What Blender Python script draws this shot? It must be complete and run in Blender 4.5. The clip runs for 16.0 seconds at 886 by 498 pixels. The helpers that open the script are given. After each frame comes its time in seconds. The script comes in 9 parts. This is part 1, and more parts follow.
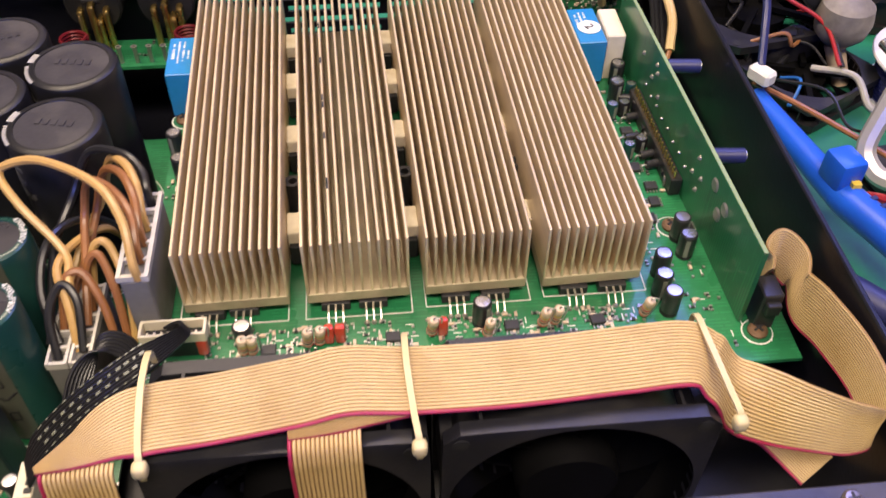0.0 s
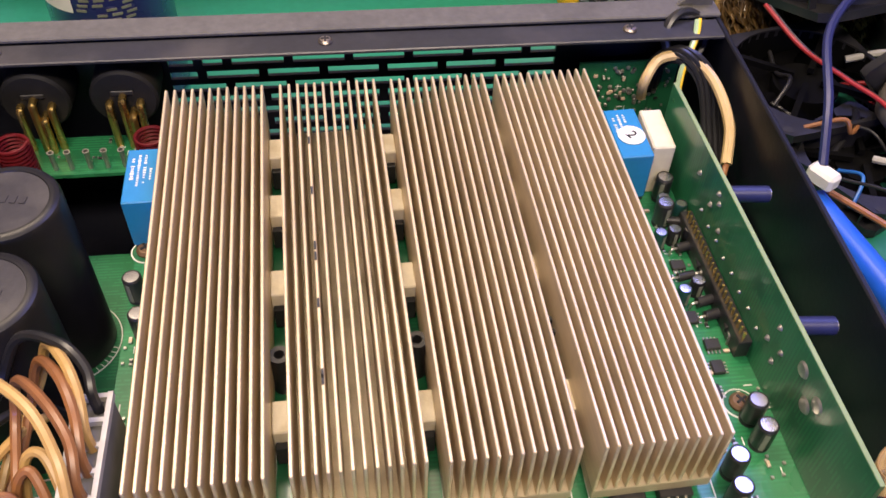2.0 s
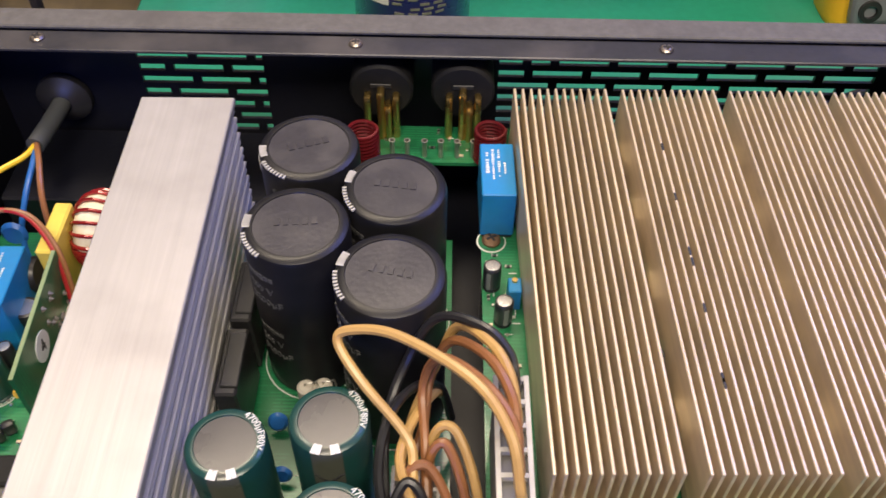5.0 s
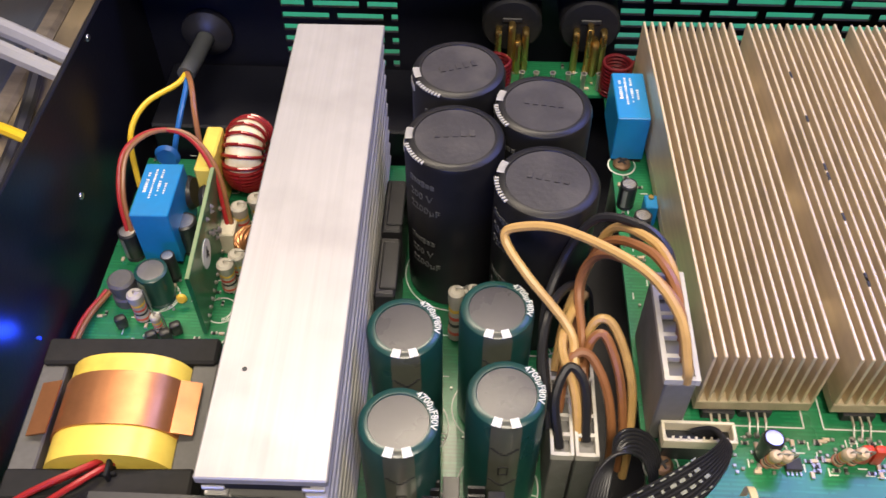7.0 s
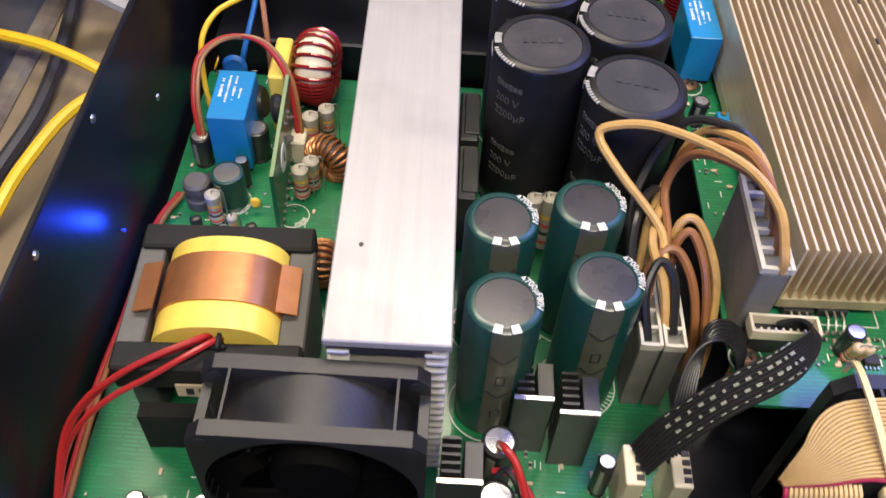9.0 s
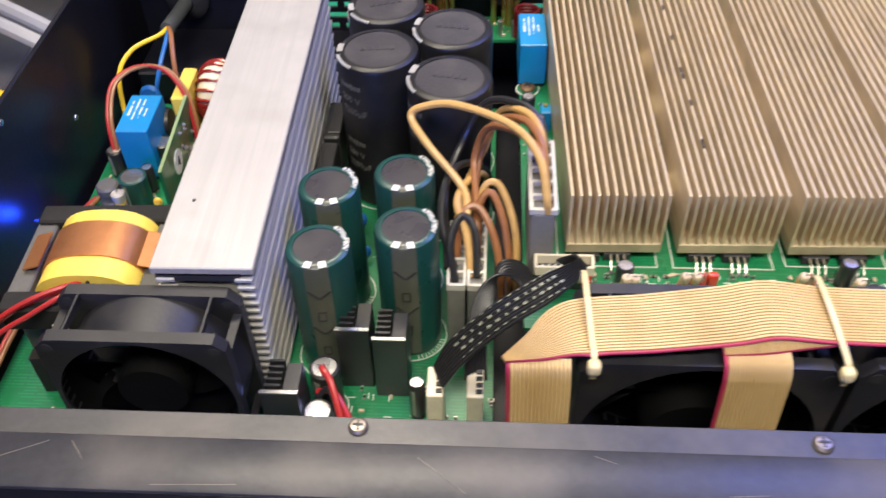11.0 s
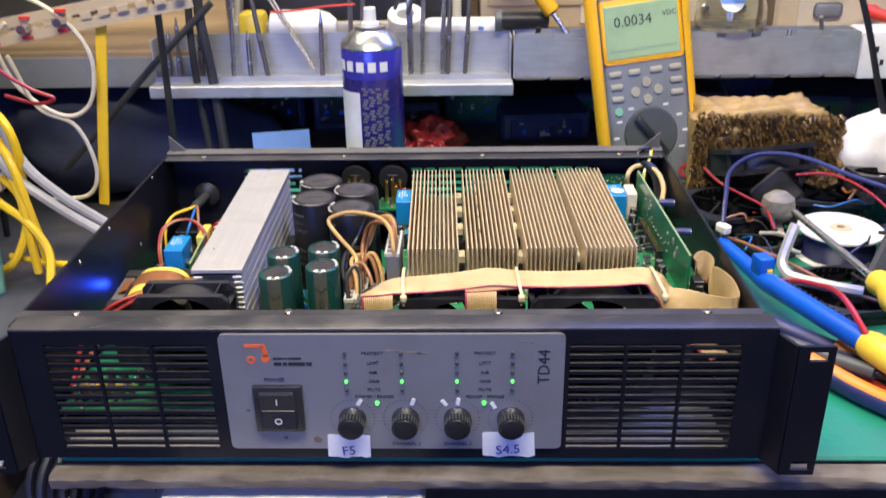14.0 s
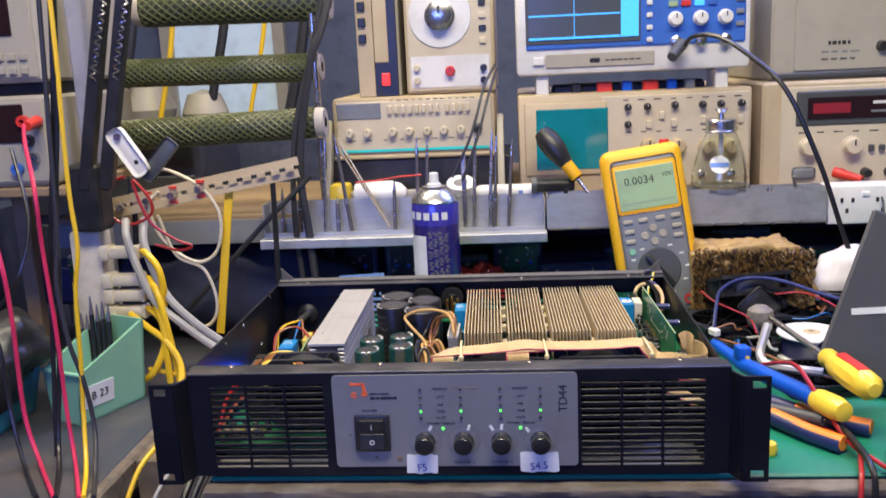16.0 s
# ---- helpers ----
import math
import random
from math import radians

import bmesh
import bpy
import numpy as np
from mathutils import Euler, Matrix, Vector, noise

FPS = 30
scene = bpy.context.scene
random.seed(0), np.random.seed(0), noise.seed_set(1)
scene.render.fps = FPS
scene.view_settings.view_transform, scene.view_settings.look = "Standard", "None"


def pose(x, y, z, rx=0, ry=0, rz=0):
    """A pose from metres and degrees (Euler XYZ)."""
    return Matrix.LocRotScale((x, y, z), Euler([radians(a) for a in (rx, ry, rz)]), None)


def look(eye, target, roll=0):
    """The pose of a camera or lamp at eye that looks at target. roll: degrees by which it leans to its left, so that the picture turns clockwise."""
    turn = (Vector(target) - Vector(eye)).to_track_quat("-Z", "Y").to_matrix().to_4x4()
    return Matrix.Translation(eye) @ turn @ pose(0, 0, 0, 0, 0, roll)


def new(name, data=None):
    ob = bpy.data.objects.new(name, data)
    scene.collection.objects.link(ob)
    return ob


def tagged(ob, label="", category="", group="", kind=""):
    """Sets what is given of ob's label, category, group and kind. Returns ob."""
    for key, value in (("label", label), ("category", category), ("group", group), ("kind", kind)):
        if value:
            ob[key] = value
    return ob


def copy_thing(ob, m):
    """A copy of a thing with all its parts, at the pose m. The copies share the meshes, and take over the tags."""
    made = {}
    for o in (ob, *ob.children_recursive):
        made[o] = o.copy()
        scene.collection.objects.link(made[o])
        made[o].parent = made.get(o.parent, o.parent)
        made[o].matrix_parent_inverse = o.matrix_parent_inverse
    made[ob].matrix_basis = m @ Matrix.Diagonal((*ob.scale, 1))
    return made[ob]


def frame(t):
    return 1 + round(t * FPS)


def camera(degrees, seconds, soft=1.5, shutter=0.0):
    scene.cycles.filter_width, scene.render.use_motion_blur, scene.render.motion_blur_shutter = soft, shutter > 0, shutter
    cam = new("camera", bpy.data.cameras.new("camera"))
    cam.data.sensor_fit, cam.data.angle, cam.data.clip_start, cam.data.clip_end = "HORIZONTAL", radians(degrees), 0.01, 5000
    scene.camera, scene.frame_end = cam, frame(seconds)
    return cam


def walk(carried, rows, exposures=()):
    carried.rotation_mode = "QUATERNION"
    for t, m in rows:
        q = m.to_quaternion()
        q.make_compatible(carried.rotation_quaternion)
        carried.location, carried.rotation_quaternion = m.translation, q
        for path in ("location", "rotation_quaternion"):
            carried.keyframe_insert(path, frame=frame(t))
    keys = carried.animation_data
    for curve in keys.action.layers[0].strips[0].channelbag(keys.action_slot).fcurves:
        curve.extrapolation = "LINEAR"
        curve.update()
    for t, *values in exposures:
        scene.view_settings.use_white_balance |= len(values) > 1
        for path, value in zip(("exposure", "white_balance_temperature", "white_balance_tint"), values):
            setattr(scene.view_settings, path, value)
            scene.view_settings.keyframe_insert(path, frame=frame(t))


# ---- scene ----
cam = camera(52.8, 16.0, shutter=0.4)
PATH = [
    (0, (0.074, -0.075, 0.289), (0.224, 1.291, -1.164), 1.0),
    (0.5, (0.077, -0.046, 0.291), (0.254, 1.298, -1.179), 1.6),
    (1, (0.069, -0.02, 0.294), (0.262, 1.32, -1.178), 2.3),
    (1.5, (0.069, 0.002, 0.288), (0.265, 1.336, -1.189), 2.7),
    (2, (0.07, 0.016, 0.286), (0.262, 1.343, -1.198), 2.6),
    (2.5, (0.062, 0.024, 0.287), (0.239, 1.353, -1.197), 2.5),
    (3, (0.046, 0.024, 0.287), (0.203, 1.357, -1.196), 2.8),
    (3.5, (0.028, 0.021, 0.291), (0.132, 1.366, -1.185), 2.2),
    (4, (0.006, 0.022, 0.291), (0.052, 1.362, -1.192), 1.6),
    (4.5, (-0.006, 0.02, 0.292), (0.002, 1.357, -1.195), 1.0),
    (4.7, (-0.013, 0.019, 0.294), (-0.006, 1.348, -1.201), 1.1),
    (6.8, (-0.055, -0.02, 0.292), (-0.132, 1.289, -1.218), -0.5),
    (7, (-0.062, -0.019, 0.292), (-0.124, 1.281, -1.226), -0.1),
    (7.5, (-0.085, -0.016, 0.285), (-0.088, 1.251, -1.262), 2.6),
    (8, (-0.101, -0.02, 0.282), (-0.081, 1.228, -1.281), 4.2),
    (8.2, (-0.104, -0.022, 0.282), (-0.08, 1.224, -1.283), 4.6),
    (10.3, (-0.068, -0.094, 0.272), (-0.136, 1.257, -1.201), 0.6),
    (10.5, (-0.058, -0.097, 0.276), (-0.142, 1.264, -1.187), -0.2),
    (11, (-0.022, -0.112, 0.291), (-0.117, 1.296, -1.126), -1.5),
    (11.5, (0.004, -0.141, 0.314), (-0.093, 1.34, -1.027), -2.3),
    (12, (0.014, -0.182, 0.331), (-0.083, 1.373, -0.922), -2.3),
    (12.5, (0.022, -0.225, 0.336), (-0.078, 1.39, -0.839), -2.1),
    (13, (0.027, -0.279, 0.342), (-0.063, 1.381, -0.771), -1.4),
    (13.5, (0.039, -0.368, 0.339), (-0.018, 1.363, -0.661), -0.5),
    (14, (0.049, -0.433, 0.339), (-0.004, 1.381, -0.502), -1.0),
    (14.5, (0.051, -0.478, 0.338), (-0.025, 1.399, -0.349), -1.6),
    (15, (0.058, -0.551, 0.34), (-0.037, 1.354, -0.262), -2.1),
    (15.5, (0.068, -0.631, 0.336), (-0.075, 1.292, -0.196), -2.5),
    (16, (0.061, -0.669, 0.331), (-0.108, 1.28, -0.086), -2.6),
]
walk(cam, [(t, look(eye, target, roll)) for t, eye, target, roll in PATH],
     exposures=[(0.0, 0.0, 6700, 16), (2.0, -0.05, 6700, 16), (3.5, 0.0, 6600, 13), (4.0, -0.15, 6500, 10), (4.5, -0.15, 6500, 10), (7.0, -0.08, 6350, 9), (8.0, -0.08, 6250, 9),
                (10.5, 0.12, 6050, 6), (11.5, 0.27, 6050, 6), (12.5, 0.26, 6100, 6), (13.5, 0.36, 6150, 4), (14.5, 0.24, 6250, 3), (16.0, 0.12, 6350, 4)])

# ---- room light ----
def area(name, at, aim, sx, sy, watts, col):
    d = bpy.data.lights.new(name, "AREA")
    d.shape, d.size, d.size_y, d.energy, d.color = "RECTANGLE", sx, sy, watts, col
    ob = new(name, d)
    ob.matrix_world = look(at, aim)
    return ob


area("ceiling_lamp", (-0.30, 0.62, 1.30), (-0.05, 0.15, 0.0), 0.9, 0.22, 19.0, (1.0, 0.83, 0.62))
area("bench_lamp", (0.10, -0.55, 1.45), (0.05, 0.25, 0.1), 1.2, 0.30, 34.0, (1.0, 0.86, 0.68))
area("blue_lamp", (0.68, 0.72, 1.25), (0.1, 0.1, 0.0), 0.6, 0.6, 13.0, (0.28, 0.32, 1.0))
# Unseen blue fill, added to tint the black front panel and left side.
area("blue_lamp", (-0.35, -1.55, 0.55), (-0.20, 0.05, 0.0), 0.9, 0.5, 15.0, (0.16, 0.24, 1.0))
room = bpy.data.worlds.new("room")
room.use_nodes = True
room.node_tree.nodes["Background"].inputs[0].default_value = (0.20, 0.25, 0.42, 1)
room.node_tree.nodes["Background"].inputs[1].default_value = 0.25
scene.world = room


# ---- materials ----
def mat(name, col, rough=0.5, metal=0.0, var=0.25, scale=300.0, bump=0.05, stain=None, stain_amt=0.5, stain_scale=25.0,
        stretch=(1, 1, 1), glow=None, glow_power=0.0, spec=0.5, coat=0.0, rnd=0.0):
    m = bpy.data.materials.new(name)
    m.use_nodes = True
    nt = m.node_tree
    n, l = nt.nodes, nt.links
    b = n["Principled BSDF"]
    b.inputs["Metallic"].default_value = metal
    b.inputs["Specular IOR Level"].default_value = spec
    b.inputs["Coat Weight"].default_value = coat
    tc = n.new("ShaderNodeTexCoord")
    oi = n.new("ShaderNodeObjectInfo")
    add = n.new("ShaderNodeVectorMath")
    add.operation = "ADD"
    l.new(tc.outputs["Object"], add.inputs[0])
    l.new(oi.outputs["Random"], add.inputs[1])
    mp = n.new("ShaderNodeMapping")
    mp.inputs["Scale"].default_value = stretch
    l.new(add.outputs[0], mp.inputs[0])
    fine = n.new("ShaderNodeTexNoise")
    fine.inputs["Scale"].default_value, fine.inputs["Detail"].default_value = scale, 4
    l.new(mp.outputs[0], fine.inputs["Vector"])
    big = n.new("ShaderNodeTexNoise")
    big.inputs["Scale"].default_value, big.inputs["Detail"].default_value = stain_scale, 6
    l.new(add.outputs[0], big.inputs["Vector"])
    c = Vector(col[:3])
    mix = n.new("ShaderNodeMix")
    mix.data_type = "RGBA"
    l.new(fine.outputs["Fac"], mix.inputs["Factor"])
    mix.inputs["A"].default_value = (*(c * (1 - var)), 1)
    mix.inputs["B"].default_value = (*[min(1, v) for v in c * (1 + var)], 1)
    out = mix.outputs["Result"]
    s = Vector(stain) if stain else c * 0.55
    ramp = n.new("ShaderNodeMapRange")
    ramp.inputs["From Min"].default_value, ramp.inputs["From Max"].default_value = 0.48, 0.72
    ramp.inputs["To Max"].default_value = stain_amt
    l.new(big.outputs["Fac"], ramp.inputs["Value"])
    mix2 = n.new("ShaderNodeMix")
    mix2.data_type = "RGBA"
    l.new(ramp.outputs[0], mix2.inputs["Factor"])
    l.new(out, mix2.inputs["A"])
    mix2.inputs["B"].default_value = (*s, 1)
    out = mix2.outputs["Result"]
    if rnd:
        hsv = n.new("ShaderNodeHueSaturation")
        mr = n.new("ShaderNodeMapRange")
        mr.inputs["To Min"].default_value, mr.inputs["To Max"].default_value = 1 - rnd, 1 + rnd
        l.new(oi.outputs["Random"], mr.inputs["Value"])
        l.new(mr.outputs[0], hsv.inputs["Value"])
        l.new(out, hsv.inputs["Color"])
        out = hsv.outputs["Color"]
    l.new(out, b.inputs["Base Color"])
    rr = n.new("ShaderNodeMapRange")
    rr.inputs["To Min"].default_value, rr.inputs["To Max"].default_value = max(0.02, rough - 0.12), min(1, rough + 0.14)
    l.new(big.outputs["Fac"], rr.inputs["Value"])
    l.new(rr.outputs[0], b.inputs["Roughness"])
    if bump:
        bp = n.new("ShaderNodeBump")
        bp.inputs["Strength"].default_value, bp.inputs["Distance"].default_value = bump, 0.001
        l.new(fine.outputs["Fac"], bp.inputs["Height"])
        l.new(bp.outputs[0], b.inputs["Normal"])
    if glow:
        b.inputs["Emission Color"].default_value = (*glow, 1)
        b.inputs["Emission Strength"].default_value = glow_power
    return m


BLACKSTEEL = mat("black_painted_steel", (0.006, 0.0065, 0.011), 0.36, 0, 0.3, 500, 0.06, (0.014, 0.013, 0.015), 0.4, 18, spec=0.3)
RIMSTEEL = mat("worn_black_steel", (0.036, 0.036, 0.042), 0.38, 0.25, 0.3, 400, 0.08, (0.11, 0.10, 0.095), 0.6, 30)
DUSTY = mat("dusty_black_steel", (0.10, 0.095, 0.09), 0.6, 0, 0.35, 350, 0.1, (0.05, 0.048, 0.045), 0.6, 40)
NICKEL = mat("warm_nickel_fin", (0.72, 0.595, 0.395), 0.38, 0.42, 0.22, 260, 0.08, (0.38, 0.295, 0.18), 0.5, 40, (1, 0.05, 1), rnd=0.07)
NICKELBASE = mat("dull_nickel_base", (0.52, 0.44, 0.30), 0.44, 0.4, 0.2, 200, 0.1, (0.24, 0.19, 0.12), 0.6, 45)
TRAYALU = mat("pale_tray_aluminium", (0.44, 0.45, 0.46), 0.45, 0.55, 0.16, 300, 0.08, (0.24, 0.23, 0.22), 0.6, 30, (0.1, 1, 1))
ALU = mat("brushed_aluminium", (0.42, 0.405, 0.395), 0.47, 0.42, 0.13, 420, 0.10, (0.31, 0.295, 0.28), 0.6, 30, (1, 0.025, 1))
ALUFIN = mat("aluminium_fin", (0.60, 0.585, 0.57), 0.40, 0.5, 0.12, 300, 0.05, None, 0.4, 30, (1, 0.05, 1))
PLATE = mat("satin_silver_plate", (0.27, 0.27, 0.285), 0.40, 0.45, 0.06, 900, 0.03, (0.20, 0.19, 0.18), 0.5, 28)
CAPBLACK = mat("black_capacitor_sleeve", (0.009, 0.009, 0.011), 0.36, 0, 0.3, 300, 0.03, (0.03, 0.027, 0.026), 0.4, 40, spec=0.35)
CAPTOP = mat("dusty_dark_cap_top", (0.036, 0.034, 0.040), 0.34, 0, 0.25, 600, 0.10, (0.085, 0.078, 0.074), 0.5, 70)
CAPGREEN = mat("dark_green_sleeve", (0.010, 0.052, 0.045), 0.30, 0, 0.15, 300, 0.02, (0.02, 0.04, 0.036), 0.5, 50, coat=0.1)
CAPSTRIPE = mat("grey_sleeve_stripe", (0.20, 0.21, 0.17), 0.35, 0, 0.15, 300, 0.02)
WHITEINK = mat("white_ink", (0.72, 0.72, 0.68), 0.5, 0, 0.1, 500, 0.0, (0.5, 0.48, 0.44), 0.4, 60)
BLACKINK = mat("black_ink", (0.02, 0.02, 0.022), 0.5, 0, 0.1, 500, 0.0)
BLUEINK = mat("blue_pen_ink", (0.05, 0.04, 0.30), 0.6, 0, 0.1, 500, 0.0)
ORANGEINK = mat("orange_ink", (0.80, 0.14, 0.035), 0.5, 0, 0.1, 500, 0.0)
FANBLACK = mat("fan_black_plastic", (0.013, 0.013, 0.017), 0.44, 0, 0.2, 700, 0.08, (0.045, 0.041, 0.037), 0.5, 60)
# Inside of the fans: shade put into the colour, blacker than the frames.
FANSHADE = mat("matt_black_rotor", (0.003, 0.003, 0.0035), 0.7, 0, 0.2, 500, 0.05, (0.005, 0.005, 0.005), 0.5, 60, spec=0.06)
RELAYBLUE = mat("blue_relay_plastic", (0.012, 0.20, 0.47), 0.35, 0, 0.08, 400, 0.02, (0.02, 0.15, 0.35), 0.4, 60)
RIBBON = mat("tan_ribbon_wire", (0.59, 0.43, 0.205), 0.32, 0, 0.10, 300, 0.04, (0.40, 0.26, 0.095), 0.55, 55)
# Darker brown for the groove faces between the ribbon's wires.
RIBBONGROOVE = mat("brown_ribbon_web", (0.26, 0.155, 0.055), 0.5, 0, 0.2, 300, 0.04, (0.17, 0.09, 0.03), 0.5, 70)
RIBBONRED = mat("magenta_ribbon_edge", (0.36, 0.025, 0.075), 0.45, 0, 0.15, 300, 0.02, (0.22, 0.02, 0.04), 0.5, 90)
NYLON = mat("old_nylon_tie", (0.60, 0.50, 0.27), 0.4, 0, 0.12)
IVORY = mat("ivory_plastic", (0.66, 0.60, 0.46), 0.45, 0, 0.12, 300, 0.03, (0.45, 0.38, 0.26), 0.5, 60)
WHITEPL = mat("white_plastic", (0.74, 0.73, 0.70), 0.4, 0, 0.06, 300, 0.03, (0.55, 0.52, 0.47), 0.5, 35)
CERAMIC = mat("white_cement_block", (0.74, 0.68, 0.52), 0.7, 0, 0.1, 500, 0.2, (0.50, 0.40, 0.22), 0.5, 120)
TANWIRE = mat("tan_wire", (0.52, 0.325, 0.115), 0.35, 0, 0.15, 300, 0.02, (0.27, 0.145, 0.05), 0.6, 60)
BROWNWIRE = mat("brown_wire", (0.27, 0.115, 0.045), 0.35, 0, 0.18, 300, 0.02, (0.15, 0.06, 0.025), 0.5, 60)
BLACKWIRE = mat("black_wire", (0.016, 0.016, 0.018), 0.32, 0, 0.2, 300, 0.02)
REDWIRE = mat("red_wire", (0.36, 0.02, 0.022), 0.35, 0, 0.1)
PINKWIRE = mat("crimson_wire", (0.62, 0.03, 0.10), 0.38, 0, 0.1)
YELLOWWIRE = mat("yellow_wire", (0.80, 0.52, 0.02), 0.4, 0, 0.1, 200, 0.02, (0.55, 0.36, 0.05), 0.4, 20)
BLUEWIRE = mat("blue_wire", (0.02, 0.13, 0.42), 0.35, 0, 0.1)
GREYWIRE = mat("grey_cable", (0.38, 0.37, 0.34), 0.5, 0, 0.1, 200, 0.03, (0.27, 0.25, 0.21), 0.5, 20)
DARKCABLE = mat("dark_cable", (0.03, 0.03, 0.036), 0.45, 0, 0.2)
ENAMEL = mat("red_enamel_wire", (0.26, 0.014, 0.016), 0.22, 0.2, 0.15, coat=0.5)
COPPER = mat("copper_foil", (0.47, 0.205, 0.085), 0.34, 0.7, 0.16, 200, 0.12, (0.27, 0.115, 0.05), 0.6, 60)
YELLOWTAPE = mat("yellow_polyester_tape", (0.76, 0.58, 0.10), 0.33, 0, 0.10, 200, 0.08, (0.50, 0.33, 0.05), 0.55, 90)
BLACKMATT = mat("matt_black_moulding", (0.011, 0.011, 0.012), 0.65, 0, 0.3, 400, 0.12, (0.03, 0.026, 0.022), 0.5, 60, spec=0.25)
CONGREY = mat("grey_nylon", (0.17, 0.165, 0.155), 0.55, 0, 0.12, 400, 0.05, (0.10, 0.09, 0.075), 0.5, 90)
CONRIM = mat("pale_nylon_rim", (0.52, 0.50, 0.45), 0.5, 0, 0.12, 400, 0.05, (0.34, 0.30, 0.24), 0.5, 120)
WORNWOOD = mat("battered_grey_wood", (0.115, 0.092, 0.070), 0.8, 0, 0.7, 140, 0.9, (0.24, 0.215, 0.18), 0.8, 30, (0.12, 1, 1))
GREYSMUDGE = mat("grey_smudge", (0.30, 0.29, 0.30), 0.7, 0, 0.5, 300, 0.1, (0.6, 0.6, 0.58), 0.6, 200)
DUSTGREY = mat("dusty_grey_metal", (0.20, 0.18, 0.155), 0.6, 0.2, 0.4, 160, 0.25, (0.38, 0.35, 0.30), 0.6, 70)
SHEETGREY = mat("charcoal_sheet", (0.075, 0.076, 0.085), 0.45, 0, 0.12, 300, 0.04, (0.055, 0.056, 0.062), 0.5, 14)
RUSTYSCREW = mat("rusty_screw", (0.20, 0.12, 0.07), 0.5, 0.5, 0.4, 500, 0.2)
FERRITE = mat("grey_ferrite", (0.085, 0.082, 0.08), 0.5, 0, 0.2, 500, 0.1)
GOLDPIN = mat("brass_pin", (0.72, 0.50, 0.17), 0.25, 0.95, 0.1)
SOLDER = mat("solder_tin", (0.48, 0.46, 0.42), 0.35, 0.85, 0.25, 600, 0.05)
STEEL = mat("bright_steel", (0.58, 0.57, 0.56), 0.25, 0.95, 0.1, 300, 0.03, (0.36, 0.33, 0.30), 0.4, 40)
SCREW = mat("phosphate_screw", (0.30, 0.26, 0.22), 0.35, 0.9, 0.15)
REDFILM = mat("red_film_cap", (0.55, 0.055, 0.03), 0.3, 0, 0.1, coat=0.3)
RESBEIGE = mat("beige_resistor", (0.60, 0.47, 0.34), 0.4, 0, 0.12)
RESGREY = mat("grey_resistor", (0.40, 0.37, 0.31), 0.45, 0, 0.12)
BANDRED = mat("red_band", (0.55, 0.07, 0.04), 0.4)
BANDGOLD = mat("yellow_band", (0.72, 0.46, 0.05), 0.4)
CHIP = mat("chip_epoxy", (0.022, 0.022, 0.024), 0.5, 0, 0.2, 900, 0.08)
DIM = mat("dim_led", (0.06, 0.06, 0.055), 0.25)
LEDGREEN = mat("lit_green_led", (0.1, 0.6, 0.1), 0.3, glow=(0.15, 1.0, 0.12), glow_power=1.3)
LEDBLUE = mat("lit_blue_led", (0.05, 0.1, 0.8), 0.3, glow=(0.02, 0.08, 1.0), glow_power=0.12)
MATGREEN = mat("green_bench_mat", (0.016, 0.21, 0.125), 0.40, 0, 0.16, 250, 0.08, (0.045, 0.17, 0.125), 0.6, 14)
WOOD = mat("worn_dark_wood", (0.12, 0.085, 0.055), 0.6, 0, 0.5, 60, 0.3, (0.26, 0.22, 0.17), 0.7, 16, (0.15, 1, 1))
WOODLIGHT = mat("raw_plywood", (0.30, 0.21, 0.12), 0.65, 0, 0.3, 60, 0.15, (0.17, 0.115, 0.065), 0.6, 12, (0.12, 1, 1))
LAMINATE = mat("dark_laminate", (0.055, 0.06, 0.075), 0.35, 0, 0.2, 120, 0.04, (0.13, 0.10, 0.08), 0.6, 12)
BEIGE = mat("beige_instrument_case", (0.53, 0.43, 0.275), 0.5, 0, 0.08, 500, 0.05, (0.38, 0.295, 0.175), 0.6, 14)
CREAM = mat("cream_instrument_panel", (0.60, 0.525, 0.385), 0.5, 0, 0.06, 500, 0.03, (0.48, 0.405, 0.28), 0.6, 18)
LIGHTGREY = mat("light_grey_case", (0.39, 0.36, 0.29), 0.5, 0, 0.07, 500, 0.04, (0.30, 0.27, 0.21), 0.55, 18)
DARKGREY = mat("dark_grey_plastic", (0.07, 0.075, 0.08), 0.45, 0, 0.12, 500, 0.06)
MIDGREY = mat("mid_grey_panel", (0.20, 0.21, 0.23), 0.45, 0, 0.08, 500, 0.04)
BLACKPL = mat("black_plastic", (0.018, 0.018, 0.02), 0.35, 0, 0.2, 500, 0.05, (0.05, 0.046, 0.04), 0.4, 50)
BLUEPANEL = mat("blue_panel", (0.05, 0.15, 0.55), 0.35, 0, 0.05)
CRTTEAL = mat("teal_crt_glass", (0.012, 0.22, 0.27), 0.12, 0, 0.05, 200, 0.0, coat=0.6)
LCDGREEN = mat("green_lcd", (0.36, 0.50, 0.30), 0.2, 0, 0.04, 300, 0.0)
LCDDARK = mat("dark_display", (0.025, 0.012, 0.015), 0.12, 0, 0.1, 300, 0.0)
SCREENDARK = mat("lit_dark_screen", (0.03, 0.03, 0.035), 0.2, 0, 0.05, 100, 0.0, glow=(0.05, 0.055, 0.07), glow_power=1.0)
SCREENBLUE = mat("lit_blue_trace", (0.05, 0.3, 0.8), 0.2, glow=(0.10, 0.45, 1.0), glow_power=1.0)
AMBER = mat("amber_rubber_case", (0.85, 0.46, 0.015), 0.45, 0, 0.05, 300, 0.04, (0.65, 0.33, 0.02), 0.5, 20)
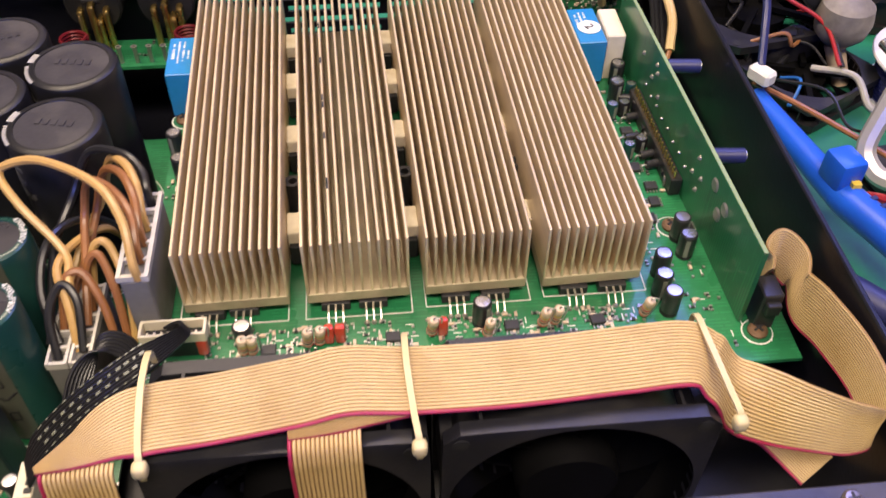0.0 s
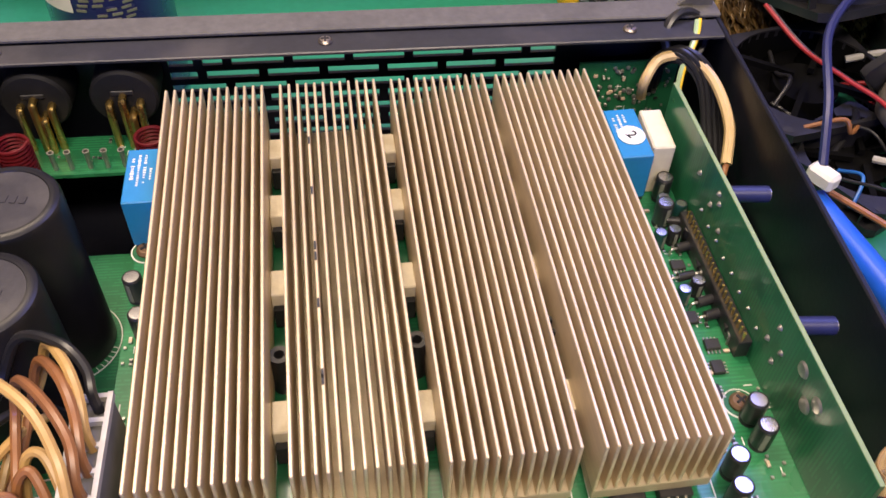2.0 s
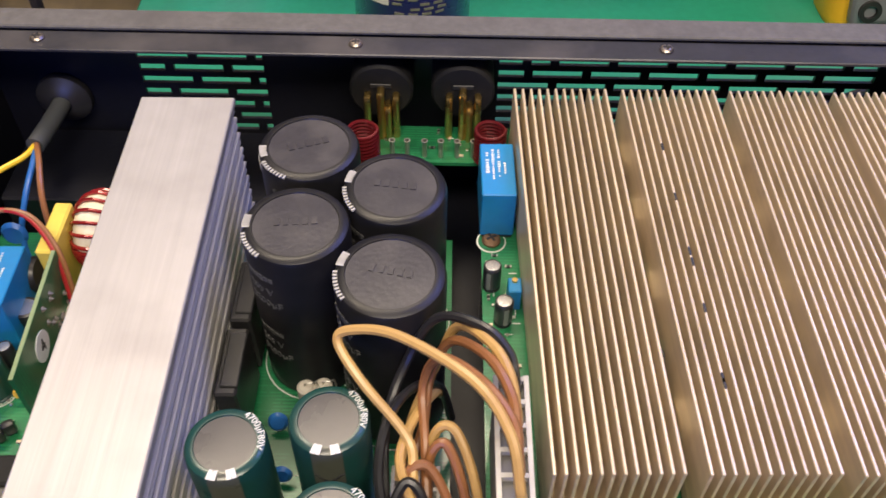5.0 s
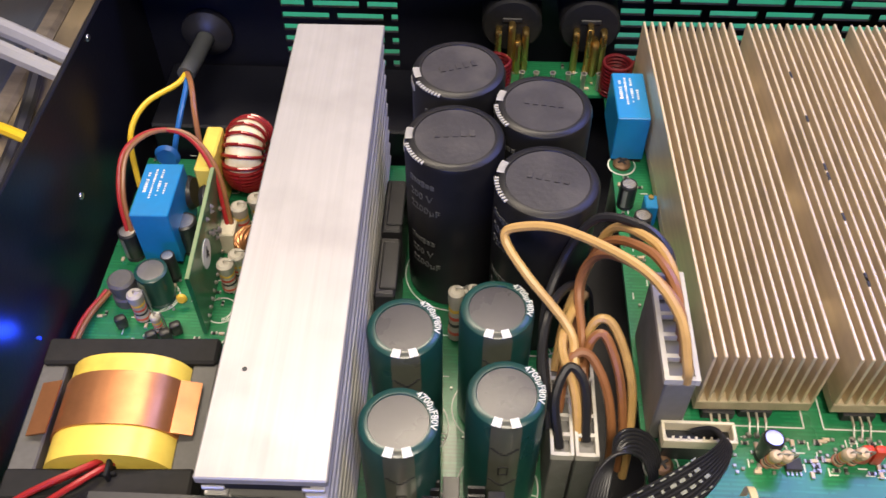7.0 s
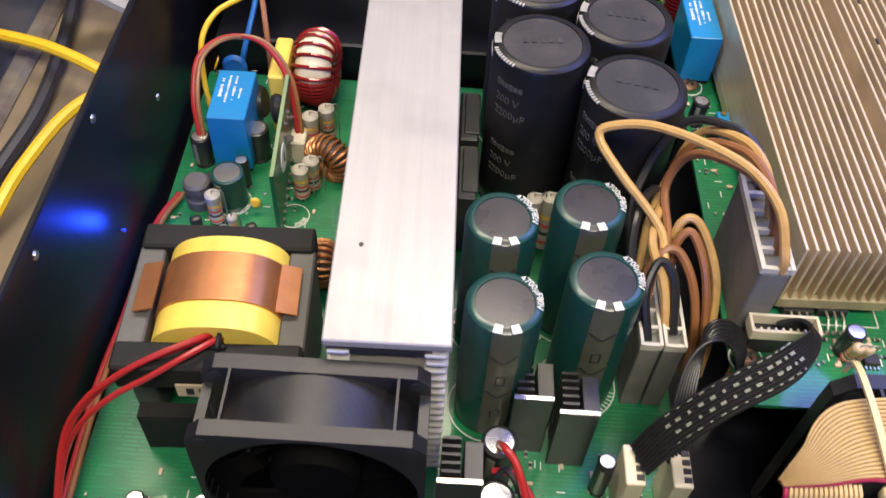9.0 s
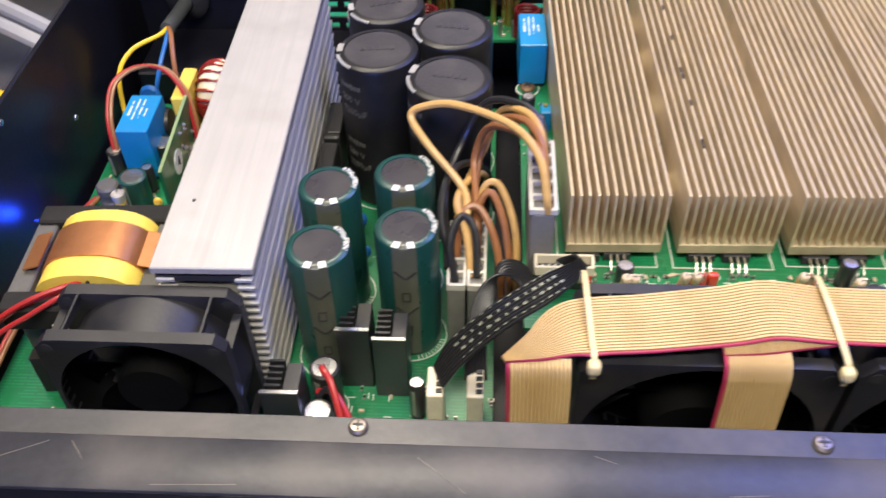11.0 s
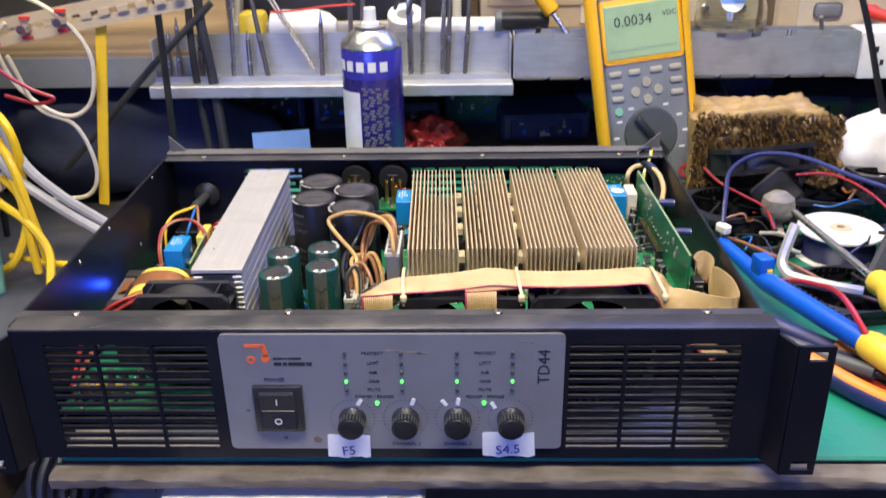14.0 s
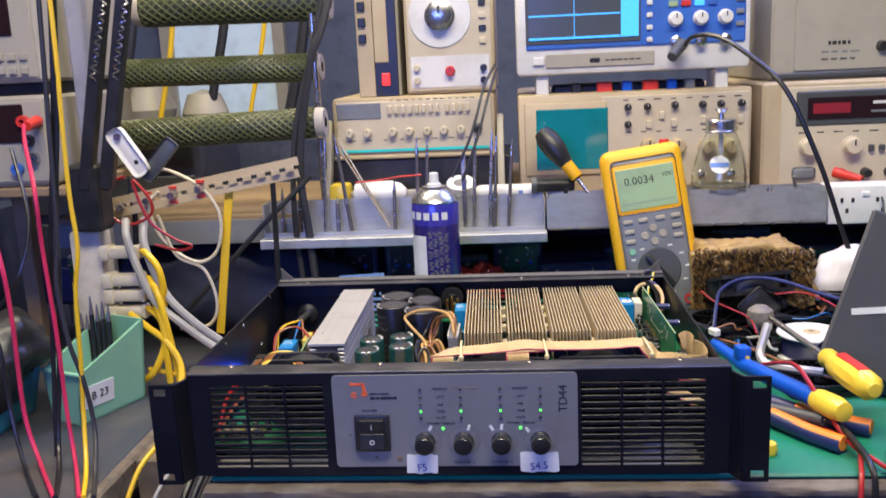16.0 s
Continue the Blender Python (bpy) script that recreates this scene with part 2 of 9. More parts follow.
YELLOWPL = mat("yellow_handle_plastic", (0.85, 0.62, 0.06), 0.3, 0, 0.05)
REDPL = mat("red_plastic", (0.60, 0.04, 0.03), 0.35, 0, 0.08)
ORANGEPL = mat("orange_rubber", (0.85, 0.24, 0.02), 0.45, 0, 0.08)
BLUEPL = mat("bright_blue_plastic", (0.01, 0.10, 0.62), 0.32, 0, 0.06)
NAVYPL = mat("navy_plastic", (0.02, 0.025, 0.10), 0.4, 0, 0.1)
CANBLUE = mat("violet_blue_can_print", (0.05, 0.045, 0.42), 0.24, 0.2, 0.06, 200, 0.0, coat=0.4)
CANNAVY = mat("navy_can_print", (0.030, 0.022, 0.17), 0.26, 0.1, 0.08, 200, 0.0, coat=0.4)
BINGREEN = mat("pale_green_bin_plastic", (0.24, 0.50, 0.33), 0.4, 0, 0.06, 200, 0.03, (0.18, 0.38, 0.26), 0.5, 25)
BINBLUE = mat("teal_blue_bin_plastic", (0.05, 0.27, 0.36), 0.4, 0, 0.06, 200, 0.03)
OLIVEDARK = mat("dark_olive_ground", (0.022, 0.03, 0.016), 0.5, 0, 0.3)
OLIVE = mat("olive_wirewound_enamel", (0.105, 0.115, 0.045), 0.42, 0, 0.25, 300, 0.08, (0.05, 0.07, 0.03), 0.5, 30)
CLAY = mat("grey_ceramic_end", (0.45, 0.40, 0.35), 0.6, 0, 0.12)
SPONGE = mat("resin_brown_sponge", (0.17, 0.10, 0.035), 0.28, 0, 0.6, 120, 0.7, (0.035, 0.02, 0.01), 0.9, 45)
SPONGETOP = mat("tan_sponge_skin", (0.36, 0.24, 0.085), 0.5, 0, 0.3, 200, 0.3, (0.22, 0.13, 0.045), 0.7, 50)
CLOTH = mat("white_cloth", (0.66, 0.63, 0.62), 0.85, 0, 0.1, 400, 0.2)
REDCLOTH = mat("red_plastic_bag", (0.26, 0.012, 0.02), 0.35, 0, 0.2, 60, 0.2)
NAVYCLOTH = mat("navy_cloth", (0.028, 0.035, 0.075), 0.85, 0, 0.3, 400, 0.2)
BLUEPAPER = mat("blue_paper", (0.12, 0.24, 0.62), 0.6, 0, 0.08)
PAPER = mat("white_paper", (0.75, 0.75, 0.73), 0.7, 0, 0.04)
WALL = mat("blue_grey_wall_paint", (0.10, 0.12, 0.19), 0.8, 0, 0.06, 80, 0.1)
CEIL = mat("pale_ceiling_paint", (0.70, 0.70, 0.70), 0.85, 0, 0.04, 80, 0.1)
FLOORM = mat("dark_floor", (0.09, 0.085, 0.08), 0.6, 0, 0.2, 40, 0.1)
JUNKDARK = mat("dark_junk_plastic", (0.045, 0.054, 0.085), 0.4, 0, 0.5, 80, 0.2, (0.10, 0.11, 0.16), 0.6, 20)
BRIGHTPANE = mat("bright_daylit_pane", (0.6, 0.7, 0.8), 0.5, 0, 0.06, 20, 0, glow=(0.62, 0.78, 0.95), glow_power=0.2)
# Teal with brightness put in as emission; no lamp stands behind it.
TEALGLOW = mat("teal_plastic_sheet", (0.02, 0.50, 0.50), 0.4, 0, 0.1, 20, 0, glow=(0.02, 0.6, 0.6), glow_power=0.25)


LITRED = mat("lit_red_switch", (0.5, 0.02, 0.01), 0.3, glow=(1.0, 0.06, 0.02), glow_power=0.7)
COILRED = mat("maroon_enamel_wire", (0.14, 0.010, 0.014), 0.25, 0.2, 0.2, coat=0.4)
DULLINK = mat("dulled_white_ink", (0.42, 0.41, 0.38), 0.5, 0, 0.2, 500, 0.0, (0.24, 0.23, 0.21), 0.5, 120)
FAINTPRINT = mat("faint_grey_print", (0.085, 0.085, 0.085), 0.4)
ZINC = mat("dull_zinc_sheet", (0.28, 0.27, 0.245), 0.42, 0.4, 0.15, 200, 0.06, (0.27, 0.25, 0.22), 0.6, 30)
BOARDEDGE = mat("cut_board_edge", (0.22, 0.30, 0.15), 0.55, 0, 0.2, 400, 0.05)
GREENSTRIPE = mat("olive_grey_stripe", (0.072, 0.076, 0.058), 0.30, 0, 0.15, 300, 0.02, coat=0.2)
DISCTOP = mat("smooth_dark_disc", (0.032, 0.030, 0.036), 0.27, 0, 0.15, 500, 0.03, (0.06, 0.056, 0.055), 0.5, 60)
KNOBMETAL = mat("dark_chrome_knob", (0.16, 0.16, 0.17), 0.25, 0.9, 0.1, 300, 0.02)
OCHREWOOD = mat("grimy_ochre_board", (0.19, 0.145, 0.085), 0.7, 0, 0.45, 70, 0.3, (0.075, 0.06, 0.042), 0.8, 22, (1, 0.2, 1))


def glass(name, col=(1, 1, 1), rough=0.03):
    m = bpy.data.materials.new(name)
    m.use_nodes = True
    b = m.node_tree.nodes["Principled BSDF"]
    b.inputs["Base Color"].default_value = (*col, 1)
    b.inputs["Transmission Weight"].default_value = 1.0
    b.inputs["Roughness"].default_value, b.inputs["IOR"].default_value = rough, 1.3
    return m


GLASS = glass("clear_jar_glass", (0.92, 0.95, 0.93))


def board_material(name, base, trace, dirt):
    """Solder mask over copper traces: bands of lighter green beside darker ground."""
    m = mat(name, base, 0.30, 0, 0.12, 500, 0.02, dirt, 0.55, 22, coat=0.25)
    nt = m.node_tree
    n, l = nt.nodes, nt.links
    b = n["Principled BSDF"]
    src = b.inputs["Base Color"].links[0].from_socket
    tc = n.new("ShaderNodeTexCoord")
    v = n.new("ShaderNodeTexVoronoi")
    v.distance, v.inputs["Scale"].default_value = "CHEBYCHEV", 120
    wave = n.new("ShaderNodeTexBrick")
    wave.inputs["Scale"].default_value, wave.inputs["Mortar Size"].default_value = 150, 0.06
    wave.inputs["Row Height"].default_value, wave.inputs["Brick Width"].default_value = 0.22, 1.7
    wave.inputs["Color1"].default_value, wave.inputs["Color2"].default_value, wave.inputs["Mortar"].default_value = (1, 1, 1, 1), (0.3, 0.3, 0.3, 1), (0, 0, 0, 1)
    l.new(tc.outputs["Object"], v.inputs["Vector"])
    l.new(tc.outputs["Object"], wave.inputs["Vector"])
    a = n.new("ShaderNodeMath")
    a.operation = "MULTIPLY"
    l.new(wave.outputs["Color"], a.inputs[0])
    l.new(v.outputs["Distance"], a.inputs[1])
    r = n.new("ShaderNodeMapRange")
    r.inputs["From Min"].default_value, r.inputs["From Max"].default_value = 0.18, 0.24
    l.new(a.outputs[0], r.inputs["Value"])
    mix = n.new("ShaderNodeMix")
    mix.data_type = "RGBA"
    l.new(r.outputs[0], mix.inputs["Factor"])
    l.new(src, mix.inputs["A"])
    mix.inputs["B"].default_value = (*trace, 1)
    l.new(mix.outputs["Result"], b.inputs["Base Color"])
    return m


PCB = board_material("green_circuit_board", (0.015, 0.165, 0.062), (0.021, 0.205, 0.080), (0.012, 0.09, 0.040))
PCBDARK = board_material("dark_green_circuit_board", (0.014, 0.125, 0.052), (0.018, 0.155, 0.064), (0.01, 0.05, 0.025))


# ---- shape helpers ----
def box(bm, c, s, bevel=0.0, turn=None, seg=1):
    g = bmesh.ops.create_cube(bm, size=1.0)["verts"]
    bmesh.ops.scale(bm, vec=s, verts=g)
    if bevel:
        e = list({e for v in g for e in v.link_edges})
        r = bmesh.ops.bevel(bm, geom=e, offset=bevel, segments=seg, affect="EDGES", profile=0.5)
        g = list({v for v in r["verts"]} | {v for v in g if v.is_valid})
    m = Matrix.Translation(c) @ (turn.to_4x4() if turn else Matrix.Identity(4))
    bmesh.ops.transform(bm, matrix=m, verts=g)
    return bm


def rot(ax, deg):
    return Matrix.Rotation(radians(deg), 3, ax)


def rod(bm, a, b, r, r2=None, n=16):
    a, b = Vector(a), Vector(b)
    d = b - a
    g = bmesh.ops.create_cone(bm, cap_ends=True, segments=n, radius1=r, radius2=r if r2 is None else r2, depth=d.length)["verts"]
    q = d.to_track_quat("Z", "Y").to_matrix().to_4x4()
    bmesh.ops.transform(bm, matrix=Matrix.Translation((a + b) / 2) @ q, verts=g)
    return bm


def lathe(bm, prof, at=(0, 0, 0), n=32, turn=None):
    """Turns a profile of (radius, height) about z."""
    rings = []
    m = Matrix.Translation(at) @ (turn.to_4x4() if turn else Matrix.Identity(4))
    for r, z in prof:
        if r < 1e-6:
            rings.append([bm.verts.new(m @ Vector((0, 0, z)))])
        else:
            rings.append([bm.verts.new(m @ Vector((r * math.cos(k * math.tau / n), r * math.sin(k * math.tau / n), z))) for k in range(n)])
    for p, q in zip(rings, rings[1:]):
        for k in range(n):
            j = (k + 1) % n
            if len(p) == 1 and len(q) == 1:
                continue
            if len(p) == 1:
                bm.faces.new((p[0], q[j], q[k]))
            elif len(q) == 1:
                bm.faces.new((p[k], p[j], q[0]))
            else:
                bm.faces.new((p[k], p[j], q[j], q[k]))
    bmesh.ops.recalc_face_normals(bm, faces=bm.faces)
    return bm


def spline(pts, step=8):
    p = [Vector(a) for a in pts]
    p = [p[0] * 2 - p[1]] + p + [p[-1] * 2 - p[-2]]
    out = []
    for i in range(1, len(p) - 2):
        for k in range(step):
            t = k / step
            a, b, c, d = p[i - 1:i + 3]
            out.append(0.5 * ((2 * b) + (c - a) * t + (2 * a - 5 * b + 4 * c - d) * t * t + (3 * b - a - 3 * c + d) * t ** 3))
    out.append(p[-2])
    return out


def cable(bm, pts, r, n=8, step=8):
    line = spline(pts, step)
    rings = []
    side = None
    for i, c in enumerate(line):
        d = (line[min(i + 1, len(line) - 1)] - line[max(i - 1, 0)]).normalized()
        if side is None:
            side = d.orthogonal().normalized()
        side = (side - d * side.dot(d)).normalized()
        up = d.cross(side)
        rings.append([bm.verts.new(c + r * (math.cos(k * math.tau / n) * side + math.sin(k * math.tau / n) * up)) for k in range(n)])
    for p, q in zip(rings, rings[1:]):
        for k in range(n):
            j = (k + 1) % n
            bm.faces.new((p[k], p[j], q[j], q[k]))
    bm.faces.new(rings[0][::-1])
    bm.faces.new(rings[-1])
    return bm


def part(name, bm, material, parent, label="", sharp=35):
    me = bpy.data.meshes.new(name)
    bm.to_mesh(me)
    bm.free()
    me.materials.append(material)
    me.shade_smooth()
    me.set_sharp_from_angle(angle=radians(sharp))
    ob = new(name, me)
    ob.parent = parent
    return tagged(ob, label)


def twin(ob, parent, at, rz=0, scale=None):
    """Another part on the same mesh."""
    o = new(ob.name.split(".")[0], ob.data)
    o.parent = parent
    o.matrix_basis = pose(*at, 0, 0, rz) @ Matrix.Diagonal((*(scale or (1, 1, 1)), 1))
    return o


def thing(name, at, label, category, group="", kind="", rz=0, rx=0, ry=0):
    ob = new(name)
    ob.empty_display_size = 0.01
    ob.matrix_basis = pose(*at, rx, ry, rz)
    return tagged(ob, label, category, group, kind)


def solo(name, bm, material, at, label, category, group="", kind="", rz=0, sharp=35):
    ob = part(name, bm, material, None, "", sharp)
    ob.matrix_basis = pose(*at, 0, 0, rz)
    return tagged(ob, label, category, group, kind)


def B():
    return bmesh.new()


def lettering(s, size, thick=0.00015, align="CENTER"):
    """A bmesh of words in the built-in font, in the xy plane."""
    c = bpy.data.curves.new("words", "FONT")
    c.body, c.size, c.extrude, c.align_x, c.align_y, c.resolution_u = s, size, thick, align, "CENTER", 2
    o = new("words", c)
    bpy.context.view_layer.update()
    me = bpy.data.meshes.new_from_object(o.evaluated_get(bpy.context.evaluated_depsgraph_get()))
    bm = bmesh.new()
    bm.from_mesh(me)
    bpy.data.objects.remove(o)
    bpy.data.curves.remove(c)
    bpy.data.meshes.remove(me)
    return bm


def moved(bm, m):
    bmesh.ops.transform(bm, matrix=m, verts=bm.verts)
    return bm


UPRIGHT = pose(0, 0, 0, 90, 0, 0)


# ---- room shell and bench ----
def shell(name, c, s, m, label):
    return solo(name, box(B(), (0, 0, 0), s), m, c, label, "wall", kind="structure")


shell("floor", (0, 0, -0.81), (4.4, 4.4, 0.1), FLOORM, "dark worn workshop floor")
shell("wall_back", (0, 1.75, 0.5), (4.4, 0.1, 2.7), WALL, "blue grey painted back wall of the workshop")
shell("wall_front", (0, -2.25, 0.5), (4.4, 0.1, 2.7), WALL, "blue grey painted wall behind the camera")
shell("wall_left", (-2.15, 0, 0.5), (0.1, 3.9, 2.7), WALL, "blue grey painted side wall")
shell("wall_right", (2.15, 0, 0.5), (0.1, 3.9, 2.7), WALL, "blue grey painted side wall")
shell("ceiling", (0, 0, 1.9), (4.4, 4.4, 0.1), CEIL, "pale painted ceiling")

bench = thing("workbench", (0, 0, -0.009), "worn brown wooden workbench with a battered front edge", "workbench")
part("worktop", box(B(), (0.400, 0.603, -0.0095), (1.205, 1.190, 0.019), 0.002), WOOD, bench)
bm = B()
rg = random.Random(77)
n = 150
rows = []
for k in range(n + 1):
    x = -0.2045 + 1.205 * k / n
    q = [(0.006, 0.0002), (0.0, 0.0004), (-0.0052, -0.0004), (-0.0070, -0.0022), (-0.0072, -0.0062), (-0.0060, -0.0090), (0.006, -0.0092)]
    rows.append([bm.verts.new((x, y + (rg.uniform(-0.0012, 0.0007) if 0 < i < 6 else 0), z + (rg.uniform(-0.0007, 0.0003) if 0 < i < 6 else 0))) for i, (y, z) in enumerate(q)])
for p, q in zip(rows, rows[1:]):
    for i in range(6):
        bm.faces.new((p[i], p[i + 1], q[i + 1], q[i]))
bm.faces.new(rows[0][::-1])
bm.faces.new(rows[-1])
bmesh.ops.recalc_face_normals(bm, faces=bm.faces)
part("front_edge", bm, WORNWOOD, bench, "battered grey brown front edge")
part("under_batten", box(B(), (0.40, 0.030, -0.026), (1.18, 0.020, 0.014), 0.002), WORNWOOD, bench)
for x in (-0.18, 0.97):
    for y in (0.05, 1.1):
        part("leg", box(B(), (x, y, -0.39), (0.05, 0.05, 0.72)), WOOD, bench)
green_mat = solo("bench_mat", box(B(), (0, 0, 0), (1.15, 0.545, 0.004), 0.0015), MATGREEN, (0.372, 0.2795, -0.007), "green rubber mat lying on the wooden workbench", "mat")

# ---- amplifier case ----
X0, X1, YB, ZT = -0.2145, 0.2195, 0.319, 0.088
case = thing("amplifier_case", (0, 0, 0), "open black steel two-unit amplifier case, lid removed, on the green mat", "amplifier case")
part("rear_bracket", box(B(), (-0.130, 0.2935, 0.0165), (0.150, 0.044, 0.027), 0.001), BLACKSTEEL, case)
part("bottom_plate", box(B(), (0.0035, 0.16, 0.0015), (0.428, 0.316, 0.003)), BLACKSTEEL, case)
part("front_lining", box(B(), (0.0035, 0.027, 0.0036), (0.400, 0.046, 0.0012)), ZINC, case, "dull bare zinc strip behind the louvres")


def side_wall(x, label):
    bm = B()
    box(bm, (x, 0.163, 0.044), (0.0022, 0.312, 0.0875), 0.0005)
    return part("side_panel", bm, BLACKSTEEL, case, label)


left_wall = side_wall(X0 + 0.0011, "black painted steel side, scratched along the top")
right_wall = side_wall(X1 - 0.0011, "black painted steel side with small holes")
for y, z in ((0.160, 0.084), (0.213, 0.047), (0.260, 0.086), (0.105, 0.083)):
    part("rivet", lathe(B(), [(0.0016, 0), (0.0013, 0.0006), (0, 0.0008)], (X0 + 0.0022, y, z - 0.002), 12, rot("Y", 90)), STEEL, left_wall)
# rear panel: plain fields, with rows of staggered slots between them
VENTS = ((-0.150, -0.098), (0.0, 0.157))
ROWS_Z = [0.0694 - 0.0063 * k for k in range(8)]
zlo = ROWS_Z[-1] - 0.0017
bm = B()
box(bm, ((X0 + X1) / 2, YB - 0.001, (0.0711 + 0.086) / 2), (X1 - X0, 0.0018, 0.086 - 0.0711))
rear = part("rear_panel", bm, BLACKSTEEL, case, "black steel rear panel with staggered vent slots")
part("lower_field", box(B(), ((X0 + X1) / 2, YB - 0.001, zlo / 2), (X1 - X0, 0.0018, zlo)), BLACKSTEEL, rear)
for a, b in ((X0, VENTS[0][0]), (VENTS[0][1], VENTS[1][0]), (VENTS[1][1], X1)):
    part("plain_field", box(B(), ((a + b) / 2, YB - 0.001, (zlo + 0.0711) / 2), (b - a, 0.0018, 0.0711 - zlo)), BLACKSTEEL, rear)
bridge = part("slot_bridge", box(B(), (0, 0, 0), (0.0036, 0.0018, 0.0036)), BLACKSTEEL, rear)
bridge.location = (0.0115, YB - 0.001, ROWS_Z[0])
for a, b in VENTS:
    bar = part("slat", box(B(), (0, 0, 0), (b - a, 0.0018, 0.0028)), BLACKSTEEL, rear)
    bar.location = ((a + b) / 2, YB - 0.001, ROWS_Z[0] - 0.00315)
    for k in range(1, 7):
        twin(bar, rear, ((a + b) / 2, YB - 0.001, ROWS_Z[k] - 0.00315))
    for k, z in enumerate(ROWS_Z):
        x = a + (0.0125 if k % 2 else 0.023)
        while x < b - 0.003:
            twin(bridge, rear, (x, YB - 0.001, z))
            x += 0.0243
bm = B()
box(bm, ((X0 + X1) / 2, 0.3135, ZT + 0.0005), (X1 - X0, 0.012, 0.002), 0.0006)
rim = part("rear_lip", bm, DUSTY, case, "dusty dark grey rear lip")
part("rear_flange", box(B(), ((X0 + X1) / 2, 0.3015, ZT - 0.0015), (X1 - X0, 0.012, 0.0016), 0.0004), RIMSTEEL, case)
part("front_flange", box(B(), ((X0 + X1) / 2, 0.0205, ZT - 0.0008), (X1 - X0, 0.009, 0.0016), 0.0004), RIMSTEEL, case)
bm = B()
for x, s in ((X0 + 0.012, 1), (X1 - 0.012, -1)):
    v = [bm.verts.new(p) for p in ((x - s * 0.010, 0.316, 0.088), (x + s * 0.006, 0.316, 0.088), (x - s * 0.010, 0.316, 0.103),
                                   (x - s * 0.010, 0.314, 0.088), (x + s * 0.006, 0.314, 0.088), (x - s * 0.010, 0.314, 0.103))]
    for f in ((0, 1, 2), (5, 4, 3), (0, 3, 4, 1), (1, 4, 5, 2), (2, 5, 3, 0)):
        bm.faces.new([v[i] for i in f])
part("corner_gusset", bm, DUSTY, case, "raised triangular rear corner tab")

# front panel with two louvre fields of three columns
FX0, FX1, PT = -0.2115, 0.2225, 0.0895
COLS = ((-0.193, -0.1645), (-0.1625, -0.1325), (-0.1305, -0.0995), (0.107, 0.1375), (0.1395, 0.1695), (0.1715, 0.203))
front = thing("front_panel", (0, 0, 0), "black steel amplifier front panel with louvred ends and a silver fascia", "front panel")
FD = 0.002
xs = [FX0] + [v for c in COLS for v in c] + [FX1]
for i in range(0, len(xs), 2):
    part("face_field", box(B(), ((xs[i] + xs[i + 1]) / 2, FD / 2, 0.043), (xs[i + 1] - xs[i], FD, 0.072)), BLACKSTEEL, front)
part("lower_face", box(B(), ((FX0 + FX1) / 2, FD / 2, 0.0035), (FX1 - FX0, FD, 0.007)), BLACKSTEEL, front)
part("upper_face", box(B(), ((FX0 + FX1) / 2, FD / 2, (0.079 + PT - 0.002) / 2), (FX1 - FX0, FD, PT - 0.002 - 0.079)), BLACKSTEEL, front)
bm = B()
box(bm, ((FX0 + FX1) / 2, 0.008, PT - 0.001), (FX1 - FX0, 0.0165, 0.002), 0.0009, seg=2)
part("top_edge", bm, RIMSTEEL, front, "worn black top edge with rubbed paint")
bm = B()
for x, y, w, a in ((-0.150, 0.0075, 0.030, 24), (-0.128, 0.0110, 0.007, -50), (-0.032, 0.0070, 0.016, -38), (0.045, 0.0040, 0.010, 4), (-0.095, 0.0020, 0.022, 2), (0.130, 0.0120, 0.012, 12), (0.010, 0.0130, 0.006, -20)):
    box(bm, (x, y, PT + 0.00005), (w, 0.00012, 0.0001), 0, rot("Z", a))
tagged(part("scratch", bm, DUSTGREY, front, "thin pale scratches in the paint"), kind="stuff")
for a, b in COLS:
    lv = part("louvre", box(B(), (0, 0, 0), (b - a, 0.0018, 0.0029), 0.0003), BLACKSTEEL, front)
    lv.location = ((a + b) / 2, 0.0015, 0.0105)
    for k in range(1, 13):
        twin(lv, front, ((a + b) / 2, 0.0015, 0.0105 + k * 0.00545))
for s, xe, xw in ((-1, -0.2375, FX0), (1, 0.2485, FX1)):
    inner = xw + s * 0.006
    bm = B()
    d = Vector((inner - xw, -0.014, 0))
    box(bm, ((xw + inner) / 2, -0.007, 0.043), (d.length, 0.0022, 0.086), 0.0004, rot("Z", math.degrees(math.atan2(d.y, d.x))))
    part("ear_bend", bm, BLACKSTEEL, front)
    bm = B()
    mid, w = (inner + xe) / 2, abs(xe - inner)
    sx = xe - s * 0.0085
    for z0, z1 in ((0.0, 0.0035), (0.0095, 0.0765), (0.0825, 0.086)):
        box(bm, (mid, -0.014, (z0 + z1) / 2), (w, 0.0022, z1 - z0))
    for z0, z1 in ((0.0035, 0.0095), (0.0765, 0.0825)):
        for a, b in ((min(inner, xe), sx - 0.0052), (sx + 0.0052, max(inner, xe))):
            box(bm, ((a + b) / 2, -0.014, (z0 + z1) / 2), (b - a, 0.0022, z1 - z0))
    part("rack_ear", bm, BLACKSTEEL, front, "black rack ear with two oblong mounting slots")


def pan_screw(r=0.003, head=SCREW, parent=None, label=""):
    bm = B()
    lathe(bm, [(r, 0), (r, r * 0.25), (r * 0.75, r * 0.5), (0.0, r * 0.62)], n=16)
    s = part("screw", bm, head, parent, label)
    bm = B()
    box(bm, (0, 0, r * 0.6), (r * 1.1, r * 0.22, r * 0.16))
    box(bm, (0, 0, r * 0.6), (r * 0.22, r * 1.1, r * 0.16))
    part("cross_slot", bm, CHIP, s)
    return s


def add_screw(proto, parent, at, rx=0, rz=0):
    c = copy_thing(proto, pose(*at, rx, 0, rz))
    c.parent = parent
    return c


